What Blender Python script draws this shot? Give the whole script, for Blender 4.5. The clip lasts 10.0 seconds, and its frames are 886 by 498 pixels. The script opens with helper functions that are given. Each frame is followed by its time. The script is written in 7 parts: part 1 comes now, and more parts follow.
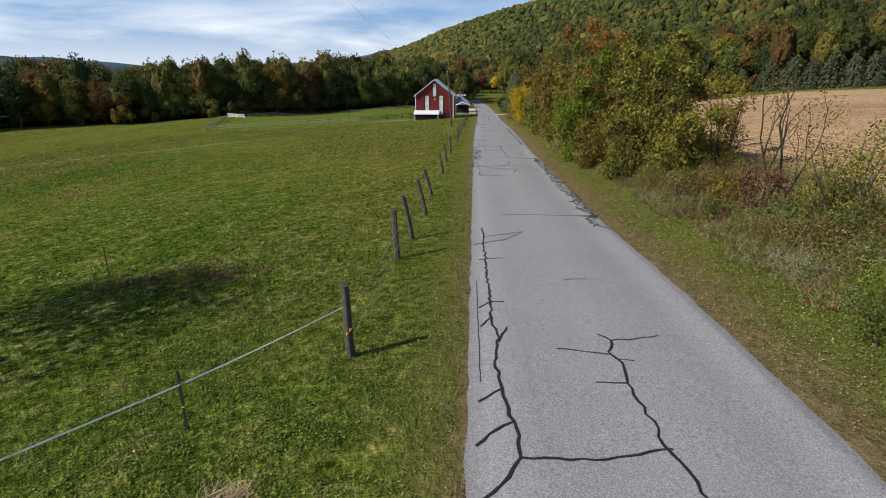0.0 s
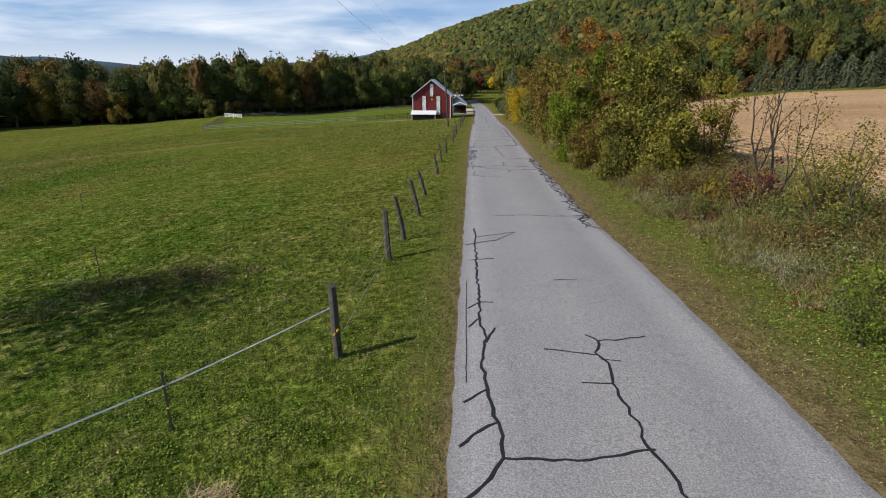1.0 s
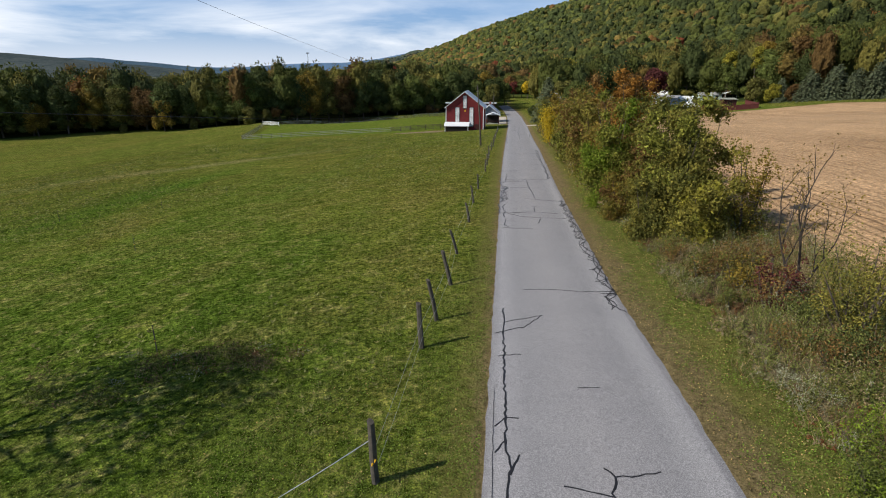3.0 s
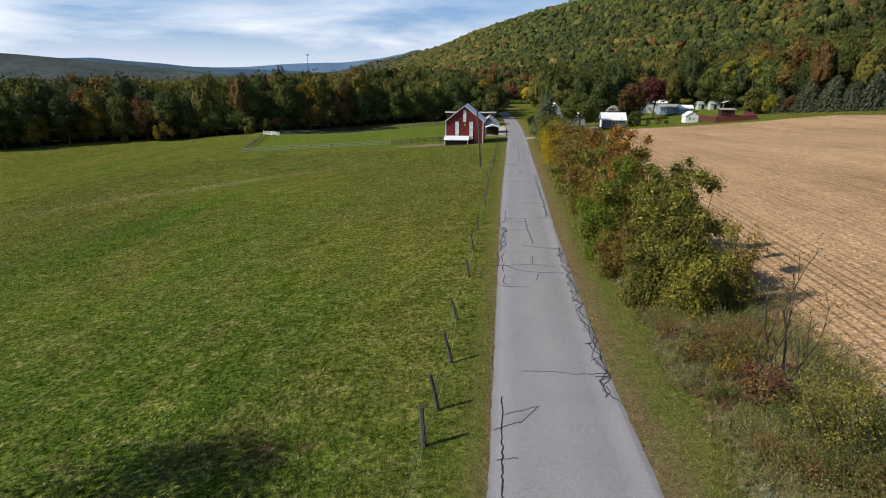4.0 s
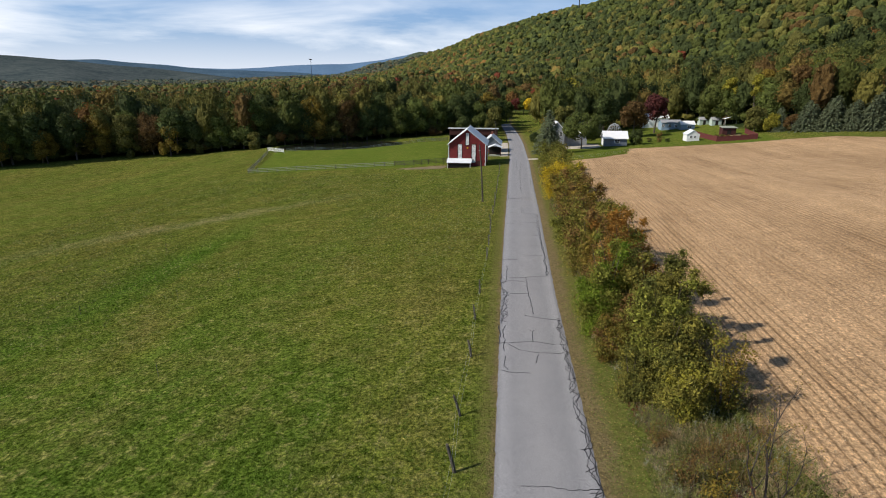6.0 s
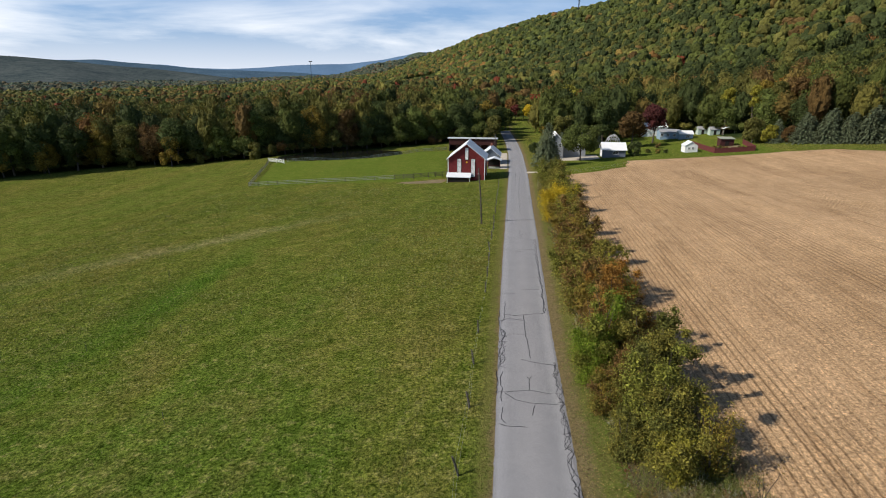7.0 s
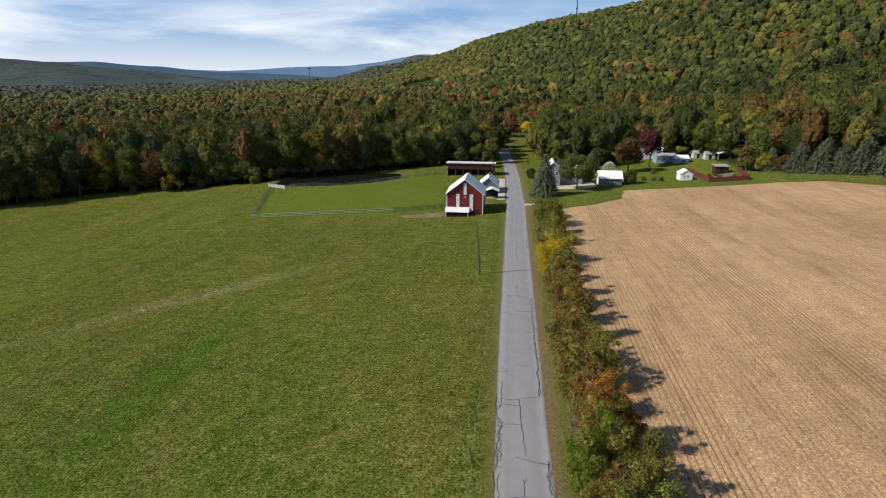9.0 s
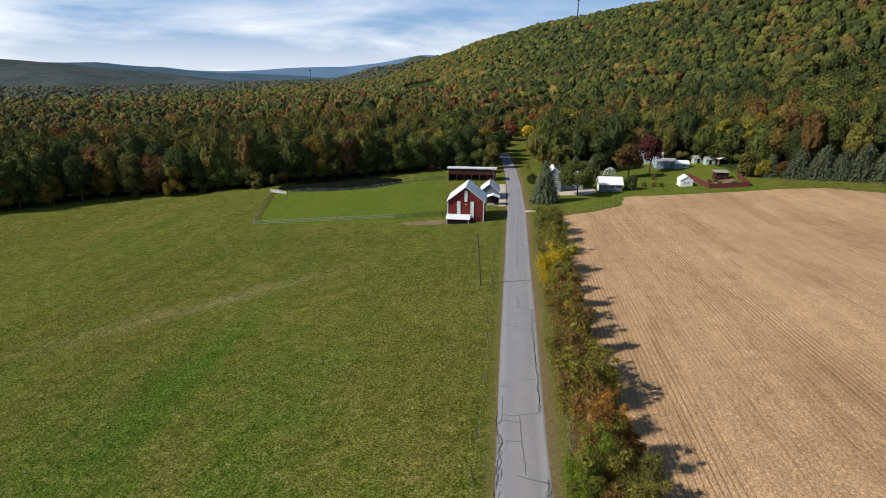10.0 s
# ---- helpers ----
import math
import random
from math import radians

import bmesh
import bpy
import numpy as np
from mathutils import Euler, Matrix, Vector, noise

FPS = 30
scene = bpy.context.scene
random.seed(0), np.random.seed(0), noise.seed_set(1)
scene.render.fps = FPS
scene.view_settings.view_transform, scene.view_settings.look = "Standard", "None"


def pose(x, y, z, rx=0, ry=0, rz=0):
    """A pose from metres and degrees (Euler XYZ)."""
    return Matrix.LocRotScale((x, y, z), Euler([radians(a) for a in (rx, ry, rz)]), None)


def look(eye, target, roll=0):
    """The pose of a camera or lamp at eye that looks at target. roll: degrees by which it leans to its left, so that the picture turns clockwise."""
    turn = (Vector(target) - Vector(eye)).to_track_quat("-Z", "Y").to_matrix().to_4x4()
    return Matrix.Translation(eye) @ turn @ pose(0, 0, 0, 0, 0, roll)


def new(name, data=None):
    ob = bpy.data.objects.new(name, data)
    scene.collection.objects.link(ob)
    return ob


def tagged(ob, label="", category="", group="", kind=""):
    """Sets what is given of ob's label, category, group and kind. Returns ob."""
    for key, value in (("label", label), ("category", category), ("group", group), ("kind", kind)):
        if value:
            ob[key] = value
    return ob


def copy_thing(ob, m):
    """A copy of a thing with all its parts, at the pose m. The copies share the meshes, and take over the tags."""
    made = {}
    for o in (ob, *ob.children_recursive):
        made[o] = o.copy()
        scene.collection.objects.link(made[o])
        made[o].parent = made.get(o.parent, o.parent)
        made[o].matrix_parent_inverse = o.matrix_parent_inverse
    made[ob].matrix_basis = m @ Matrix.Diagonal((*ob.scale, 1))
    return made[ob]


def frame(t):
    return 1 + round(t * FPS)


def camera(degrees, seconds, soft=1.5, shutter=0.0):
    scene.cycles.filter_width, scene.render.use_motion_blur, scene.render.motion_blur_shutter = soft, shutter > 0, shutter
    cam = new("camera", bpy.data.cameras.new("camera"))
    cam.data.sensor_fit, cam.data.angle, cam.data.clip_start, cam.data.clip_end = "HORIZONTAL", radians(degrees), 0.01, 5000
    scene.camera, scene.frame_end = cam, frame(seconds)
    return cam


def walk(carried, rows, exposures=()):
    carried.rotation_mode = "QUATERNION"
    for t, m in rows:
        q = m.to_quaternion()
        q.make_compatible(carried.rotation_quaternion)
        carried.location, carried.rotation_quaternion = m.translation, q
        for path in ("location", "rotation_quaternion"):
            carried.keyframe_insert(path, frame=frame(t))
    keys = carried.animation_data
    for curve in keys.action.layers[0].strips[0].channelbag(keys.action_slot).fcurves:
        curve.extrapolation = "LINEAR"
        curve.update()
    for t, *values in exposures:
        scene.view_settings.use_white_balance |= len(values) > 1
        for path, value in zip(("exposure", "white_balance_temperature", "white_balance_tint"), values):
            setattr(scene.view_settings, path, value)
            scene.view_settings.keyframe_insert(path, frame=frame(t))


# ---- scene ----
cam = camera(78.7, 10.0, 1.05)
# seconds, eye x y z, pitch, roll, yaw
PATH = [
    (0, -0.013, 0.004, 5.011, -18.02, -0.06, 3.97),
    (0.5, 0.075, -0.001, 5.030, -18.02, 0.02, 3.82),
    (1, 0.191, 0.017, 5.022, -18.01, 0.01, 3.74),
    (1.5, 0.250, 0.031, 5.024, -18.01, -0.01, 3.69),
    (2, 0.219, -0.010, 5.139, -18.02, -0.03, 5.27),
    (2.5, 0.175, 0.001, 6.344, -18.06, -0.03, 6.80),
    (2.7, 0.172, -0.011, 7.080, -18.07, -0.07, 7.08),
    (3.8, 0.117, 0.255, 10.927, -18.13, -0.10, 7.22),
    (4, 0.090, 0.278, 11.783, -18.15, -0.10, 7.13),
    (4.5, 0.087, 0.332, 14.126, -18.14, -0.00, 7.60),
    (5, 0.107, 0.353, 15.877, -18.15, -0.01, 7.60),
    (5.5, 0.096, 0.499, 16.631, -18.06, -0.01, 7.60),
    (5.7, 0.054, 0.509, 16.869, -18.07, -0.04, 7.46),
    (6.8, -0.080, 0.827, 20.310, -18.07, -0.06, 7.36),
    (7, 0.021, 0.819, 21.318, -18.12, -0.05, 7.37),
    (7.5, -0.014, 0.922, 23.867, -18.10, -0.05, 7.32),
    (8, -0.097, 1.047, 26.630, -18.10, -0.02, 7.18),
    (8.5, -0.133, 1.255, 28.928, -18.04, 0.01, 7.14),
    (9, -0.175, 1.328, 30.368, -18.03, 0.05, 7.17),
    (9.5, -0.247, 1.334, 31.419, -18.01, 0.09, 7.20),
    (10, -0.252, 1.267, 32.236, -17.98, 0.10, 7.24),
]
walk(cam, [(t, look((x, y, z), Vector((x, y, z)) + Vector((-math.sin(radians(yaw)) * math.cos(radians(pitch)), math.cos(radians(yaw)) * math.cos(radians(pitch)), math.sin(radians(pitch)))), roll)) for t, x, y, z, pitch, roll, yaw in PATH])

# ---- world ----
SUN_EL, SUN_AZ = radians(40), radians(250)          # azimuth clockwise from +y
SUN_DIR = Vector((math.sin(SUN_AZ) * math.cos(SUN_EL), math.cos(SUN_AZ) * math.cos(SUN_EL), math.sin(SUN_EL)))
world = bpy.data.worlds.new("sky")
scene.world = world
world.use_nodes = True
wn, wl = world.node_tree.nodes, world.node_tree.links
wn.clear()
w_out, w_bg, w_sky = wn.new("ShaderNodeOutputWorld"), wn.new("ShaderNodeBackground"), wn.new("ShaderNodeTexSky")
w_sky.sky_type, w_sky.sun_disc = "NISHITA", False
w_sky.sun_elevation, w_sky.sun_rotation = SUN_EL, SUN_AZ
w_sky.altitude, w_sky.air_density, w_sky.dust_density, w_sky.ozone_density = 300, 1.0, 0.6, 2.0
w_bg.inputs["Strength"].default_value = 0.10
w_tc, w_map = wn.new("ShaderNodeTexCoord"), wn.new("ShaderNodeMapping")
w_map.inputs["Scale"].default_value = (1.5, 1.5, 9.0)
w_map.inputs["Rotation"].default_value = (0.03, 0.05, 0.4)
w_noise = wn.new("ShaderNodeTexNoise")
w_noise.inputs["Scale"].default_value, w_noise.inputs["Detail"].default_value = 1.7, 8.0
w_noise.inputs["Roughness"].default_value, w_noise.inputs["Distortion"].default_value = 0.55, 0.35
w_ramp = wn.new("ShaderNodeValToRGB")
w_ramp.color_ramp.elements[0].position, w_ramp.color_ramp.elements[0].color = 0.38, (0.12, 0.12, 0.12, 1)
w_ramp.color_ramp.elements[1].position, w_ramp.color_ramp.elements[1].color = 0.58, (1.0, 1.0, 1.0, 1)
w_mix = wn.new("ShaderNodeMix")
w_mix.data_type = "RGBA"
w_mix.inputs["B"].default_value = (10.2, 10.6, 11.2, 1)
wl.new(w_tc.outputs["Generated"], w_map.inputs["Vector"])
wl.new(w_map.outputs["Vector"], w_noise.inputs["Vector"])
wl.new(w_noise.outputs["Fac"], w_ramp.inputs["Fac"])
w_sep, w_grad, w_mul = wn.new("ShaderNodeSeparateXYZ"), wn.new("ShaderNodeMapRange"), wn.new("ShaderNodeMath")
w_grad.inputs["From Min"].default_value, w_grad.inputs["From Max"].default_value = 0.05, 0.15
w_grad.inputs["To Min"].default_value, w_grad.inputs["To Max"].default_value = 1.0, 0.14
w_high, w_mul2, w_mul3 = wn.new("ShaderNodeMapRange"), wn.new("ShaderNodeMath"), wn.new("ShaderNodeMath")
w_high.inputs["From Min"].default_value, w_high.inputs["From Max"].default_value = 0.14, 0.45
w_high.inputs["To Min"].default_value, w_high.inputs["To Max"].default_value = 1.0, 0.06
w_mul2.operation = w_mul3.operation = "MULTIPLY"
w_mul3.inputs[1].default_value = 0.6
wl.new(w_sep.outputs[2], w_high.inputs["Value"])
w_mul.operation, w_mul.use_clamp = "MULTIPLY", True
wl.new(w_tc.outputs["Generated"], w_sep.inputs[0])
wl.new(w_sep.outputs[2], w_grad.inputs["Value"])
wl.new(w_ramp.outputs["Color"], w_mul.inputs[0])
wl.new(w_grad.outputs[0], w_mul.inputs[1])
wl.new(w_mul.outputs[0], w_mul2.inputs[0])
wl.new(w_high.outputs[0], w_mul2.inputs[1])
w_east, w_mul4 = wn.new("ShaderNodeMapRange"), wn.new("ShaderNodeMath")
w_east.inputs["From Min"].default_value, w_east.inputs["From Max"].default_value = -0.22, 0.10
w_east.inputs["To Min"].default_value, w_east.inputs["To Max"].default_value = 1.0, 0.36
w_mul4.operation = "MULTIPLY"
wl.new(w_sep.outputs[0], w_east.inputs["Value"])
wl.new(w_mul2.outputs[0], w_mul4.inputs[0])
wl.new(w_east.outputs[0], w_mul4.inputs[1])
w_low, w_max = wn.new("ShaderNodeMapRange"), wn.new("ShaderNodeMath")
w_low.inputs["From Min"].default_value, w_low.inputs["From Max"].default_value = 0.0, 0.075
w_low.inputs["To Min"].default_value, w_low.inputs["To Max"].default_value = 0.66, 0.0
w_max.operation = "MAXIMUM"
wl.new(w_sep.outputs[2], w_low.inputs["Value"])
wl.new(w_low.outputs[0], w_max.inputs[0])
wl.new(w_mul4.outputs[0], w_max.inputs[1])
wl.new(w_max.outputs[0], w_mix.inputs["Factor"])
wl.new(w_high.outputs[0], w_mul3.inputs[0])
w_blue = wn.new("ShaderNodeMix")
w_blue.data_type = "RGBA"
w_blue.inputs["B"].default_value = (1.5, 3.7, 7.9, 1)
wl.new(w_mul3.outputs[0], w_blue.inputs["Factor"])
wl.new(w_sky.outputs["Color"], w_blue.inputs["A"])
wl.new(w_blue.outputs["Result"], w_mix.inputs["A"])
wl.new(w_mix.outputs["Result"], w_bg.inputs["Color"])
wl.new(w_bg.outputs["Background"], w_out.inputs["Surface"])

sun = new("sun", bpy.data.lights.new("sun", "SUN"))
sun.data.energy, sun.data.angle, sun.data.color = 5.0, radians(0.53), (1.0, 0.94, 0.85)
sun.matrix_world = look(SUN_DIR * 100, (0, 0, 0))

# ---- ground shape ----
RNG = np.random.default_rng(7)


def table(xs, zs, lo, hi, step, width):
    """A smooth height profile as a dense table."""
    q = np.arange(lo, hi, step)
    z = np.interp(q, xs, zs)
    n = max(1, int(width / step)) | 1
    k = np.hanning(n + 2)[1:-1]
    z = np.convolve(np.pad(z, n // 2, mode="edge"), k / k.sum(), "valid")
    return q, z


ROAD_Q, ROAD_Z = table([-400, -60, 0, 8, 20, 40, 60, 80, 100, 125, 150, 185, 215, 260, 340, 600, 5000],
                       [3, 1.2, 0.15, 0.05, -0.3, -0.93, -1.62, -2.45, -3.6, -4.85, -5.9, -6.9, -7.4, -8, -9, -10, -11], -600, 6000, 2, 18)
HILL_Q, HILL_Z = table([-9000, 150, 230, 313, 400, 488, 560, 700, 1000, 9000], [0, 0, 7, 27, 70, 118, 130, 125, 60, 40], -8000, 8000, 5, 60)
NOSE_Q, NOSE_Z = table([-9000, 850, 1100, 1370, 1650, 1850, 2230, 2700, 3300, 4600, 9000], [1, 1.0, 0.99, 0.93, 0.76, 0.73, 0.62, 0.60, 0.45, 0.0, 0.0], -8000, 8000, 10, 200)
EDGE_Q, EDGE_X = table([-400, 0, 20, 55, 110, 152, 200, 240, 330, 420, 600], [0.2, -0.05, -0.3, -0.75, -0.93, -1.0, -1.7, -3.5, -10, -20, -50], -600, 900, 2, 14)


def road_w(y):
    return np.interp(y, [0, 7, 13, 21, 45, 55, 78, 110, 152, 200], [5.4, 5.33, 5.2, 4.85, 4.75, 4.88, 5.0, 5.15, 5.35, 5.2])


def edge_l(y):
    return np.interp(y, EDGE_Q, EDGE_X)


def road_z(y):
    return np.interp(y, ROAD_Q, ROAD_Z)


def lateral(d, y, k):
    x, y = d / 100, y / 100
    return k[0] * x + k[1] * x * x + k[2] * x * y + k[3] * x * x * y + k[4] * x * y * y + k[5] * x ** 3


def ground_z(x, y):
    x, y = np.asarray(x, float), np.asarray(y, float)
    yc = np.clip(y, 0, 200)
    dl = np.clip(np.minimum(0, x - edge_l(y)), -120, 0)
    dr = np.clip(np.maximum(0, x - edge_l(y) - road_w(y)), 0, 90)
    z = road_z(y) + lateral(dl, yc, (12.14, 3.58, -3.32, -1.91, -0.79, 0.91)) + lateral(dr, yc, (16.13, -2.38, -9.81, 2.6, 1.53, 0.5))
    v, u = 0.914 * x + 0.407 * y, -0.407 * x + 0.914 * y
    toe = np.interp(v, [-250, -100, 100, 250, 350], [0, 2, 13, 9, 0]) * np.clip((u - 270) / 190, 0, 1) * np.clip((3700 - u) / 1500, 0, 1)
    z = z + toe + np.interp(v, HILL_Q, HILL_Z) * np.interp(u, NOSE_Q, NOSE_Z)
    # the pond's hollow with its level bank
    r = np.hypot(((x + 66) * 0.89 + (y - 206) * 0.46) / 25.0, ((y - 206) * 0.89 - (x + 66) * 0.46) / 12.0)
    bank = np.clip((1.5 - r) / 0.45, 0, 1)
    return z + (-9.35 - z) * bank * bank * (3 - 2 * bank) - 0.9 * np.clip((1.0 - r) / 0.12, 0, 1)


def gz(x, y):
    return float(ground_z(x, y))


# ---- materials ----
def node_mat(name, rough=0.9):
    m = bpy.data.materials.new(name)
    m.use_nodes = True
    n, l = m.node_tree.nodes, m.node_tree.links
    b = n["Principled BSDF"]
    b.inputs["Roughness"].default_value = rough
    b.inputs["Specular IOR Level"].default_value = 0.25
    return m, n, l, b


def rgba(c):
    return (*c, 1.0)


def add_noise(n, l, vec, scale, detail=4.0, rough=0.6):
    t = n.new("ShaderNodeTexNoise")
    t.inputs["Scale"].default_value, t.inputs["Detail"].default_value, t.inputs["Roughness"].default_value = scale, detail, rough
    l.new(vec, t.inputs["Vector"])
    return t.outputs["Fac"]


def add_ramp(n, l, fac, stops):
    r = n.new("ShaderNodeValToRGB")
    e = r.color_ramp.elements
    while len(e) < len(stops):
        e.new(0.5)
    for k, (p, c) in enumerate(stops):
        e[k].position, e[k].color = p, rgba(c)
    l.new(fac, r.inputs["Fac"])
    return r.outputs["Color"]


def add_mix(n, l, fac, a, b, kind="MIX"):
    m = n.new("ShaderNodeMix")
    m.data_type, m.blend_type = "RGBA", kind
    for s, v in (("Factor", fac), ("A", a), ("B", b)):
        if isinstance(v, (int, float)):
            m.inputs[s].default_value = v
        elif isinstance(v, tuple):
            m.inputs[s].default_value = rgba(v)
        else:
            l.new(v, m.inputs[s])
    return m.outputs["Result"]


def add_math(n, l, op, a, b=0.0, clamp=False):
    m = n.new("ShaderNodeMath")
    m.operation, m.use_clamp = op, clamp
    for k, v in enumerate((a, b)):
        if isinstance(v, (int, float)):
            m.inputs[k].default_value = v
        else:
            l.new(v, m.inputs[k])
    return m.outputs[0]


def add_bump(n, l, b, height, strength, distance):
    k = n.new("ShaderNodeBump")
    k.inputs["Strength"].default_value, k.inputs["Distance"].default_value = strength, distance
    l.new(height, k.inputs["Height"])
    l.new(k.outputs["Normal"], b.inputs["Normal"])


def coords(n):
    return n.new("ShaderNodeTexCoord").outputs["Object"]


def plain_mat(name, base, rough=0.7, vary=0.25, scale=3.0, fine=40.0, metallic=0.0, bump=0.2):
    m, n, l, b = node_mat(name, rough)
    v = coords(n)
    a, f = add_noise(n, l, v, scale), add_noise(n, l, v, fine, 3.0)
    dark = tuple(c * (1 - vary) for c in base)
    lite = tuple(min(1.0, c * (1 + vary)) for c in base)
    c1 = add_ramp(n, l, a, [(0.3, dark), (0.7, lite)])
    c2 = add_mix(n, l, 0.35, c1, add_ramp(n, l, f, [(0.3, dark), (0.7, lite)]))
    l.new(c2, b.inputs["Base Color"])
    b.inputs["Metallic"].default_value = metallic
    if bump:
        add_bump(n, l, b, f, bump, 0.01)
    return m


def leaf_mat(name, base, vary=0.45, clump=0.0):
    """Foliage: every leaf takes its own tone; clump gives far crowns their leafy bump at that many metres, and paints
    dark gaps and bright sprays into their colour.
    """
    m, n, l, b = node_mat(name, 0.75)
    isl = n.new("ShaderNodeNewGeometry").outputs["Random Per Island"]
    obj = n.new("ShaderNodeObjectInfo").outputs["Random"]
    v = coords(n)
    dark = tuple(c * (1 - vary) for c in base)
    lite = tuple(c * (1 + vary) for c in base)
    c1 = add_ramp(n, l, isl, [(0.0, dark), (0.6, base), (1.0, lite)])
    big = add_noise(n, l, v, 0.05, 3.0)
    tone = add_math(n, l, "ADD", add_math(n, l, "MULTIPLY", obj, 0.35), add_math(n, l, "MULTIPLY", big, 0.8))
    s = add_math(n, l, "ADD", tone, 0.45)
    b.inputs["Specular IOR Level"].default_value = 0.12
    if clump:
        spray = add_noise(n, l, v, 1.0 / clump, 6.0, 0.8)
        # the bump's hollows are darkened in the colour, its tops brightened
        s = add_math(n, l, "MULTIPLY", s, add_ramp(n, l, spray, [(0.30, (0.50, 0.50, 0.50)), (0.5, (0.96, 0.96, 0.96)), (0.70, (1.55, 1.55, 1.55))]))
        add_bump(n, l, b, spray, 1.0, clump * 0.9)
    grey = n.new("ShaderNodeCombineColor")
    for k in range(3):
        l.new(s, grey.inputs[k])
    c2 = add_mix(n, l, 1.0, c1, grey.outputs[0], "MULTIPLY")
    l.new(c2, b.inputs["Base Color"])
    tr = n.new("ShaderNodeBsdfTranslucent")
    l.new(c2, tr.inputs["Color"])
    ms = n.new("ShaderNodeMixShader")
    ms.inputs["Fac"].default_value = 0.22
    l.new(b.outputs[0], ms.inputs[1])
    l.new(tr.outputs[0], ms.inputs[2])
    l.new(ms.outputs[0], n["Material Output"].inputs["Surface"])
    return m


LEAF = {
    "green": leaf_mat("leaf_green", (0.112, 0.134, 0.032), 0.4),
    "dark": leaf_mat("leaf_dark_green", (0.080, 0.102, 0.030), 0.4),
    "olive": leaf_mat("leaf_olive", (0.138, 0.130, 0.032), 0.4),
    "bright": leaf_mat("leaf_bright_green", (0.150, 0.205, 0.020)),
    "yellow": leaf_mat("leaf_yellow", (0.60, 0.44, 0.030)),
    "gold": leaf_mat("leaf_gold", (0.240, 0.170, 0.030)),
    "orange": leaf_mat("leaf_orange", (0.29, 0.142, 0.028)),
    "rust": leaf_mat("leaf_rust", (0.135, 0.080, 0.028)),
    "red": leaf_mat("leaf_red", (0.20, 0.058, 0.042)),
    "maroon": leaf_mat("leaf_maroon", (0.105, 0.034, 0.030)),
    "lime": leaf_mat("leaf_yellow_green", (0.250, 0.225, 0.030)),
    "spruce": leaf_mat("needle_blue_green", (0.112, 0.130, 0.070)),
    "h_olive": leaf_mat("hedge_leaf_olive", (0.198, 0.174, 0.034), 0.55),
    "h_green": leaf_mat("hedge_leaf_green", (0.198, 0.200, 0.034), 0.6),
    "h_dark": leaf_mat("hedge_leaf_dark", (0.124, 0.124, 0.028), 0.6),
    "h_brown": leaf_mat("hedge_leaf_brown", (0.190, 0.112, 0.036), 0.55),
    "pine": leaf_mat("needle_green", (0.028, 0.052, 0.020)),
}
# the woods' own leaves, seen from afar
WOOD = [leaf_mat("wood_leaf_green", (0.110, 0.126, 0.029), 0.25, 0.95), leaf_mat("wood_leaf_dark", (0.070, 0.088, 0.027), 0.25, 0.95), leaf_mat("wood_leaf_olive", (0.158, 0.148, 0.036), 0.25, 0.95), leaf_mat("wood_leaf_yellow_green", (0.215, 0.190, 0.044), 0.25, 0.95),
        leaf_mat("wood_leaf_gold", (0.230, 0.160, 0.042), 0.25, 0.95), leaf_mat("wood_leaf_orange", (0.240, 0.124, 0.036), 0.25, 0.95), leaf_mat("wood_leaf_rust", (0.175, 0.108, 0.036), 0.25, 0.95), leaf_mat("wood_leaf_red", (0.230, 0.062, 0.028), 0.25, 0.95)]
# woods some miles off: haze painted in by dulling the leaf colours to blue-grey
WOOD_HAZED = [leaf_mat("hazed_leaf_" + nm, cc, 0.3, 2.2) for nm, cc in (("green", (0.088, 0.108, 0.066)), ("dark", (0.066, 0.088, 0.062)), ("olive", (0.118, 0.114, 0.062)), ("pale", (0.128, 0.122, 0.066)), ("gold", (0.150, 0.118, 0.062)), ("orange", (0.160, 0.108, 0.062)), ("rust", (0.128, 0.096, 0.064)), ("red", (0.140, 0.078, 0.060)))]
M_BARK = plain_mat("bark", (0.10, 0.080, 0.062), 0.9, 0.4, 4, 30, bump=0.6)
M_TWIG = plain_mat("twig_grey", (0.060, 0.048, 0.038), 0.9, 0.3, 4, 30, bump=0.3)
M_POST = plain_mat("weathered_post_wood", (0.092, 0.080, 0.064), 0.9, 0.5, 6, 60, bump=0.8)
M_RAIL = plain_mat("grey_rail_wood", (0.30, 0.31, 0.25), 0.9, 0.3, 3, 30)
M_RED = plain_mat("barn_red_paint", (0.20, 0.030, 0.030), 0.75, 0.25, 1.2, 14)
M_DKRED = plain_mat("dark_red_boards", (0.062, 0.021, 0.018), 0.8, 0.3, 1.2, 14)
M_FENCERED = plain_mat("red_fence_boards", (0.125, 0.034, 0.030), 0.8, 0.3, 1.2, 14)
M_WHITE = plain_mat("white_paint", (0.78, 0.78, 0.76), 0.6, 0.06, 0.8, 20)
M_TINROOF = plain_mat("pale_metal_roof", (0.72, 0.74, 0.76), 0.45, 0.10, 0.5, 9)
M_GREYROOF = plain_mat("grey_shingle_roof", (0.30, 0.30, 0.31), 0.85, 0.2, 1, 12)
M_GREYBLUE = plain_mat("grey_blue_siding", (0.17, 0.19, 0.22), 0.7, 0.12, 1, 16)
M_PALEBLUE = plain_mat("pale_blue_siding", (0.24, 0.33, 0.42), 0.7, 0.1, 1, 16)
M_PALEGREY = plain_mat("pale_grey_siding", (0.27, 0.285, 0.305), 0.7, 0.1, 1, 16)
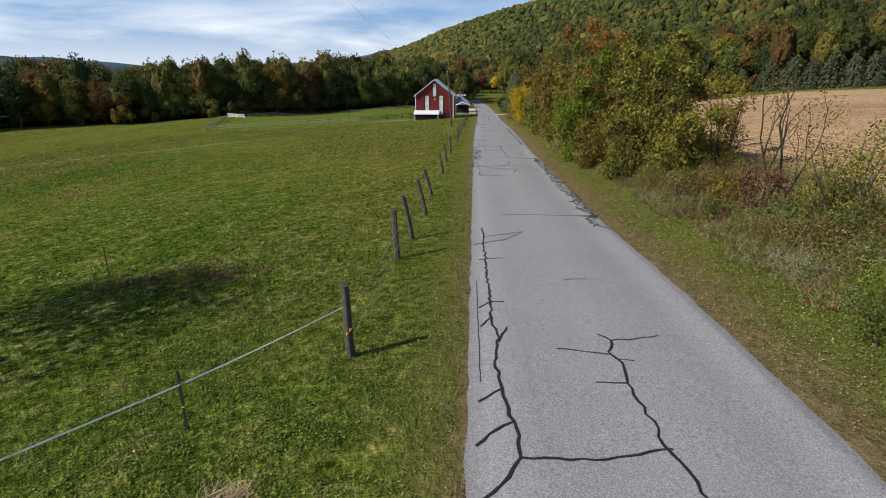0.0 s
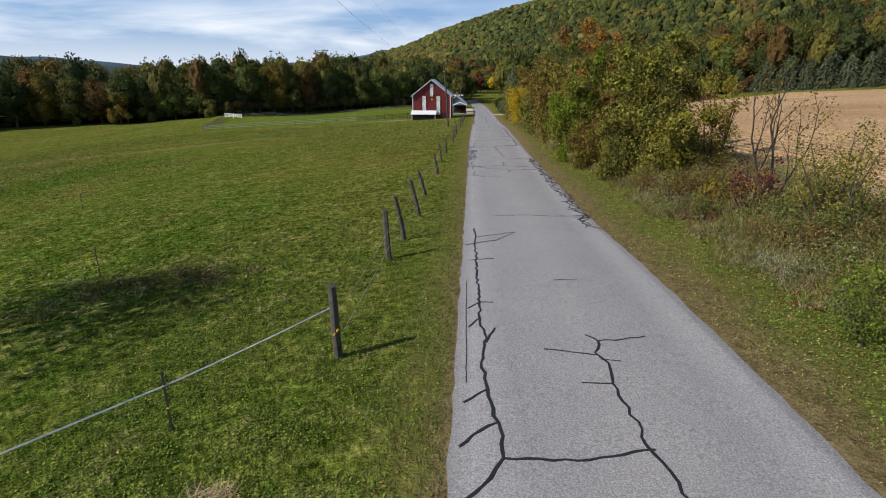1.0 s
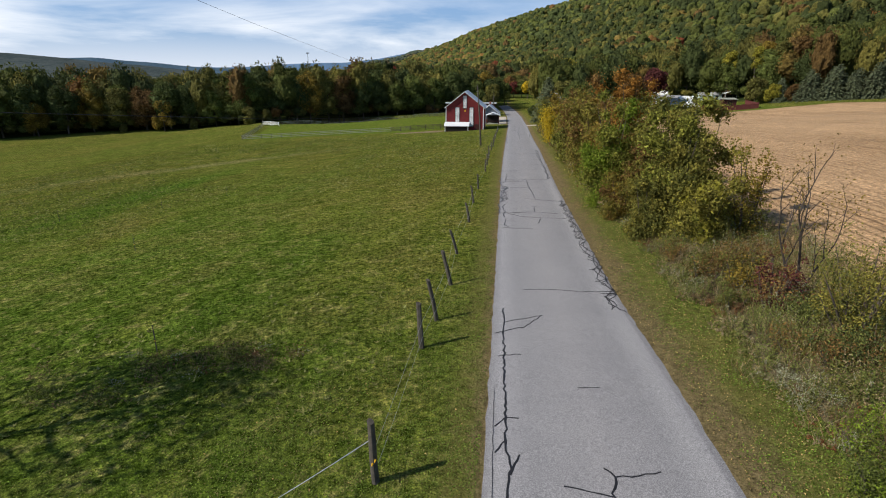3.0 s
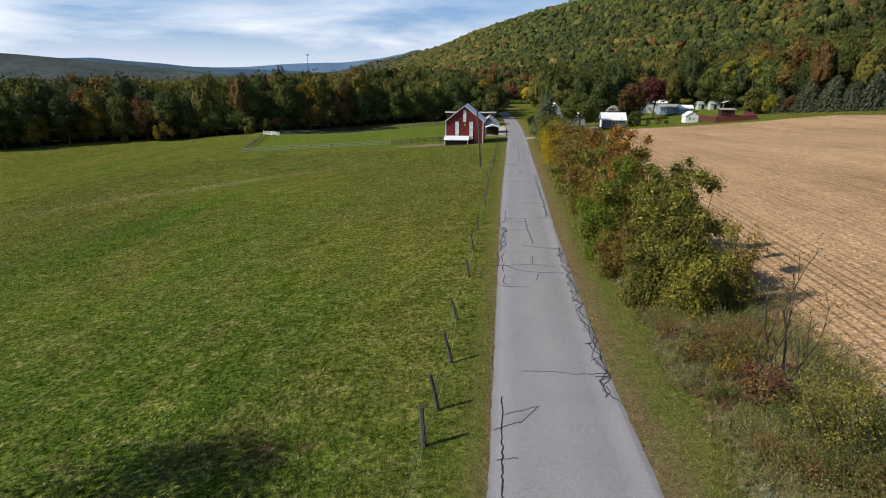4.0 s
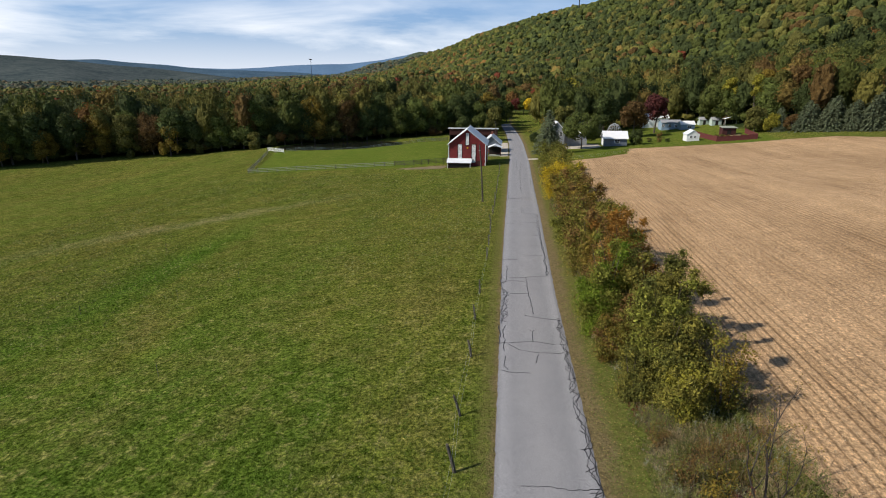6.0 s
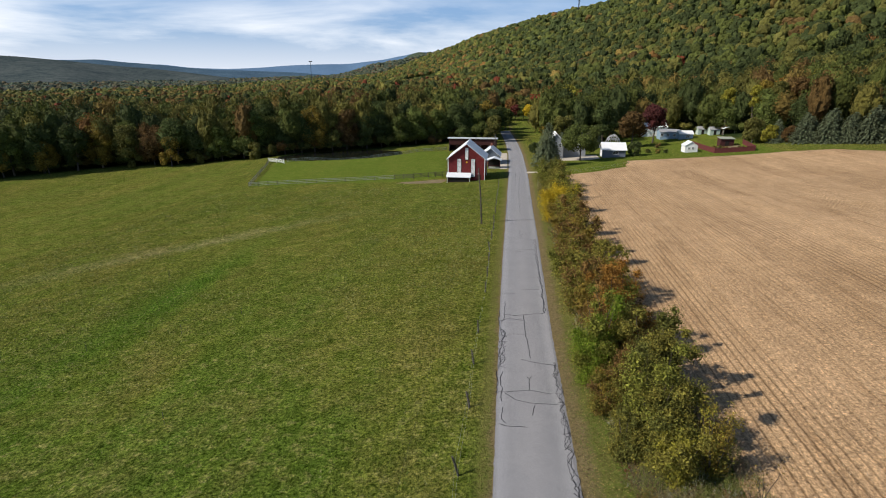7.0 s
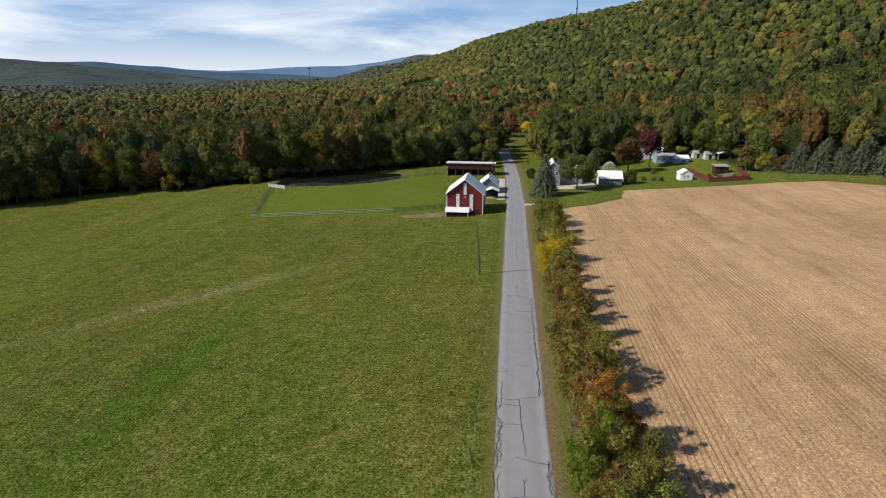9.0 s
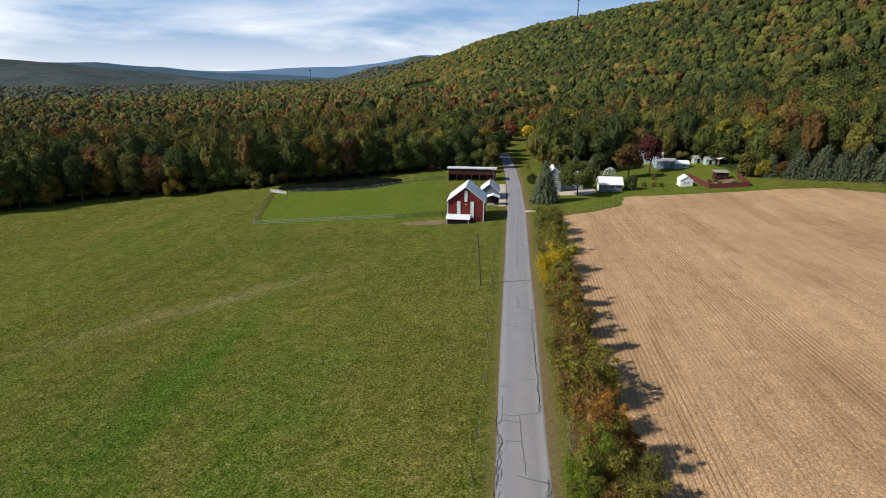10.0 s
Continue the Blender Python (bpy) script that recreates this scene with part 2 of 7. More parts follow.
M_ARBOUR = plain_mat("dull_white_tube", (0.46, 0.46, 0.44), 0.6, 0.15, 2, 9, bump=0)
M_GLASS = plain_mat("dark_window_glass", (0.03, 0.035, 0.04), 0.12, 0.2, 1, 5, bump=0)
M_DARK = plain_mat("dark_interior", (0.020, 0.017, 0.015), 0.95, 0.3, 2, 12)
M_GREEN = plain_mat("pale_green_boards", (0.42, 0.50, 0.44), 0.7, 0.15, 1, 12)
M_TAPE = plain_mat("white_fence_tape", (0.82, 0.83, 0.85), 0.5, 0.05, 9, 80, bump=0)
M_WIRE = plain_mat("dark_cable", (0.03, 0.03, 0.032), 0.6, 0.1, 2, 9, bump=0)
M_STEEL = plain_mat("galvanised_wire", (0.45, 0.46, 0.47), 0.4, 0.1, 2, 9, metallic=0.8, bump=0)
M_YELLOW = plain_mat("yellow_plastic", (0.75, 0.45, 0.02), 0.45, 0.1, 5, 30, bump=0)
M_BRICK = plain_mat("brick_red", (0.26, 0.10, 0.07), 0.85, 0.25, 3, 25)
M_TAR = plain_mat("crack_sealer_tar", (0.020, 0.020, 0.022), 0.5, 0.3, 4, 50, bump=0.2)
M_STRAW = plain_mat("dry_straw", (0.42, 0.31, 0.19), 0.9, 0.3, 2, 20)
M_WEED_TAN = leaf_mat("dry_weed_tan", (0.31, 0.245, 0.130), 0.45)
M_WEED_BROWN = leaf_mat("dry_weed_brown", (0.175, 0.120, 0.060), 0.5)
M_WEED_GREEN = leaf_mat("weed_green", (0.168, 0.185, 0.048), 0.55)
M_WEED_GREY = leaf_mat("weed_seed_grey", (0.29, 0.295, 0.19), 0.3)
M_WEED_RUST = leaf_mat("weed_rust", (0.19, 0.085, 0.035), 0.4)
M_GRASS_A = leaf_mat("grass_blade_green", (0.105, 0.148, 0.018), 0.5)
M_GRASS_B = leaf_mat("grass_blade_pale", (0.25, 0.255, 0.085), 0.4)
M_TUFT = leaf_mat("bleached_grass_tuft", (0.25, 0.24, 0.075), 0.35)
M_LITTER = leaf_mat("fallen_leaf", (0.46, 0.32, 0.12), 0.5)
M_CLOVER = leaf_mat("clover_leaf", (0.165, 0.235, 0.034), 0.6)
M_CLOVER_DRY = leaf_mat("dry_grass_leaf", (0.27, 0.235, 0.085), 0.5)


def grass_colour(n, l, v):
    """The meadow's colour and its relief."""
    band = n.new("ShaderNodeMapping")
    band.inputs["Rotation"].default_value, band.inputs["Scale"].default_value = (0, 0, radians(38)), (1.0, 0.26, 1.0)
    l.new(v, band.inputs["Vector"])
    big, mid = add_noise(n, l, band.outputs[0], 0.060, 5.0, 0.64), add_noise(n, l, v, 0.20, 6.0, 0.7)
    tuft, clod, fine = add_noise(n, l, v, 1.2, 6.0, 0.74), add_noise(n, l, v, 4.2, 5.0, 0.75), add_noise(n, l, v, 17.0, 4.0, 0.75)
    c = add_ramp(n, l, big, [(0.34, (0.064, 0.122, 0.014)), (0.46, (0.088, 0.136, 0.017)), (0.56, (0.112, 0.138, 0.020)), (0.64, (0.134, 0.136, 0.026)), (0.74, (0.165, 0.142, 0.036))])
    c = add_mix(n, l, add_ramp(n, l, mid, [(0.46, (0, 0, 0)), (0.72, (0.65, 0.65, 0.65))]), c, (0.150, 0.127, 0.036))
    c = add_mix(n, l, add_ramp(n, l, tuft, [(0.53, (0, 0, 0)), (0.66, (0.9, 0.9, 0.9))]), c, (0.234, 0.225, 0.066))
    c = add_mix(n, l, add_ramp(n, l, tuft, [(0.34, (0.9, 0.9, 0.9)), (0.47, (0, 0, 0))]), c, (0.040, 0.073, 0.007))
    ysep = n.new("ShaderNodeSeparateXYZ")
    l.new(v, ysep.inputs[0])
    dry = add_math(n, l, "MULTIPLY", add_math(n, l, "SUBTRACT", ysep.outputs[1], 18.0), 0.020, True)
    c = add_mix(n, l, add_math(n, l, "MULTIPLY", dry, 0.46), c, add_mix(n, l, mid, (0.084, 0.106, 0.014), (0.176, 0.148, 0.034)))
    # a bleached track across the meadow
    path_d = add_math(n, l, "ADD", add_math(n, l, "SUBTRACT", ysep.outputs[0], add_math(n, l, "MULTIPLY", ysep.outputs[1], 0.97)), 134.0)
    path_d = add_math(n, l, "ADD", path_d, add_math(n, l, "MULTIPLY", add_math(n, l, "SUBTRACT", mid, 0.5), 12.0))
    track = add_math(n, l, "SUBTRACT", 1.0, add_math(n, l, "MULTIPLY", add_math(n, l, "ABSOLUTE", path_d), 0.17), True)
    track = add_math(n, l, "MULTIPLY", track, add_ramp(n, l, tuft, [(0.38, (0.1, 0.1, 0.1)), (0.55, (0.9, 0.9, 0.9))]))
    track = add_math(n, l, "MULTIPLY", track, add_math(n, l, "SUBTRACT", 1.0, add_math(n, l, "MULTIPLY", add_math(n, l, "ABSOLUTE", add_math(n, l, "SUBTRACT", ysep.outputs[1], 84.0)), 0.034), True))
    c = add_mix(n, l, track, c, (0.235, 0.212, 0.085))
    # a lush green drift that follows the low ground
    low_d = add_math(n, l, "ADD", add_math(n, l, "ADD", ysep.outputs[0], 41.0), add_math(n, l, "MULTIPLY", add_math(n, l, "SUBTRACT", mid, 0.5), 8.0))
    drift = add_math(n, l, "SUBTRACT", 1.0, add_math(n, l, "MULTIPLY", add_math(n, l, "ABSOLUTE", low_d), 0.22), True)
    drift = add_math(n, l, "MULTIPLY", drift, add_math(n, l, "SUBTRACT", 1.0, add_math(n, l, "MULTIPLY", add_math(n, l, "ABSOLUTE", add_math(n, l, "SUBTRACT", ysep.outputs[1], 58.0)), 0.03), True))
    c = add_mix(n, l, add_math(n, l, "MULTIPLY", drift, 0.85), c, (0.058, 0.126, 0.012))
    swath, lush_ = add_noise(n, l, band.outputs[0], 0.14, 6.0, 0.7), add_noise(n, l, v, 0.45, 6.0, 0.78)
    c = add_mix(n, l, 0.9, c, add_ramp(n, l, swath, [(0.36, (0.86, 0.90, 0.84)), (0.5, (1.0, 1.0, 1.0)), (0.64, (1.12, 1.09, 1.10))]), "MULTIPLY")
    c = add_mix(n, l, 0.9, c, add_ramp(n, l, lush_, [(0.36, (0.70, 0.78, 0.66)), (0.5, (1.0, 1.0, 1.0)), (0.64, (1.34, 1.28, 1.36))]), "MULTIPLY")
    c = add_mix(n, l, 1.0, c, add_ramp(n, l, clod, [(0.38, (0.34, 0.40, 0.26)), (0.5, (1.0, 1.0, 1.0)), (0.63, (2.0, 1.90, 1.75))]), "MULTIPLY")
    c = add_mix(n, l, 0.95, c, add_ramp(n, l, fine, [(0.34, (0.36, 0.40, 0.30)), (0.5, (1.0, 1.0, 1.0)), (0.68, (1.9, 1.8, 1.55))]), "MULTIPLY")
    c = add_mix(n, l, 1.0, c, (1.03, 1.0, 1.22), "MULTIPLY")
    h = add_math(n, l, "ADD", add_math(n, l, "MULTIPLY", tuft, 1.1), add_math(n, l, "ADD", add_math(n, l, "MULTIPLY", clod, 0.5), add_math(n, l, "MULTIPLY", fine, 0.25)))
    return c, h


def grass_mat(name="meadow_grass", lush=0.0):
    m, n, l, b = node_mat(name, 1.0)
    b.inputs["Specular IOR Level"].default_value = 0.0
    v = coords(n)
    sep = n.new("ShaderNodeSeparateXYZ")
    l.new(v, sep.inputs[0])
    c, h = grass_colour(n, l, v)
    # woods cover all the land far off
    far = add_math(n, l, "SMOOTH_MAX", add_math(n, l, "ABSOLUTE", sep.outputs[0]), sep.outputs[1])
    far = add_math(n, l, "MULTIPLY", add_math(n, l, "SUBTRACT", far, 420.0), 0.02, True)
    at = n.new("ShaderNodeAttribute")
    at.attribute_name = "wooded"
    far = add_math(n, l, "MAXIMUM", far, at.outputs["Fac"])
    wood = add_ramp(n, l, add_noise(n, l, v, 0.05, 6.0, 0.7), [(0.35, (0.018, 0.030, 0.012)), (0.55, (0.045, 0.060, 0.018)), (0.7, (0.10, 0.075, 0.03))])
    c = add_mix(n, l, far, c, wood)
    if lush:
        c = add_mix(n, l, lush, c, (0.105, 0.165, 0.020))
    l.new(c, b.inputs["Base Color"])
    add_bump(n, l, b, h, 1.0, 0.34)
    return m


def verge_mat():
    m, n, l, b = node_mat("verge_grass_and_litter", 1.0)
    b.inputs["Specular IOR Level"].default_value = 0.0
    v = coords(n)
    at = n.new("ShaderNodeAttribute")
    at.attribute_name = "across"
    wob, tuft, fine = add_noise(n, l, v, 0.8, 5.0, 0.65), add_noise(n, l, v, 5.0, 5.0, 0.7), add_noise(n, l, v, 22.0, 4.0, 0.7)
    grass, h = grass_colour(n, l, v)
    litter = add_ramp(n, l, tuft, [(0.3, (0.115, 0.085, 0.044)), (0.5, (0.200, 0.152, 0.076)), (0.75, (0.30, 0.23, 0.12))])
    litter = add_mix(n, l, 0.6, litter, add_ramp(n, l, fine, [(0.25, (0.3, 0.3, 0.28)), (0.5, (0.95, 0.95, 0.95)), (0.78, (1.8, 1.7, 1.5))]), "MULTIPLY")
    k = add_math(n, l, "ADD", at.outputs["Fac"], add_math(n, l, "MULTIPLY", add_math(n, l, "SUBTRACT", wob, 0.5), 1.0))
    k = add_math(n, l, "MAXIMUM", add_math(n, l, "MULTIPLY", add_math(n, l, "SUBTRACT", at.outputs["Fac"], 0.8), 6.0), k)
    worn = add_ramp(n, l, tuft, [(0.36, (0.25, 0.25, 0.25)), (0.56, (0.85, 0.85, 0.85))])
    worn = add_math(n, l, "MULTIPLY", worn, add_math(n, l, "MULTIPLY", add_math(n, l, "SUBTRACT", 0.96, at.outputs["Fac"]), 6.0, True))
    grass = add_mix(n, l, worn, grass, (0.165, 0.150, 0.046))
    c = add_mix(n, l, add_ramp(n, l, k, [(0.16, (0.08, 0.08, 0.08)), (0.55, (1, 1, 1))]), litter, grass)
    l.new(c, b.inputs["Base Color"])
    add_bump(n, l, b, h, 1.0, 0.34)
    return m


def asphalt_mat():
    m, n, l, b = node_mat("worn_asphalt", 0.85)
    v = coords(n)
    at = n.new("ShaderNodeAttribute")
    at.attribute_name = "across"
    stone, patch, grain = add_noise(n, l, v, 34.0, 3.0, 0.85), add_noise(n, l, v, 0.5, 5.0, 0.6), add_noise(n, l, v, 9.0, 4.0, 0.7)
    base = add_ramp(n, l, patch, [(0.3, (0.230, 0.224, 0.228)), (0.7, (0.256, 0.249, 0.250))])
    tracks = add_ramp(n, l, at.outputs["Fac"], [(0.0, (0.84, 0.84, 0.84)), (0.06, (1.15, 1.15, 1.15)), (0.2, (0.96, 0.96, 0.96)), (0.5, (1.04, 1.03, 1.02)), (0.78, (0.94, 0.94, 0.94)), (0.90, (1.14, 1.14, 1.13)), (0.955, (1.1, 1.1, 1.1)), (0.97, (0.88, 0.88, 0.89)), (1.0, (0.85, 0.85, 0.85))])
    c = add_mix(n, l, 1.0, base, tracks, "MULTIPLY")
    c = add_mix(n, l, 0.85, c, add_ramp(n, l, stone, [(0.32, (0.45, 0.45, 0.46)), (0.5, (1.0, 1.0, 1.0)), (0.68, (1.75, 1.73, 1.7))]), "MULTIPLY")
    c = add_mix(n, l, 0.3, c, add_ramp(n, l, grain, [(0.3, (0.7, 0.7, 0.7)), (0.7, (1.3, 1.3, 1.3))]), "MULTIPLY")
    l.new(c, b.inputs["Base Color"])
    add_bump(n, l, b, stone, 0.5, 0.006)
    return m


def stubble_mat():
    m, n, l, b = node_mat("corn_stubble_soil", 0.95)
    v = coords(n)

    def along(deg, squeeze):
        mp, st = n.new("ShaderNodeMapping"), n.new("ShaderNodeMapping")
        mp.inputs["Rotation"].default_value = (0, 0, radians(deg))
        st.inputs["Scale"].default_value = (1.0, squeeze, 1.0)
        l.new(v, mp.inputs["Vector"])
        l.new(mp.outputs[0], st.inputs["Vector"])
        return st.outputs[0]

    big, mid, fine = add_noise(n, l, v, 0.03, 4.0), add_noise(n, l, v, 0.35, 6.0, 0.7), add_noise(n, l, v, 5.0, 6.0, 0.78)
    straw = add_noise(n, l, along(1.5, 0.3), 9.0, 4.0, 0.8)
    passes, rows = add_noise(n, l, along(1.5, 0.012), 0.22, 3.0, 0.6), add_noise(n, l, along(1.5, 0.02), 1.25, 3.0, 0.65)
    broken = add_noise(n, l, along(1.0, 0.04), 0.5, 5.0, 0.7)
    c = add_ramp(n, l, big, [(0.3, (0.375, 0.240, 0.128)), (0.7, (0.480, 0.318, 0.180))])
    c = add_mix(n, l, 0.75, c, add_ramp(n, l, passes, [(0.34, (0.84, 0.82, 0.79)), (0.5, (1, 1, 1)), (0.66, (1.1, 1.1, 1.08))]), "MULTIPLY")
    drill = n.new("ShaderNodeTexWave")
    drill.wave_type, drill.bands_direction = "BANDS", "X"
    drill.inputs["Scale"].default_value, drill.inputs["Distortion"].default_value = 0.56, 0.9
    drill.inputs["Detail"].default_value, drill.inputs["Detail Scale"].default_value, drill.inputs["Detail Roughness"].default_value = 3.0, 1.5, 0.7
    l.new(along(1.5, 0.35), drill.inputs["Vector"])
    lines = add_ramp(n, l, add_noise(n, l, along(1.5, 0.06), 0.10, 4.0, 0.7), [(0.42, (0.05, 0.05, 0.05)), (0.62, (0.9, 0.9, 0.9))])
    c = add_mix(n, l, lines, c, add_ramp(n, l, drill.outputs["Fac"], [(0.0, (0.38, 0.34, 0.29)), (0.26, (0.98, 0.98, 0.98)), (1.0, (1.08, 1.08, 1.06))]), "MULTIPLY")
    gaps = add_ramp(n, l, rows, [(0.36, (0.70, 0.66, 0.61)), (0.47, (1, 1, 1)), (0.64, (1.1, 1.1, 1.08))])
    where = add_ramp(n, l, broken, [(0.38, (0.2, 0.2, 0.2)), (0.6, (0.75, 0.75, 0.75))])
    c = add_mix(n, l, where, c, gaps, "MULTIPLY")
    c = add_mix(n, l, 0.6, c, add_ramp(n, l, mid, [(0.3, (0.72, 0.70, 0.66)), (0.7, (1.2, 1.2, 1.2))]), "MULTIPLY")
    c = add_mix(n, l, 0.85, c, add_ramp(n, l, fine, [(0.36, (0.45, 0.42, 0.38)), (0.5, (1, 1, 1)), (0.65, (1.65, 1.6, 1.5))]), "MULTIPLY")
    c = add_mix(n, l, 0.6, c, add_ramp(n, l, straw, [(0.38, (0.52, 0.49, 0.45)), (0.52, (1, 1, 1)), (0.64, (1.8, 1.75, 1.6))]), "MULTIPLY")
    l.new(c, b.inputs["Base Color"])
    add_bump(n, l, b, add_math(n, l, "ADD", fine, rows), 0.8, 0.10)
    return m


def water_mat():
    m, n, l, b = node_mat("dark_pond_water", 0.08)
    b.inputs["Base Color"].default_value = (0.012, 0.014, 0.010, 1)
    b.inputs["Specular IOR Level"].default_value = 0.5
    add_bump(n, l, b, add_noise(n, l, coords(n), 2.0), 0.1, 0.02)
    return m


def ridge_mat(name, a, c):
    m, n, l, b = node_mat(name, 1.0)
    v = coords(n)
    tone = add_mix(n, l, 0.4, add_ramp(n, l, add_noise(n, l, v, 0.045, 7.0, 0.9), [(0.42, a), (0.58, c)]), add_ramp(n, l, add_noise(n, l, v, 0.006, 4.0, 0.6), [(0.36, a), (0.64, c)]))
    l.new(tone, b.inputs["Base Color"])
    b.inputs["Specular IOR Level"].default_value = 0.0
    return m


M_GRASS, M_VERGE, M_ASPHALT, M_STUBBLE, M_WATER = grass_mat(), verge_mat(), asphalt_mat(), stubble_mat(), water_mat()
M_DIRT = plain_mat("bare_dirt", (0.175, 0.135, 0.070), 0.95, 0.4, 0.5, 6, bump=0.5)
M_BRUSHSOIL = plain_mat("weedy_soil", (0.105, 0.090, 0.046), 0.95, 0.5, 0.9, 9, bump=0.8)
M_GRAVEL = plain_mat("pale_gravel", (0.46, 0.40, 0.32), 0.95, 0.2, 0.6, 18, bump=0.6)
M_LAWN = grass_mat("mown_lawn", 0.3)
M_PASTURE = grass_mat("short_pasture", 0.5)


# ---- mesh helpers ----
def mesh_np(name, verts, polys, mats, smooth=False):
    """One mesh from arrays: polys is a list of (faces n x k, material index or array)."""
    me = bpy.data.meshes.new(name)
    verts = np.asarray(verts, np.float32)
    me.vertices.add(len(verts))
    me.vertices.foreach_set("co", verts.ravel())
    loops = np.concatenate([np.asarray(f, np.int32).ravel() for f, _ in polys])
    sizes = np.concatenate([np.full(len(f), np.asarray(f).shape[1], np.int32) for f, _ in polys])
    mi = np.concatenate([np.broadcast_to(np.asarray(k, np.int32), (len(f),)) for f, k in polys])
    me.loops.add(len(loops))
    me.loops.foreach_set("vertex_index", loops)
    me.polygons.add(len(sizes))
    me.polygons.foreach_set("loop_start", np.concatenate([[0], np.cumsum(sizes)[:-1]]).astype(np.int32))
    me.polygons.foreach_set("material_index", mi)
    me.polygons.foreach_set("use_smooth", np.full(len(sizes), smooth))
    for k in mats:
        me.materials.append(k)
    me.update(calc_edges=True)
    return me


def bm_mesh(name, bm, mat, smooth=False):
    me = bpy.data.meshes.new(name)
    bm.normal_update()
    bm.to_mesh(me)
    bm.free()
    me.materials.append(mat)
    if smooth:
        for p in me.polygons:
            p.use_smooth = True
    return me


def part(name, data, material, parent, label="", at=None):
    """A mesh under a thing or a part; data is a bmesh or a finished mesh."""
    me = bm_mesh(name, data, material) if isinstance(data, bmesh.types.BMesh) else data
    ob = new(name, me)
    ob.parent = parent
    if at is not None:
        ob.matrix_basis = at
    return tagged(ob, label)


def thing(name, label, category, group="", at=None, kind=""):
    ob = new(name)
    ob.empty_display_size = 0.2
    if at is not None:
        ob.matrix_basis = at
    return tagged(ob, label, category, group, kind)


def solid(name, data, material, label, category="", group="", kind="", at=None):
    me = bm_mesh(name, data, material) if isinstance(data, bmesh.types.BMesh) else data
    ob = new(name, me)
    if at is not None:
        ob.matrix_basis = at
    return tagged(ob, label, category, group, kind)


def add_box(bm, x0, x1, y0, y1, z0, z1, bevel=0.0):
    r = bmesh.ops.create_cube(bm, size=1.0, matrix=Matrix.Translation(((x0 + x1) / 2, (y0 + y1) / 2, (z0 + z1) / 2)) @ Matrix.Diagonal((x1 - x0, y1 - y0, z1 - z0, 1)))
    if bevel:
        es = list({e for v in r["verts"] for e in v.link_edges})
        bmesh.ops.bevel(bm, geom=es, offset=bevel, segments=1, affect="EDGES")
    return bm


def box_bm(*a, **k):
    return add_box(bmesh.new(), *a, **k)


def add_poly_prism(bm, outline, axis, lo, hi):
    """A closed prism of an outline in the plane across the axis ('x' or 'y')."""
    a = [bm.verts.new((lo, p, q) if axis == "x" else (p, lo, q)) for p, q in outline]
    b = [bm.verts.new((hi, p, q) if axis == "x" else (p, hi, q)) for p, q in outline]
    n = len(outline)
    bm.faces.new(a[::-1])
    bm.faces.new(b)
    for k in range(n):
        bm.faces.new((a[k], a[(k + 1) % n], b[(k + 1) % n], b[k]))
    bmesh.ops.recalc_face_normals(bm, faces=bm.faces)
    return bm


def add_tube(bm, pts, radii, sides=6, cap=True):
    pts = [Vector(p) for p in pts]
    rings = []
    for k, p in enumerate(pts):
        d = (pts[min(k + 1, len(pts) - 1)] - pts[max(k - 1, 0)]).normalized()
        s = d.orthogonal().normalized()
        t = d.cross(s)
        r = radii[k] if isinstance(radii, (list, tuple)) else radii
        rings.append([bm.verts.new(p + r * (math.cos(6.2832 * j / sides) * s + math.sin(6.2832 * j / sides) * t)) for j in range(sides)])
    for a, b in zip(rings, rings[1:]):
        off = min(range(sides), key=lambda o: (a[0].co - b[o].co).length)
        for j in range(sides):
            bm.faces.new((a[j], a[(j + 1) % sides], b[(j + 1 + off) % sides], b[(j + off) % sides]))
    if cap:
        bm.faces.new(rings[0][::-1])
        bm.faces.new(rings[-1])
    return bm


def tube_bm(*a, **k):
    return add_tube(bmesh.new(), *a, **k)


ICO_T = (1 + 5 ** 0.5) / 2
ICO_V = np.array([(-1, ICO_T, 0), (1, ICO_T, 0), (-1, -ICO_T, 0), (1, -ICO_T, 0), (0, -1, ICO_T), (0, 1, ICO_T), (0, -1, -ICO_T), (0, 1, -ICO_T), (ICO_T, 0, -1), (ICO_T, 0, 1), (-ICO_T, 0, -1), (-ICO_T, 0, 1)]) / 1.902
ICO_F = np.array([(0, 11, 5), (0, 5, 1), (0, 1, 7), (0, 7, 10), (0, 10, 11), (1, 5, 9), (5, 11, 4), (11, 10, 2), (10, 7, 6), (7, 1, 8), (3, 9, 4), (3, 4, 2), (3, 2, 6), (3, 6, 8), (3, 8, 9), (4, 9, 5), (2, 4, 11), (6, 2, 10), (8, 6, 7), (9, 8, 1)])


def unit(a):
    return a / np.maximum(np.linalg.norm(a, axis=-1, keepdims=True), 1e-9)


def leaf_cards(c, nrm, size, aspect=0.62):
    """Diamond leaves or clumps at c, facing about nrm. Returns verts, faces."""
    n = len(c)
    t = unit(np.cross(nrm, RNG.normal(size=(n, 3))))
    b = np.cross(nrm, t)
    s = np.broadcast_to(np.asarray(size, float), (n,))[:, None]
    bend = nrm * s * 0.25
    v = np.stack([c + t * s, c + b * s * aspect + bend, c - t * s, c - b * s * aspect + bend], 1).reshape(-1, 3)
    return v, np.arange(4 * n).reshape(n, 4)


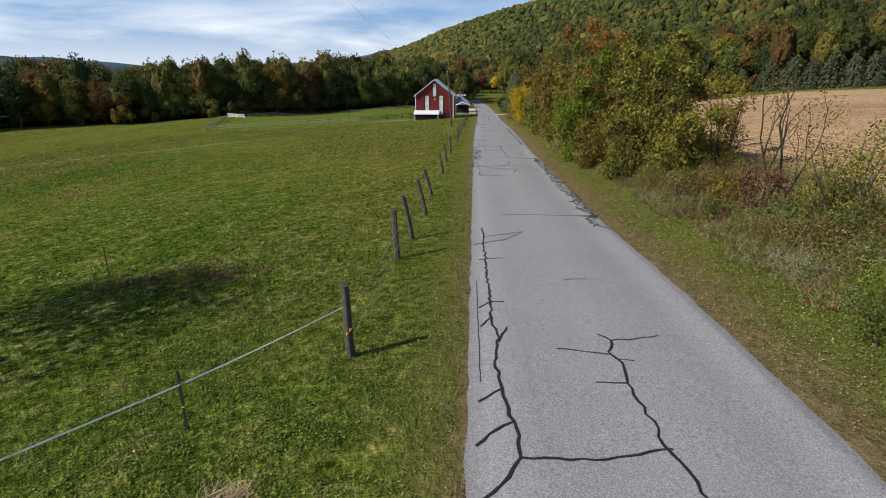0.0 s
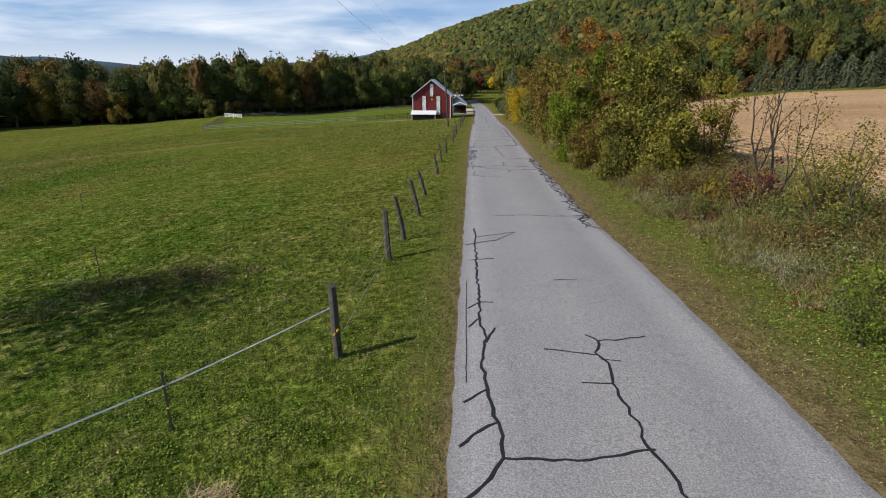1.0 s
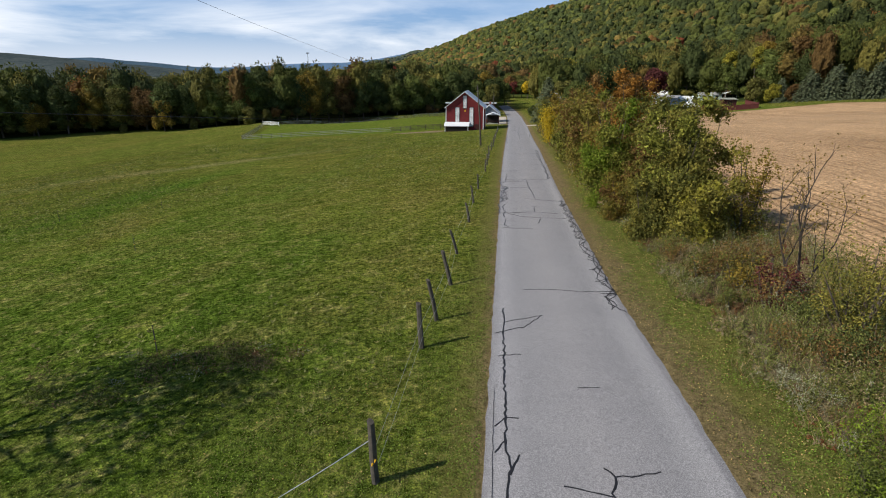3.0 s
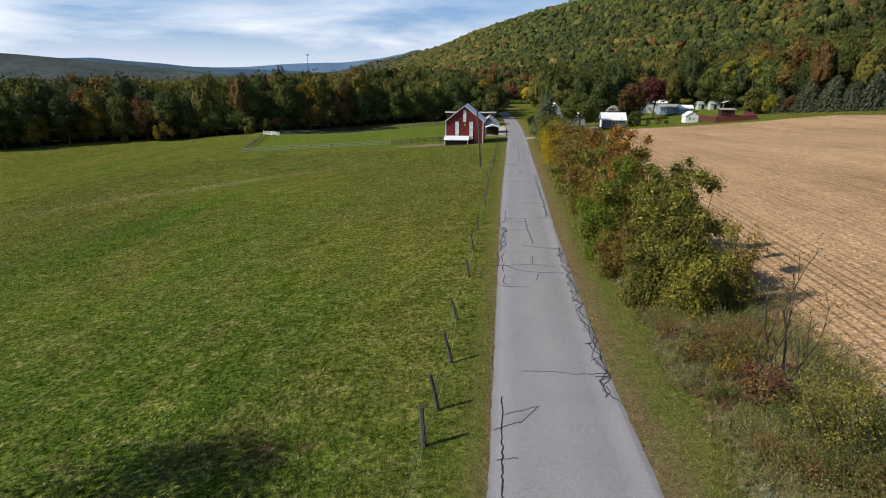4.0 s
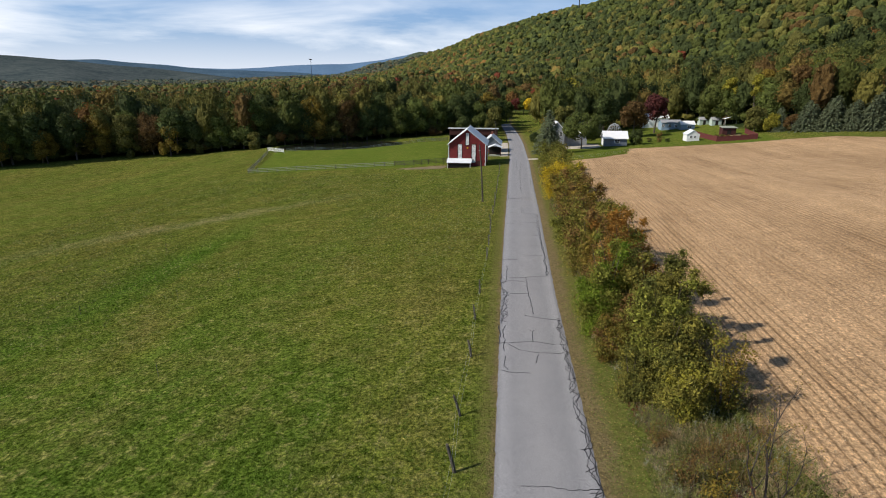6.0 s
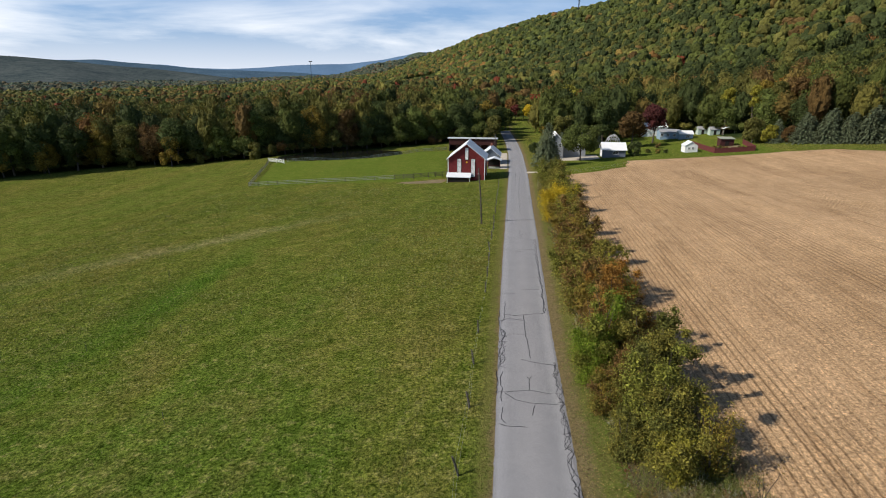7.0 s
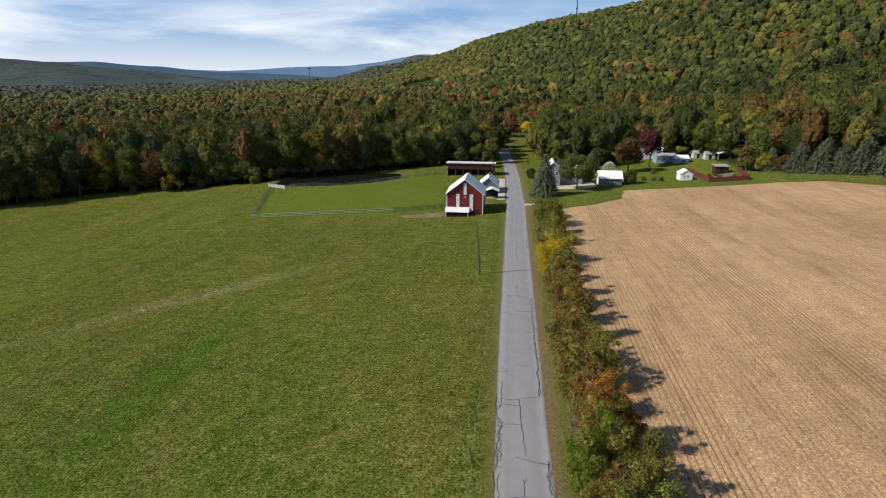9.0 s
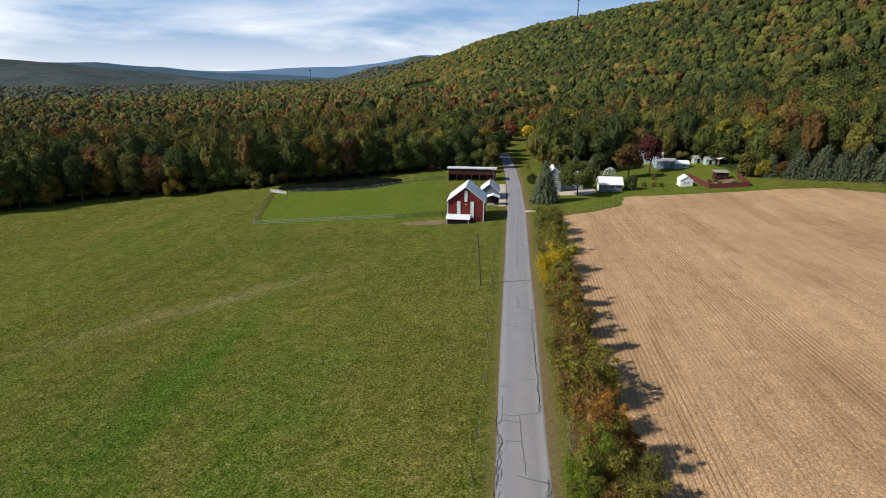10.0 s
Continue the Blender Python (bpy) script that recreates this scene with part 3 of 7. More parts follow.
def lumps(n, rx, rz, cz, spread=0.62, low=-0.7):
    """Centres and radii of the boughs' leaf masses in a crown."""
    d = unit(RNG.normal(size=(n, 3)))
    d[:, 2] = np.where(d[:, 2] < low, -d[:, 2], d[:, 2])
    k = RNG.uniform(0.35, 1.0, (n, 1)) ** 0.5
    c = d * k * np.array([rx, rx, rz]) * spread + np.array([0, 0, cz])
    r = RNG.uniform(0.28, 0.5, n) * min(rx, rz)
    return c, r


def crown_arrays(n_lump, n_card, rx, rz, cz, leaf, core=0.72, spread=0.62):
    """A crown: dark leafy cores with many leaf clumps on and around them. Returns verts, tris, quads."""
    c, r = lumps(n_lump, rx, rz, cz, spread)
    iv = ICO_V * RNG.uniform(0.8, 1.15, (n_lump, 12, 1))
    v1 = (c[:, None] + iv * (r * core)[:, None, None]).reshape(-1, 3)
    f1 = (ICO_F[None] + 12 * np.arange(n_lump)[:, None, None]).reshape(-1, 3)
    w = r ** 2 / (r ** 2).sum()
    k = RNG.choice(n_lump, n_card, p=w)
    d = unit(RNG.normal(size=(n_card, 3)) + 0.5 * unit(c[k] - np.array([0, 0, cz - rz * 0.3])))
    p = c[k] + d * (r[k] * RNG.uniform(0.72, 1.09, n_card))[:, None]
    nn = unit(d + RNG.normal(size=(n_card, 3)) * 0.55 + np.array([0, 0, 0.25]))
    v2, f2 = leaf_cards(p, nn, leaf * RNG.uniform(0.6, 1.35, n_card))
    return np.concatenate([v1, v2]), f1, f2 + len(v1)


def ico_sphere(levels):
    v, f = [tuple(p) for p in ICO_V], [tuple(q) for q in ICO_F]
    for _ in range(levels):
        seen, out = {}, []
        for a, b, c in f:
            m = []
            for p, q in ((a, b), (b, c), (c, a)):
                key = (min(p, q), max(p, q))
                if key not in seen:
                    seen[key] = len(v)
                    v.append(tuple((np.array(v[p]) + np.array(v[q])) / 2))
                m.append(seen[key])
            out += [(a, m[0], m[2]), (b, m[1], m[0]), (c, m[2], m[1]), tuple(m)]
        f = out
    return unit(np.array(v)), np.array(f)


ICO = [ico_sphere(k) for k in range(3)]


def bough_crown(levels, n_bough, n_card, leaf, floor=-0.6, rough=0.10):
    """A crown of rounded boughs parted by creases, with loose sprays of leaves over it. Returns verts, tris, quads."""
    v, f = ICO[levels]
    b = unit(RNG.normal(size=(n_bough, 3)) + np.array([0, 0, 0.35]))
    wide, tall = RNG.uniform(0.42, 0.74, n_bough), RNG.uniform(0.72, 1.08, n_bough)

    def reach(d):
        ang = np.arccos(np.clip(d @ b.T, -1, 1))
        return 0.64 + 0.38 * (tall * np.sqrt(np.clip(1 - (ang / wide) ** 2, 0, 1))).max(1)

    heart = 0.86 if n_card > 60 else 1.0
    w = v * (heart * reach(v) * RNG.uniform(1 - 1.5 * rough, 1 + rough, len(v)))[:, None] + RNG.normal(size=v.shape) * rough * 0.25
    f = f[w[f].mean(1)[:, 2] > floor]
    if not n_card:
        return w, f, np.zeros((0, 4), int)
    d = unit(RNG.normal(size=(n_card, 3)) + np.array([0, 0, 0.3]))
    p = d * (reach(d) * RNG.uniform(0.80, 1.10, n_card))[:, None]
    q, g = leaf_cards(p, unit(d + RNG.normal(size=(n_card, 3)) * 0.75 + np.array([0, 0, 0.25])), leaf * RNG.uniform(0.6, 1.35, n_card))
    return np.concatenate([w, q]), f, g + len(w)


# ---- large structure ----
def spaced(lo, hi, fine, reach):
    """Grid lines: close together near zero, wider with distance."""
    out, p = [0.0], 0.0
    while p < hi:
        p += max(fine, abs(p) * reach)
        out.append(p)
    p = 0.0
    while p > lo:
        p -= max(fine, abs(p) * reach)
        out.insert(0, p)
    return np.array(out)


def sheet(name, xs, ys, mat, lift=0.0):
    gx, gy = np.meshgrid(xs, ys)
    v = np.stack([gx, gy, ground_z(gx, gy) + lift], -1).reshape(-1, 3)
    nx, ny = len(xs), len(ys)
    k = (np.arange(ny - 1)[:, None] * nx + np.arange(nx - 1)).ravel()
    return mesh_np(name, v, [(np.stack([k, k + 1, k + nx + 1, k + nx], 1), 0)], [mat], True)


g_me = sheet("ground", spaced(-4300, 3800, 1.2, 0.045), spaced(-500, 4800, 1.6, 0.035), M_GRASS)
co = np.empty(len(g_me.vertices) * 3, np.float32)
g_me.vertices.foreach_get("co", co)
co = co.reshape(-1, 3)
side = co[:, 0] - edge_l(co[:, 1])
under = (side > -0.25) & (side < road_w(co[:, 1]) + 0.25) & (co[:, 1] < 460) & (co[:, 1] > -110)
co[:, 2] -= np.where(under, 0.16, 0.0)
g_me.vertices.foreach_set("co", co.ravel())
g_me.update()
floor_at = g_me.attributes.new("wooded", "FLOAT", "POINT")
tagged(new("ground", g_me), "green meadow grass with paler tufts, falling away from the road", "ground", kind="structure")


def strip(name, offs, ys, mat, lift, across):
    """A strip along the road: offs are (share of the road's width, metres) from its left edge."""
    fr, mt, ys = np.array([o[0] for o in offs], float), np.array([o[1] for o in offs], float), np.asarray(ys, float)
    gx = edge_l(ys)[:, None] + fr[None] * road_w(ys)[:, None] + mt[None]
    rim = (np.abs(fr - 0.5) > 0.49) & (np.abs(mt) < 0.1)
    wob = np.array([0.05 * noise.noise((float(q) * 0.9, 0.0, 5.0)) + 0.07 * noise.noise((float(q) * 2.3, 2.0, 5.0)) for q in ys])
    gx = gx + wob[:, None] * rim[None]
    gy = np.repeat(ys[:, None], len(offs), 1)
    on = ((fr > 0) | (mt > -0.01)) & ((fr < 1) | (mt < 0.01))
    z = np.where(on[None], road_z(gy), ground_z(gx, gy)) + np.asarray(lift)[None]
    nx, ny = len(offs), len(ys)
    k = (np.arange(ny - 1)[:, None] * nx + np.arange(nx - 1)).ravel()
    me = mesh_np(name, np.stack([gx, gy, z], -1).reshape(-1, 3), [(np.stack([k, k + 1, k + nx + 1, k + nx], 1), 0)], [mat], False)
    a = me.attributes.new("across", "FLOAT", "POINT")
    a.data.foreach_set("value", np.tile(np.asarray(across, np.float32), ny))
    return me


ROAD_Y = np.concatenate([np.arange(-100, 60, 0.4), np.arange(60, 440, 1.5)])
R_FR = [0.0, 0.0003, 0.03, 0.12, 0.24, 0.4, 0.52, 0.64, 0.8, 0.91, 0.97, 0.9997, 1.0]
R_LIFT = [-0.25, 0.02, 0.03, 0.035, 0.04, 0.05, 0.055, 0.05, 0.04, 0.03, 0.025, 0.015, -0.25]
solid("road", strip("road", [(q, 0) for q in R_FR], ROAD_Y, M_ASPHALT, R_LIFT, R_FR), None, "worn grey asphalt lane with tar-sealed cracks", "road", kind="structure")
solid("verge_left", strip("verge_left", [(0, -2.2), (0, -1.7), (0, -1.2), (0, -0.8), (0, -0.4), (0, 0.02)], ROAD_Y, M_VERGE, [-0.3, 0.012, 0.014, 0.016, 0.018, 0.01], [1.0, 0.955, 0.925, 0.82, 0.52, 0.12]), None,
      "brown leaf litter and short grass along the asphalt", "verge", kind="structure")
solid("verge_right", strip("verge_right", [(1, -0.02), (1, 0.4), (1, 0.8), (1, 1.3), (1, 2.2), (1, 3.2), (1, 4.2)], ROAD_Y, M_VERGE, [0.01, 0.018, 0.018, 0.016, 0.014, 0.012, -0.3], [0.02, 0.10, 0.24, 0.54, 0.86, 0.94, 1.0]), None,
      "mown green verge strewn with fallen yellow leaves", "verge", kind="structure")


def patch(name, near, far, ys, mat, lift, label, category, n=40):
    """A field between two curves x = near(y) and x = far(y)."""
    ys = np.asarray(ys, float)
    s = np.linspace(0, 1, n)
    gx = near(ys)[:, None] * (1 - s) + far(ys)[:, None] * s
    gy = np.repeat(ys[:, None], n, 1)
    rim = np.minimum(np.minimum(s, 1 - s)[None], 0.02) / 0.02
    rim = rim * np.where((np.arange(len(ys)) == 0) | (np.arange(len(ys)) == len(ys) - 1), 0, 1)[:, None]
    z = ground_z(gx, gy) + np.where(rim > 0.5, lift, -0.15)
    k = (np.arange(len(ys) - 1)[:, None] * n + np.arange(n - 1)).ravel()
    me = mesh_np(name, np.stack([gx, gy, z], -1).reshape(-1, 3), [(np.stack([k, k + 1, k + n + 1, k + n], 1), 0)], [mat], True)
    return solid(name, me, None, label, category, kind="structure")


def field_near(y):
    return np.interp(y, [-60, 10, 30, 60, 110, 150, 155, 163, 177, 178.5, 180.5], [11.6, 11.6, 10.4, 9.6, 9.8, 13.0, 22, 31.5, 35, 50, 77]) + 0.25 * np.sin(y * 0.7)


def field_far(y):
    return np.interp(y, [-60, 100, 150, 165, 175, 180.5], [160, 150, 120, 105, 95, 80]) + 0.3 * np.sin(y * 0.5)


patch("corn_field", field_near, field_far, np.arange(-50, 180.6, 0.75), M_STUBBLE, 0.10, "harvested corn field of tan stubble in rows", "field", 110)
patch("hedge_floor", lambda y: edge_l(y) + road_w(y) + 2.4 + 0.35 * np.sin(y * 0.8) + 0.25 * np.sin(y * 2.1), lambda y: field_near(y) + 0.15, np.arange(-20, 152, 0.5), M_BRUSHSOIL, 0.03, "weedy tan soil and dead grass under the hedgerow", "verge", 14)
patch("house_lawn", lambda y: np.interp(y, [150, 158, 260], [7.5, 7.0, 7.0]), lambda y: np.interp(y, [150, 155, 163, 177, 178.5, 180.5, 200, 235, 260], [12.5, 21.6, 31.3, 35, 50, 84, 84, 80, 60]), np.concatenate([np.arange(150, 182, 0.75), np.arange(182, 258, 2.0)]), M_LAWN, 0.05, "bright mown lawn round the houses", "lawn", 50)
patch("pasture", lambda y: np.interp(y, [143, 186, 215], [-75, -86, -60]), lambda y: np.interp(y, [143, 150, 215], [-33, -18, -24]), np.arange(143.5, 213, 2.0), M_PASTURE, 0.05, "close-cropped green pasture inside a rail fence", "pasture", 40)
patch("gravel_yard", lambda y: np.interp(y, [180, 200], [13, 14]), lambda y: np.interp(y, [180, 186, 200], [24, 30, 30]), np.arange(181, 197, 1.0), M_GRAVEL, 0.10, "pale gravel yard before the white house", "driveway", 12)
patch("drive_apron", lambda y: np.interp(y, [154, 160], [3.7, 3.7]), lambda y: np.interp(y, [154, 160], [7.5, 7.5]), np.arange(155.5, 158.6, 0.5), M_GRAVEL, 0.10, "short gravel drive beside the road", "driveway", 8)
patch("farm_yard", lambda y: np.interp(y, [165, 210], [-4.2, -5.0]), lambda y: edge_l(y) + 0.0, np.arange(163, 205, 1.0), M_GRAVEL, 0.06, "grey gravel farm yard beside the road", "driveway", 8)
patch("bare_earth", lambda y: np.interp(y, [140.5, 142.6, 144.5, 147], [-22, -33, -27, -20.5]) + 1.6 * np.sin(y * 2.3) + 1.0 * np.sin(y * 5.1), lambda y: np.interp(y, [140.5, 143, 147], [-18.5, -17.2, -17.2]), np.arange(140.5, 147.2, 0.4), M_DIRT, 0.05, "trampled bare earth beside the barn", "ground", 16)

patch("garden_soil", lambda y: np.interp(y, [188, 204], [65.4, 65.0]), lambda y: np.interp(y, [188, 204], [76.7, 79.0]), np.arange(188.2, 204, 1.0), M_DIRT, 0.10, "brown garden soil inside the red fence", "soil", 12)

# pond behind the pasture
pv = [(-66 + 0.89 * 25 * math.cos(a) - 0.46 * 12 * math.sin(a), 206 + 0.46 * 25 * math.cos(a) + 0.89 * 12 * math.sin(a), -9.5) for a in np.linspace(0, 6.2832, 48, endpoint=False)]
bm = bmesh.new()
bm.faces.new([bm.verts.new(p) for p in pv])
solid("pond", bm, M_WATER, "still dark pond under the trees", "water", kind="structure")


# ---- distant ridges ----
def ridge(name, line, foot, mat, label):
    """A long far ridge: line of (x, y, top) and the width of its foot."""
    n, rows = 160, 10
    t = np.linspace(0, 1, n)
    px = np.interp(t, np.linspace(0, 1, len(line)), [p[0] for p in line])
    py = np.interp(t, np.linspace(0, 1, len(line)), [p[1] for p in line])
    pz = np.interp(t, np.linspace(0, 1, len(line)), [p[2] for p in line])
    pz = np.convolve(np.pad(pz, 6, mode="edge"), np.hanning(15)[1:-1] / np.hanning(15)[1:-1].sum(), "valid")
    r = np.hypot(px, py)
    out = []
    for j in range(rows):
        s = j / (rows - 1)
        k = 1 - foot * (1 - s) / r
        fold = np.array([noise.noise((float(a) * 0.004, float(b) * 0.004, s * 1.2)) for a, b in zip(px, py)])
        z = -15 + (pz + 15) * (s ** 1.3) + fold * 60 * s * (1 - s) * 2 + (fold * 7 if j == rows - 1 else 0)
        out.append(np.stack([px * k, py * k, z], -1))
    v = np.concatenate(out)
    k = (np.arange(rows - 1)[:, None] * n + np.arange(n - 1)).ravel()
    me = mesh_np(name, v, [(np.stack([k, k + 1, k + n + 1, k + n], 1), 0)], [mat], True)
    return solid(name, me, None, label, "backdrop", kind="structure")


def bearing(az, dist, z):
    return (dist * math.sin(radians(az)), dist * math.cos(radians(az)), z)


# Distance haze is painted into the ridge colours: grey-green, blue, then pale blue.
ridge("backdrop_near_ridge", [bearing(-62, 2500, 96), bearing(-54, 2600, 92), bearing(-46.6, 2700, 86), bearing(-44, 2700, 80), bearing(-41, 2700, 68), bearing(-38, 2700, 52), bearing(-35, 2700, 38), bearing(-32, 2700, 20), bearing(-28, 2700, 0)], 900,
      ridge_mat("hazed_woods_grey_green", (0.028, 0.044, 0.048), (0.098, 0.110, 0.102)), "dark wooded ridge across the valley")
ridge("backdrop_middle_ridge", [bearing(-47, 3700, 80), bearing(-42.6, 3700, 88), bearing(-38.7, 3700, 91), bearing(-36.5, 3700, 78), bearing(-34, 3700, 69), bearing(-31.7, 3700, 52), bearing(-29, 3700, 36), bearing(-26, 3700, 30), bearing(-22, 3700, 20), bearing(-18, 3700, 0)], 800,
      ridge_mat("hazed_woods_blue", (0.040, 0.075, 0.110), (0.085, 0.130, 0.170)), "wooded ridge far down the valley, with blue haze painted in")
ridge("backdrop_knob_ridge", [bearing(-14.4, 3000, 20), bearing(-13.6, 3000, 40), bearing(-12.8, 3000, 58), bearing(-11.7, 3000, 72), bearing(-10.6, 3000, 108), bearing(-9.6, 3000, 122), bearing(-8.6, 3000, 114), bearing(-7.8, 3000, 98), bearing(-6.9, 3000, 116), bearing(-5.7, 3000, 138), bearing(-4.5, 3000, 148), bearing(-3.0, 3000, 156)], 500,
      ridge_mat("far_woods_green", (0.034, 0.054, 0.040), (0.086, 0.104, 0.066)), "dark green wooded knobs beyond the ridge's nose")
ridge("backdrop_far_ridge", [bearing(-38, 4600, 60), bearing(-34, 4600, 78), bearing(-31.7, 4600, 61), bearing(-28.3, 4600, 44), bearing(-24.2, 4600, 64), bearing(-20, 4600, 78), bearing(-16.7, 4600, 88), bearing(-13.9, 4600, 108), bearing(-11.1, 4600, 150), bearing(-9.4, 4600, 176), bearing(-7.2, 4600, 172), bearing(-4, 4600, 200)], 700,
      ridge_mat("hazed_woods_pale_blue", (0.090, 0.155, 0.245), (0.125, 0.200, 0.300)), "ridge at the end of the valley, painted pale blue for haze")


# ---- woods ----
def cleared(x, y):
    """Where no forest tree stands."""
    edge = np.interp(x, [-400, -230, -170, -154, -129, -92, -80, -66, -41, -24, -12], [60, 120, 162, 181, 193, 203, 212, 219, 233, 247, 262])
    left = (x < -12) & (y < edge)
    mid = (x >= -12) & (x < 62) & (y < np.interp(x, [-12, 4, 12, 30, 50, 62], [262, 262, 224, 226, 242, 252]))
    lane = (np.abs(x - edge_l(y) - 2.5) < 5.0) & (y < 430)
    glade = (x > -10) & (x < np.interp(y, [255, 270, 350], [13, 15, 20])) & (y > 255) & (y < 350)
    edge_r = np.interp(x, [62, 80, 88, 100, 115, 150, 260], [252, 222, 207, 196, 188, 172, 100])
    right = (x >= 62) & (y < edge_r)
    meadow = (np.abs(x + 0.1675 * y) < 30) & (np.abs(y - 1010) < 150)
    return left | mid | lane | glade | right | meadow


floor_at.data.foreach_set("value", (~cleared(co[:, 0], co[:, 1]) & (co[:, 1] > 100)).astype(np.float32))


def scatter(r0, r1, step, az0=-54.0, az1=40.0):
    n = int(2 * r1 / step)
    gx, gy = np.meshgrid(np.arange(-n, n) * step, np.arange(0, n) * step)
    gx = gx + (np.arange(gx.shape[0]) % 2)[:, None] * step * 0.5
    p = np.stack([gx.ravel(), gy.ravel()], 1) + RNG.uniform(-0.36, 0.36, (gx.size, 2)) * step
    r, az = np.hypot(p[:, 0], p[:, 1]), np.degrees(np.arctan2(p[:, 0], p[:, 1]))
    v = 0.914 * p[:, 0] + 0.407 * p[:, 1]
    ok = (r >= r0) & (r < r1) & (az > az0) & (az < az1) & (v < 590) & ~cleared(p[:, 0], p[:, 1])
    return p[ok]


# shares of the leaf colours in the woods, in the order of WOOD
MIX_VALLEY = np.array([0.33, 0.25, 0.22, 0.05, 0.05, 0.025, 0.06, 0.001])
MIX_EDGE = np.array([0.25, 0.18, 0.29, 0.12, 0.08, 0.010, 0.055, 0.002])
MIX_HILL = np.array([0.33, 0.50, 0.13, 0.012, 0.006, 0.004, 0.014, 0.001])


MIX_TURN = np.array([0.32, 0.28, 0.28, 0.03, 0.02, 0.010, 0.060, 0.002])
MIX_MID = np.array([0.23, 0.19, 0.22, 0.05, 0.09, 0.07, 0.13, 0.022])


def woods(name, p, levels, n_bough, n_card, leaf, wide, tall, label, leaves=None):
    """Many trees as one object: crowns of leaf masses, each tree in its own leaf colour."""
    p = p[np.argsort(np.hypot(p[:, 0], p[:, 1]))]
    verts, tris, quads, mt, mq, base = [], [], [], [], [], 0
    protos = [bough_crown(levels, n_bough, n_card, leaf, -0.8 if n_card > 100 else -0.35) for _ in range(14)]
    gzs = ground_z(p[:, 0], p[:, 1])
    v_h = 0.914 * p[:, 0] + 0.407 * p[:, 1]
    squat = tall < 20 and tall > 10
    for k in range(len(p)):
        pv, pt, pq = protos[k % 14]
        m = MIX_EDGE if (p[k, 0] > 60 and v_h[k] < 230) or (-75 < p[k, 0] < 0 and p[k, 1] < 330) else MIX_HILL if v_h[k] > 215 and p[k, 0] > -40 else MIX_VALLEY
        if p[k, 0] < 25 and 330 < math.hypot(p[k, 0], p[k, 1]) < 900 and v_h[k] < 215:
            m = MIX_MID
        elif m is MIX_HILL:
            turn = max(0.0, min(1.0, 0.25 + 1.6 * noise.noise((p[k, 0] * 0.007, p[k, 1] * 0.007, 8.0))))
            m = MIX_HILL * (1 - turn) + MIX_TURN * turn
        clump = noise.noise((p[k, 0] * 0.016, p[k, 1] * 0.016, 3.0))
        w = m * np.exp(clump * (0.5 if v_h[k] > 150 else 0.85) * np.array([-0.5, -1.2, 0.4, 0.6, 1.2, 1.4, 1.2, 1.2]))
        kind = int(RNG.choice(8, p=w / w.sum()))
        h = tall * RNG.uniform(0.72, 1.2)
        rx, rz = wide * RNG.uniform(0.75, 1.25), h * (RNG.uniform(0.30, 0.40) if squat else RNG.uniform(0.36, 0.45))
        h = rz * 1.9 if squat else h
        a = RNG.uniform(0, 6.28)
        ca, sa = math.cos(a), math.sin(a)
        q = np.stack([(pv[:, 0] * ca - pv[:, 1] * sa) * rx + p[k, 0], (pv[:, 0] * sa + pv[:, 1] * ca) * rx + p[k, 1], pv[:, 2] * rz + gzs[k] + h - rz], 1)
        verts.append(q)
        tris.append(pt + base)
        quads.append(pq + base)
        mt.append(np.full(len(pt), kind))
        mq.append(np.full(len(pq), kind))
        base += len(pv)
    me = mesh_np(name, np.concatenate(verts), [(np.concatenate(tris), np.concatenate(mt)), (np.concatenate(quads), np.concatenate(mq))], leaves or WOOD)
    return solid(name, me, None, label, "woods", kind="stuff")


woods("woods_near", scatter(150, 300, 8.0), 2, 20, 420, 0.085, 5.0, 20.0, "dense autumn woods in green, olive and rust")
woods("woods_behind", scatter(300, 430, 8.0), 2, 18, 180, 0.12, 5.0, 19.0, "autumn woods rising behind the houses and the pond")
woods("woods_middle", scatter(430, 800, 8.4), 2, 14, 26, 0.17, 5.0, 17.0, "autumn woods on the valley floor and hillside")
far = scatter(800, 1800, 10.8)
vale = 0.914 * far[:, 0] + 0.407 * far[:, 1] < 190
deep = (np.hypot(far[:, 0], far[:, 1]) > 1250 + 150 * np.sin(far[:, 0] * 0.01)) & vale
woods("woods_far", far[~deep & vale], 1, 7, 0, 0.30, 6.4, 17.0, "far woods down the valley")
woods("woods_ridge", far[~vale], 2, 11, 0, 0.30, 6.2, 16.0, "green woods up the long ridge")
woods("woods_farthest", np.concatenate([far[deep][::2], scatter(1800, 3000, 24.0, -54, 4)]), 1, 4, 0, 0.5, 11.0, 18.0, "farthest woods down the valley, leaf colours painted blue-grey for haze", WOOD_HAZED)

# scrub along the foot of the woods
LINE = [(-230, 122), (-172, 162), (-154, 181), (-129, 193), (-94, 201), (-84, 211), (-66, 220), (-41, 234), (-24, 247), (-13, 260)]
sx, sy = [p[0] for p in LINE], [p[1] for p in LINE]
q = np.linspace(-230, -13, 150) + RNG.uniform(-1.0, 1.0, 150)
scrub = np.stack([q, np.interp(q, sx, sy) + RNG.uniform(-1.0, 3.5, 150)], 1)
woods("woods_scrub", scrub, 1, 6, 110, 0.13, 2.6, 5.0, "low scrub along the foot of the woods")
q = np.linspace(13, 86, 40)
scrub = np.stack([q, np.interp(q, [13, 30, 50, 62, 86], [226, 228, 244, 254, 222]) + RNG.uniform(-0.5, 4, 40)], 1)
woods("woods_scrub", scrub, 1, 6, 110, 0.13, 2.6, 4.5, "low scrub along the foot of the woods")

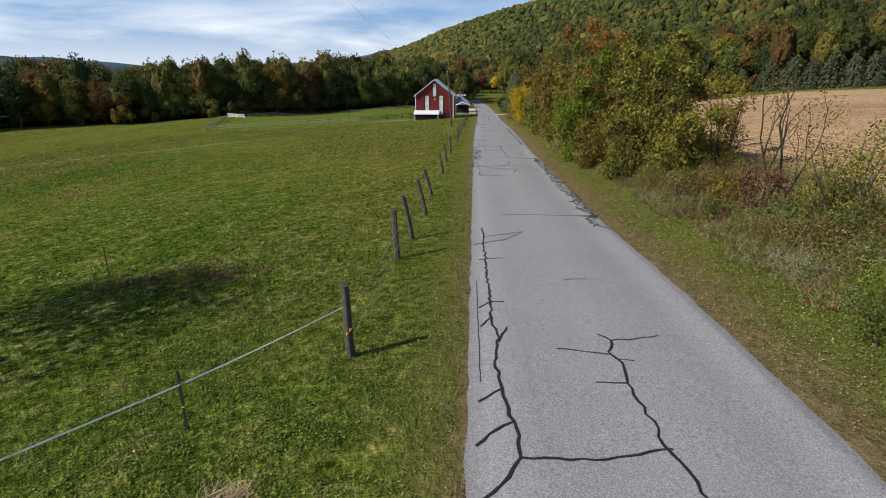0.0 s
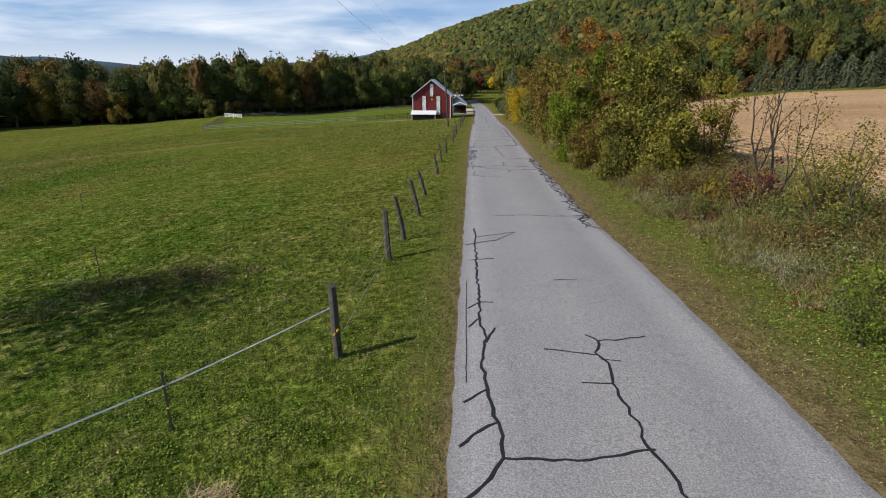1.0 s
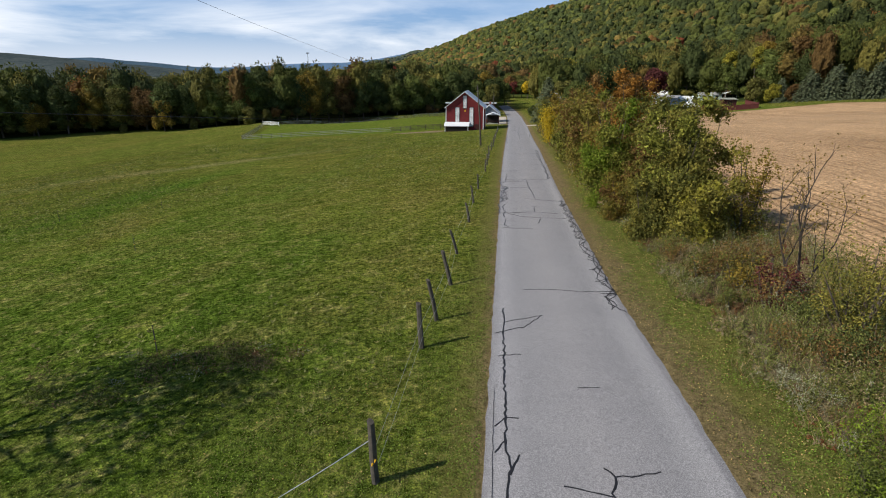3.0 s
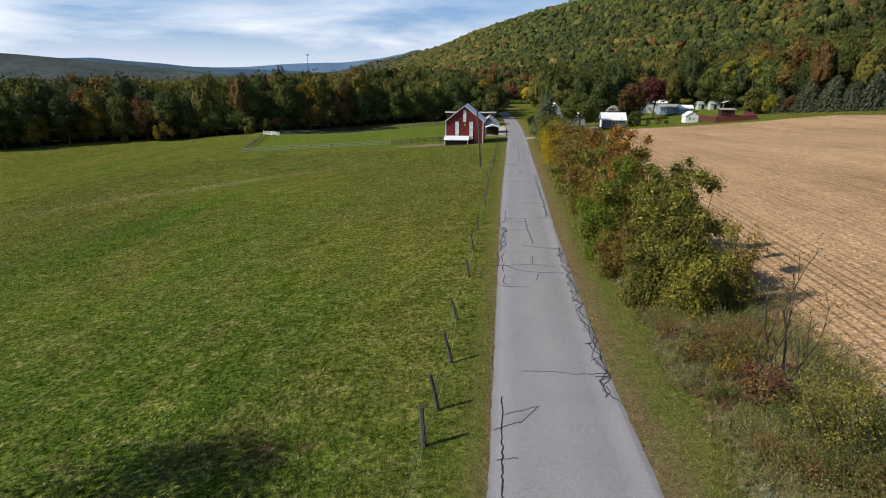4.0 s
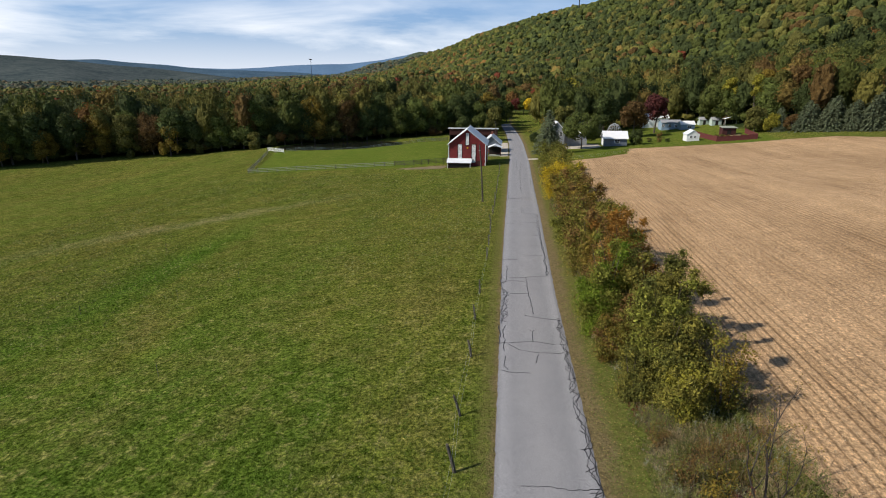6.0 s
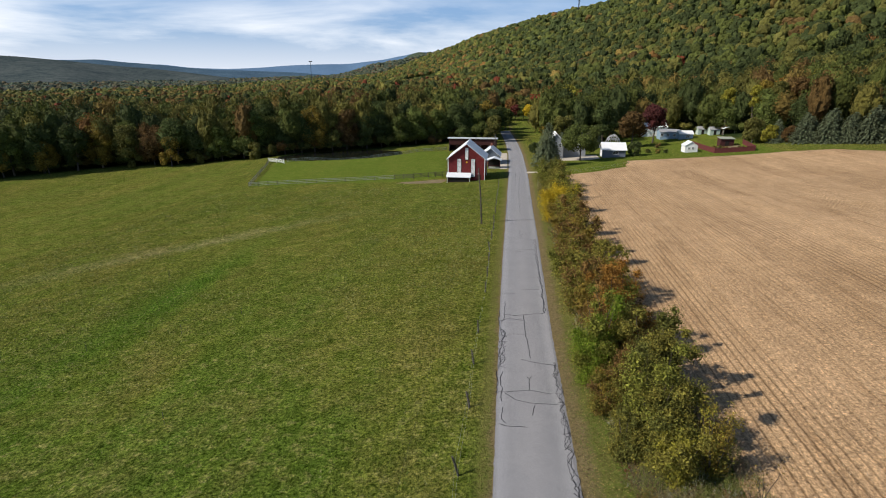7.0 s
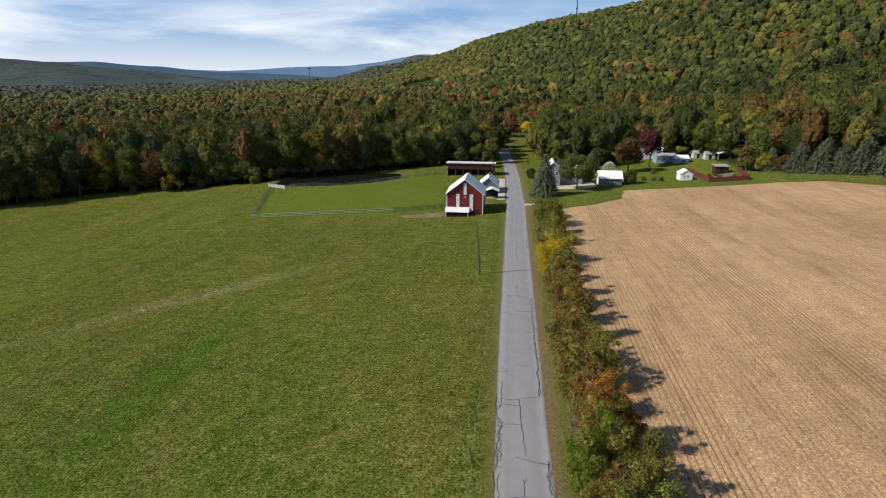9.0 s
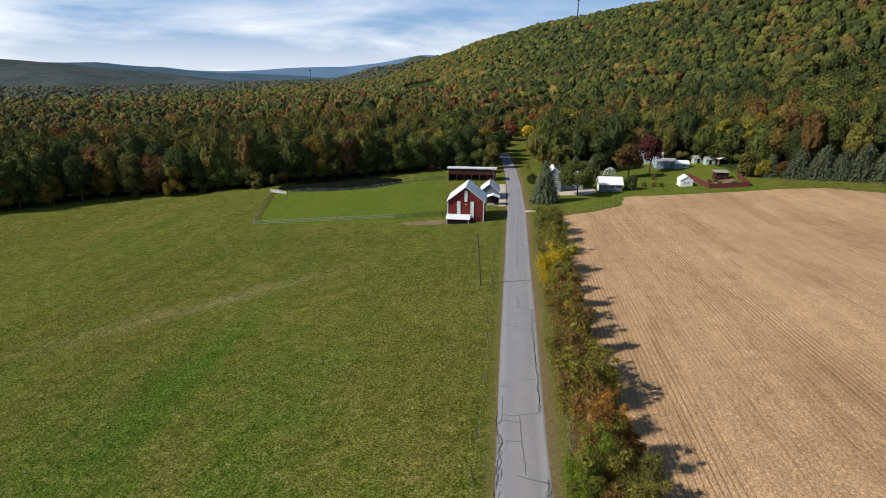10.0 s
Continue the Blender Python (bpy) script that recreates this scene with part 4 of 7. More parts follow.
# ---- trees and shrubs as things ----
def limb_path(p, d, length, bend, n=5):
    pts, q, d = [Vector(p)], Vector(p), Vector(d).normalized()
    for _ in range(n):
        d = (d + Vector((random.uniform(-1, 1), random.uniform(-1, 1), random.uniform(-0.5, 0.9))) * bend).normalized()
        q = q + d * (length / n)
        pts.append(q.copy())
    return pts


def trunk_bm(h, r, limbs, reach, start=0.3):
    bm = bmesh.new()
    main = limb_path((0, 0, -0.3), (0, 0, 1), h * 0.8, 0.07, 6)
    add_tube(bm, main, [r * (1.25 - 1.05 * k / 6) for k in range(7)], 7)
    for k in range(limbs):
        s = start + (1 - start) * (k + 0.5) / limbs
        p = main[min(5, int(s * 6))]
        a = k * 2.4 + random.uniform(-0.4, 0.4)
        d = (math.cos(a), math.sin(a), random.uniform(0.35, 0.9))
        add_tube(bm, limb_path(p, d, reach * random.uniform(0.6, 1.0), 0.16, 4), [r * 0.45, r * 0.36, r * 0.27, r * 0.17, r * 0.06], 5)
    return bm


def broad_tree(name, colour, h, rx, n_lump, n_card, leaf, label, at, group="", low=0.2, category="tree", limbs=7, core=0.62):
    """A tree with a trunk, limbs and an uneven leafy crown."""
    t = thing(name, label, category, group, at)
    part("trunk", trunk_bm(h, 0.014 * h + 0.05, limbs, rx * 0.9), M_BARK, t, "grey-brown bark")
    rz = h * (1 - low) / 2
    v, f1, f2 = crown_arrays(n_lump, n_card, rx, rz, h - rz, leaf, core, 0.68)
    part("crown", mesh_np("crown", v, [(f1, 0), (f2, 0)], [LEAF[colour]]), None, t)
    return t


def spruce(name, colour, h, r, label, at, group=""):
    """A conifer: tapered trunk and drooping whorls of needled branches."""
    t = thing(name, label, "tree", group, at)
    part("trunk", tube_bm([(0, 0, -0.3), (0, 0, h * 0.5), (0, 0, h * 0.97)], [0.17, 0.10, 0.02], 6), M_BARK, t)
    c, nn, sz = [], [], []
    for k in range(int(h * 2.2)):
        z = h * (0.06 + 0.92 * k / int(h * 2.2))
        rr = r * (1 - z / h) ** 0.7 + 0.12
        n_b = max(6, int(rr * 9))
        for j in range(n_b):
            a = 6.283 * (j + random.random()) / n_b
            ln = rr * random.uniform(0.72, 1.12)
            for s in np.linspace(0.25, 1.0, max(3, int(ln * 3.2))):
                c.append((math.cos(a) * ln * s, math.sin(a) * ln * s, z - 0.22 * ln * s * s + random.uniform(-0.1, 0.1)))
                nn.append((math.cos(a) * 0.5 + random.uniform(-0.5, 0.5), math.sin(a) * 0.5 + random.uniform(-0.5, 0.5), 0.9))
                sz.append(0.34 * random.uniform(0.7, 1.3))
    v, f = leaf_cards(np.array(c), unit(np.array(nn)), np.array(sz), 0.55)
    part("crown", mesh_np("crown", v, [(f, 0)], [LEAF[colour]]), None, t)
    return t


def shrub(name, colours, h, rx, n_card, leaf, label, at, stems=6, group="", category="shrub", low=0.05, n_lump=16, core=0.0, blend=0.25, heart=False):
    """A many-stemmed shrub: leaf masses up each of its leaders, every mass mostly in one colour."""
    t = thing(name, label, category, group, at)
    cs, rs, cols = [], [], []
    nc = len(colours)
    per = max(3, n_lump // stems)
    for k in range(stems):
        a = 6.283 * k / stems + random.uniform(-0.5, 0.5)
        out = random.uniform(0.25, 0.9) * rx * (0.6 if core else 1.0)
        tall = h * (1.0 if k < 3 else random.uniform(0.55, 0.97))
        pts = limb_path((0.12 * math.cos(a), 0.12 * math.sin(a), -0.2), (out * math.cos(a), out * math.sin(a), tall * 0.85), tall * 0.92, 0.10, 5)
        part("stem", tube_bm(pts, [0.05, 0.045, 0.04, 0.03, 0.02, 0.008], 5), M_BARK, t)
        tint = random.randrange(nc)
        for j in range(per):
            s = low + (1 - low) * (j + random.random()) / per
            q = pts[min(5, int(s * 5.99))]
            girth = rx * ((0.30 + 0.28 * math.sin(3.1416 * min(1.0, 0.25 + 0.72 * s))) if core else (0.25 + 0.25 * math.sin(3.1416 * min(1.0, 0.12 + 0.88 * s)))) * random.uniform(0.75, 1.2)
            b = random.uniform(0, 6.283)
            cs.append((q.x + math.cos(b) * girth * 0.7, q.y + math.sin(b) * girth * 0.7, max(girth * 0.35, min(tall - girth * 0.7, s * tall))))
            rs.append(girth * random.uniform(0.6, 0.95))
            cols.append(tint if random.random() < 0.6 else random.randrange(nc))
    c, r, cols = np.array(cs), np.array(rs), np.array(cols)
    nl = len(c)
    k = RNG.choice(nl, n_card, p=r ** 2 / (r ** 2).sum())
    d = unit(RNG.normal(size=(n_card, 3)) * np.array([1, 1, 0.9]) + np.array([0, 0, 0.15]))
    p = c[k] + d * (r[k] * (0.35 + 0.62 * RNG.uniform(0, 1, n_card) ** 0.6 + np.abs(RNG.normal(size=n_card)) * 0.22))[:, None]
    p[:, 2] = np.maximum(p[:, 2], 0.05)
    v2, f2 = leaf_cards(p, unit(d + RNG.normal(size=(n_card, 3)) * 0.7 + np.array([0, 0, 0.2])), leaf * RNG.uniform(0.6, 1.35, n_card))
    m2 = np.where(RNG.uniform(size=n_card) > blend, cols[k], RNG.integers(0, nc, n_card))
    tone = {"olive": "h_olive", "green": "h_green", "dark": "h_dark", "rust": "h_brown"} if h > 2.5 else {"rust": "h_brown"}
    mats = [LEAF[tone.get(q, q)] for q in colours]
    polys = [(f2, m2)]
    if core:
        # larger leaves fill the dark inside of each mass
        n_in = int(n_card * (0.3 if heart else 0.42))
        k = RNG.choice(nl, n_in, p=r ** 2 / (r ** 2).sum())
        d = unit(RNG.normal(size=(n_in, 3)))
        v1, f1 = leaf_cards(c[k] + d * (r[k] * RNG.uniform(0.1, core, n_in))[:, None], unit(RNG.normal(size=(n_in, 3))), leaf * 2.4)
        polys.append((f1 + len(v2), cols[k]))
        v2 = np.concatenate([v2, v1])
    if heart:
        w, f0, _ = bough_crown(2, 12, 0, 0.1, -2.0)
        polys.append((f0 + len(v2), int(np.bincount(cols).argmax())))
        v2 = np.concatenate([v2, w * np.array([rx * 0.48, rx * 0.48, h * 0.34]) + np.array([*c[:, :2].mean(0), h * 0.47])])
    part("crown", mesh_np("crown", v2, polys, mats), None, t)
    return t


def put(x, y, turn=0.0, s=1.0, sink=0.0, sz=None):
    return Matrix.Translation((x, y, gz(x, y) - sink)) @ Matrix.Rotation(turn, 4, "Z") @ Matrix.Diagonal((s, s, sz or s, 1))


# edge of the woods beyond the meadow
PROTO = {}
for key, lab in (("green", "broad green oak at the edge of the woods"), ("dark", "tall dark green tree at the edge of the woods"), ("olive", "olive-green tree turning at the edge of the woods"), ("gold", "golden-brown autumn tree at the edge of the woods"), ("rust", "rust-brown autumn tree at the edge of the woods")):
    PROTO[key] = broad_tree("tree", key, 17.0, 5.6, 30, 5200, 0.29, lab, put(-300 + 9 * len(PROTO), 150), "edge of the woods", -0.08)
edge_pts = [(-186, 156), (-178, 161), (-171, 166), (-164, 171), (-157, 178), (-150, 183), (-142, 187), (-135, 191), (-128, 195), (-121, 197), (-113, 200), (-106, 202), (-99, 205), (-92, 209), (-86, 213), (-80, 216), (-74, 219), (-68, 221), (-61, 224), (-55, 228), (-48, 232), (-41, 236), (-34, 241), (-27, 247), (-20, 254), (-14, 262), (-13, 272), (-15, 283), (66, 256), (72, 249), (78, 240), (83, 230), (90, 214), (97, 205)]
names = ["green", "dark", "olive", "dark", "green", "gold", "dark", "green", "dark", "rust"]
for k, (x, y) in enumerate(edge_pts):
    copy_thing(PROTO[names[k * 7 % 10]], put(x + random.uniform(-1.5, 1.5), y + random.uniform(-1.5, 1.5), random.uniform(0, 6.28), random.uniform(0.85, 1.2), 0.2))
for key, x, y, k in (("green", -90, 216, 1.32), ("dark", -100, 213, 1.28), ("green", -112, 209, 1.3), ("olive", -72, 226, 1.15), ("dark", -58, 236, 1.2)):
    copy_thing(PROTO[key], put(x, y, k * 9, k, 0.2))
for key, (x, y, s) in zip(("dark", "green", "olive", "gold", "rust"), ((-194, 151, 1.1), (-145, 192, 1.05), (-95, 211, 1.0), (-161, 170, 0.72), (-64, 227, 0.9))):
    PROTO[key].matrix_basis = put(x, y, 1.0, s)
for x, y, c, h, r, lab in ((-127, 189, "gold", 12.5, 4.2, "golden tree standing before the dark woods"), (-172, 163, "gold", 11.0, 3.2, "golden-orange tree before the dark woods"),
                           (-98, 198, "olive", 7.0, 3.0, "grey-green willow bush beside the pasture gate"), (-92, 200, "olive", 5.0, 2.2, "olive bush beside the pasture gate"),
                           (-118, 194, "olive", 4.0, 1.8, "small olive bush at the field's edge"), (-140, 185, "olive", 3.0, 1.7, "low grey-green bush at the field's edge")):
    broad_tree("bush" if h < 8 else "tree", c, h, r, 14, 1800, 0.30, lab, put(x, y), "edge of the woods", -0.18, "bush" if h < 8 else "tree", 5)

# trees round the houses and along the far lane
spruce("spruce", "spruce", 13.6, 5.0, "dark blue-green spruce beside the white house", put(10.4, 170.5))
broad_tree("maple", "green", 12.0, 6.4, 26, 6500, 0.30, "round green maple on the lawn before the gravel yard", put(21.6, 181.0), low=0.14)
for x, y, c, h, r, lab in ((44, 214, "rust", 15, 5.6, "rust-coloured tree behind the garage"), (54, 224, "maroon", 18, 5.0, "dark red maple behind the lawn"), (36, 232, "dark", 18, 6, "tall dark tree behind the garage"),
                           (20, 225, "olive", 13, 4.8, "olive autumn tree behind the white house"), (15, 238, "gold", 14, 4.5, "golden-brown tree behind the white house"), (27, 300, "lime", 26, 8, "tall yellow-green tree above the woods"),
                           (8.5, 332, "yellow", 11, 3.6, "yellow tree beside the far lane"), (0.5, 336, "red", 10, 4, "red maple beside the far lane"), (5, 335, "green", 11, 3.6, "slim green tree on the far lawn"), (104, 236, "orange", 21, 4.6, "orange-red tree in the woods' edge"), (117, 232, "lime", 24, 7, "broad yellow-green tree in the woods' edge"),
                           (-8.5, 244, "olive", 13, 3.6, "brownish-green tree beside the shaded lane"), (-9.5, 256, "dark", 15, 5.0, "dark tree beside the shaded lane"), (-17, 250, "green", 14, 5.0, "green tree behind the long shed"), (-9, 268, "green", 15, 5.0, "dark green tree beside the shaded lane"), (-10, 282, "olive", 15, 5.0, "olive tree beside the shaded lane"), (-4.5, 300, "green", 13, 4.0, "green tree over the far lane"), (-22, 238, "dark", 8, 4.5, "dark green tree behind the long shed"), (-14, 240, "green", 9, 4.5, "green tree behind the long shed"), (-10, 232, "olive", 8, 3.0, "brownish tree beside the lane"), (-34, 236, "rust", 4, 4, "low russet bush beside the long shed"),
                           (7.5, 205, "dark", 4.5, 1.9, "small dark evergreen beside the lane"), (40.5, 190, "dark", 5, 2.6, "dark green bush beside the garage"), (86, 199.5, "lime", 7.5, 2.6, "small yellow tree before the spruces"), (82, 203, "olive", 9.5, 3.8, "grey-green tree before the spruces"), (91, 197, "rust", 6, 2.4, "small rust tree between the spruces")):
    broad_tree("tree" if h > 6 else "bush", c, h, r, 18, 2600, 0.036 * h if h < 12 else 0.40, lab, put(x, y, random.uniform(0, 6)), low=0.04 if h > 9.8 else -0.18, category="tree" if h > 6 else "bush")
SPR = spruce("spruce", "spruce", 10.0, 4.6, "blue-green spruce at the corn field's edge", put(94, 193.5), "row of spruces")
for k, (x, y, s) in enumerate(((99, 190, 1.05), (104, 188, 0.9), (109, 186, 1.1), (114, 183.5, 1.0), (119, 182, 1.05), (125, 179, 0.9), (131, 176, 1.0), (112, 177, 0.35), (116, 175, 0.4), (121, 172, 0.38), (127, 168, 0.42), (96.5, 195, 0.85), (101.5, 192.5, 1.1), (106.5, 190.5, 0.95), (111.5, 188, 1.15), (116.5, 185.5, 0.9), (122, 183, 1.1), (88.5, 200, 0.8), (24, 214, 0.95), (31, 218, 0.85), (18, 212, 0.7))):
    copy_thing(SPR, put(x, y, k * 1.3, s))

# slender trees with bare trunks before the woods
for x, y, c, h in ((86, 216, "lime", 19), (89.5, 218, "gold", 21), (93, 214, "olive", 20), (81, 228, "lime", 18), (98, 210, "rust", 21), (76, 242, "olive", 19), (103, 208, "gold", 17)):
    broad_tree("tree", c, h, 3.4, 12, 2000, 0.32, "slender tree with a bare pale trunk before the woods", put(x, y, random.uniform(0, 6)), "edge of the woods", 0.42, limbs=5)

# the tree beside the meadow whose shade lies on the grass
broad_tree("tree", "green", 13.5, 5.4, 16, 4000, 0.12, "thin-leaved tree standing beside the meadow", put(-21.4, 8.6), low=0.36, limbs=18, core=0.01)

# hedgerow along the lane
HEDGE = [
    (8.8, 28.4, 7.3, 2.0, ("olive", "dark", "green", "dark"), 9500, 0.085, "dark olive-green wild shrub with yellowing tips in the hedgerow"),
    (9.6, 32.4, 6.6, 1.7, ("dark", "olive"), 7000, 0.085, "dark green wild shrub in the hedgerow"),
    (10.0, 35.6, 7.0, 1.8, ("dark", "olive", "dark"), 7000, 0.088, "tall dark green shrub in the hedgerow"),
    (7.8, 34.4, 4.4, 1.2, ("rust", "rust", "olive"), 4200, 0.075, "brown shrub in the hedgerow"),
    (6.5, 37.2, 7.6, 1.55, ("bright", "bright", "green"), 8000, 0.085, "fresh green shrub in the hedgerow"),
    (7.3, 28.4, 3.2, 1.2, ("dark", "dark", "olive"), 5000, 0.075, "low dark green shrub before the hedgerow"),
    (8.4, 40.2, 8.8, 1.75, ("orange", "orange", "orange", "rust"), 9000, 0.09, "orange-brown autumn tree in the hedgerow"),
    (8.2, 38.4, 4.8, 1.2, ("gold", "olive", "lime"), 4200, 0.085, "golden-olive shrub in the hedgerow"),
    (10.5, 41.0, 5.4, 1.4, ("rust", "orange", "rust"), 4800, 0.085, "red-brown shrub beside the corn field"),
    (11.3, 26.6, 4.8, 1.1, ("gold", "lime", "olive"), 1900, 0.095, "thin yellowing shrub leaning over the field's edge"),
    (9.3, 26.2, 3.4, 1.2, ("olive", "lime", "green"), 4200, 0.07, "olive-yellow shrub before the hedgerow"),
    (9.6, 22.6, 1.6, 0.9, ("rust", "olive", "rust"), 1500, 0.05, "rust-red low shrub before the hedgerow"),
    (6.7, 33.2, 2.8, 1.2, ("gold", "rust", "olive"), 3600, 0.07, "golden-brown low shrub in the hedgerow"),
    (7.6, 46.0, 6.8, 1.6, ("olive", "gold", "rust"), 5200, 0.09, "olive shrub in the hedgerow"),
    (6.5, 50.4, 7.8, 1.7, ("olive", "rust", "olive"), 5200, 0.10, "brownish olive shrub in the hedgerow"),
    (8.8, 52.0, 6.4, 1.5, ("olive", "lime"), 4200, 0.10, "olive shrub with yellow tips in the hedgerow"),
    (6.9, 56.8, 7.8, 1.8, ("gold", "rust", "olive"), 4800, 0.11, "olive-brown shrub in the hedgerow"),
    (5.9, 61.0, 4.2, 1.2, ("dark", "green"), 3200, 0.11, "low dark green shrub beside the verge"),
    (7.8, 62.6, 7.0, 1.6, ("rust", "olive"), 4200, 0.11, "brownish shrub in the hedgerow"),
    (7.7, 67.6, 7.4, 1.8, ("olive", "gold", "rust"), 4200, 0.12, "tall olive shrub in the hedgerow"),
    (7.6, 73.6, 6.4, 1.8, ("rust", "olive", "gold"), 4000, 0.12, "brown-leaved shrub in the hedgerow"),
    (7.9, 79.6, 6.6, 1.7, ("gold", "olive", "rust"), 3800, 0.13, "olive-brown shrub in the hedgerow"),
    (7.6, 85.6, 5.6, 1.8, ("lime", "olive", "green"), 3800, 0.13, "yellow-green shrub in the hedgerow"),
    (7.5, 92.0, 5.8, 2.6, ("yellow", "yellow", "yellow", "yellow"), 6000, 0.12, "bright yellow shrub in the hedgerow"),
    (8.2, 98.5, 6.2, 2.8, ("lime", "yellow", "olive"), 4200, 0.12, "golden shrub in the hedgerow"),
    (7.4, 104.0, 4.2, 2.1, ("rust", "olive"), 3000, 0.13, "russet low shrub in the hedgerow"),
    (8.0, 111.0, 6.6, 2.4, ("green", "olive"), 3200, 0.14, "green shrub in the hedgerow"),
    (8.6, 120.0, 7.2, 2.6, ("green", "dark", "olive"), 3400, 0.15, "spreading green shrub in the hedgerow"),
    (8.8, 129.0, 7.4, 2.8, ("green", "olive"), 3200, 0.15, "green shrub at the hedgerow's end"),
    (8.8, 138.0, 4.8, 2.6, ("dark", "green"), 3000, 0.15, "dark green shrub at the hedgerow's end"),
]
for k, (x, y, h, r, cols, n, lf, lab) in enumerate(HEDGE):
    shrub("hedge_shrub", cols, h, r * (1.12 if y < 43 else 1.42), int(n * 2.0), lf * (0.64 if y < 45 else 0.78), lab, put(x + (0.75 if y > 45 else 0.0), y, k * 1.7), 7 if y < 60 else 5, "hedgerow along the lane", low=0.02, n_lump=49 if y < 60 else 30, core=0.0 if n < 2000 else 0.72, blend=0.3 if y < 45 else 0.6, heart=y > 45)
shrub("sumac", ("maroon", "rust", "maroon"), 2.3, 0.8, 1900, 0.045, "dark red sumac in the roadside brush", put(9.1, 18.0), 7, n_lump=28, blend=0.5)
shrub("willow_shrub", ("olive", "dark"), 3.3, 1.15, 6500, 0.036, "loose grey-green shrub in the roadside brush", put(10.2, 15.6), 9, n_lump=72)
shrub("bramble", ("dark", "rust"), 1.5, 1.3, 4200, 0.032, "dark brown-green bramble below the grey-green shrub", put(10.0, 14.0), 9, n_lump=20)
shrub("bramble", ("green", "olive"), 1.0, 1.2, 4200, 0.028, "olive bramble in the roadside brush", put(8.9, 12.4), 8, n_lump=18)
shrub("bramble", ("green", "bright", "green"), 0.8, 0.7, 2600, 0.026, "bright green bramble beside the verge", put(7.4, 9.4), 5, n_lump=10)
shrub("bramble", ("green", "olive", "bright"), 0.9, 0.8, 2600, 0.026, "fresh green bramble beside the verge", put(8.0, 10.6), 5, n_lump=10)
shrub("bramble", ("olive", "gold"), 1.3, 0.9, 1500, 0.045, "yellowish bramble in the roadside brush", put(9.0, 20.6), 5, n_lump=10)
shrub("bramble", ("rust", "olive"), 1.3, 1.0, 1500, 0.045, "rust-brown bramble in the roadside brush", put(8.0, 21.2), 5, n_lump=10)


for k, (x, y, h, r, cols, lab) in enumerate((
        (10.9, 12.2, 1.3, 0.9, ("dark", "rust"), "dark brown-green bramble in the roadside brush"), (9.8, 17.0, 1.0, 0.9, ("dark", "green"), "dark green bramble in the roadside brush"), (8.5, 15.2, 0.8, 0.7, ("rust", "olive"), "brownish bramble in the roadside brush"),
        (8.1, 18.6, 0.8, 0.7, ("olive", "green"), "olive bramble in the roadside brush"), (10.6, 17.2, 1.2, 0.8, ("rust", "dark"), "dark brown bramble in the roadside brush"), (8.6, 23.2, 1.2, 0.8, ("olive", "dark"), "dark olive bramble before the hedgerow"),
        (7.6, 24.2, 1.0, 0.7, ("rust", "olive"), "brown bramble before the hedgerow"), (10.4, 10.2, 1.0, 0.9, ("dark", "green", "rust"), "dark mixed bramble in the roadside brush"), (9.0, 9.2, 0.8, 0.8, ("green", "dark"), "green bramble in the roadside brush"), (9.2, 14.2, 0.9, 0.8, ("rust", "dark"), "dark brown bramble in the roadside brush"),
        (8.0, 7.6, 0.7, 0.7, ("green", "olive"), "olive-green bramble beside the verge"), (10.0, 21.4, 1.2, 0.8, ("olive", "rust"), "olive bramble in the roadside brush"))):
    shrub("bramble", cols, h, r, 1700, 0.034, lab, put(x, y, k * 1.1), 6, n_lump=18, blend=0.5)


# bare sapling with a few yellow leaves
def bare_tree(at):
    t = thing("bare_sapling", "nearly bare grey sapling with a few yellow leaves", "tree", at=at)
    tips = []

    def grow(p, d, ln, r, depth):
        pts = limb_path(p, d, ln, 0.17, 4)
        part("branch" if depth else "stem", tube_bm(pts, [r, r * 0.9, r * 0.75, r * 0.6, r * 0.45], 5), M_TWIG, t)
        if depth == 3:
            tips.append(pts[-1])
            return
        for k in range(3 if depth < 2 else 2):
            a = random.uniform(0, 6.28)
            q = pts[2 + k % 3]
            grow(q, (pts[-1] - pts[0]).normalized() + Vector((math.cos(a), math.sin(a), 0.25)) * 0.55, ln * 0.56, r * 0.5, depth + 1)

    for k in range(3):
        a = 2.1 * k + 0.4
        grow((0.06 * math.cos(a), 0.06 * math.sin(a), -0.2), (0.42 * math.cos(a), 0.42 * math.sin(a), 1), 2.9 - 0.3 * k, 0.066 - 0.010 * k, 0)
    c = np.array([tuple(p) for p in tips])
    c = np.repeat(c, 7, 0) + RNG.normal(size=(len(c) * 7, 3)) * 0.18
    v, f = leaf_cards(c, unit(RNG.normal(size=c.shape)), 0.045)
    part("leaves", mesh_np("leaves", v, [(f, 0)], [LEAF["gold"]]), None, t, "few yellow leaves")


bare_tree(put(10.4, 19.3, 0.7, 1.05))


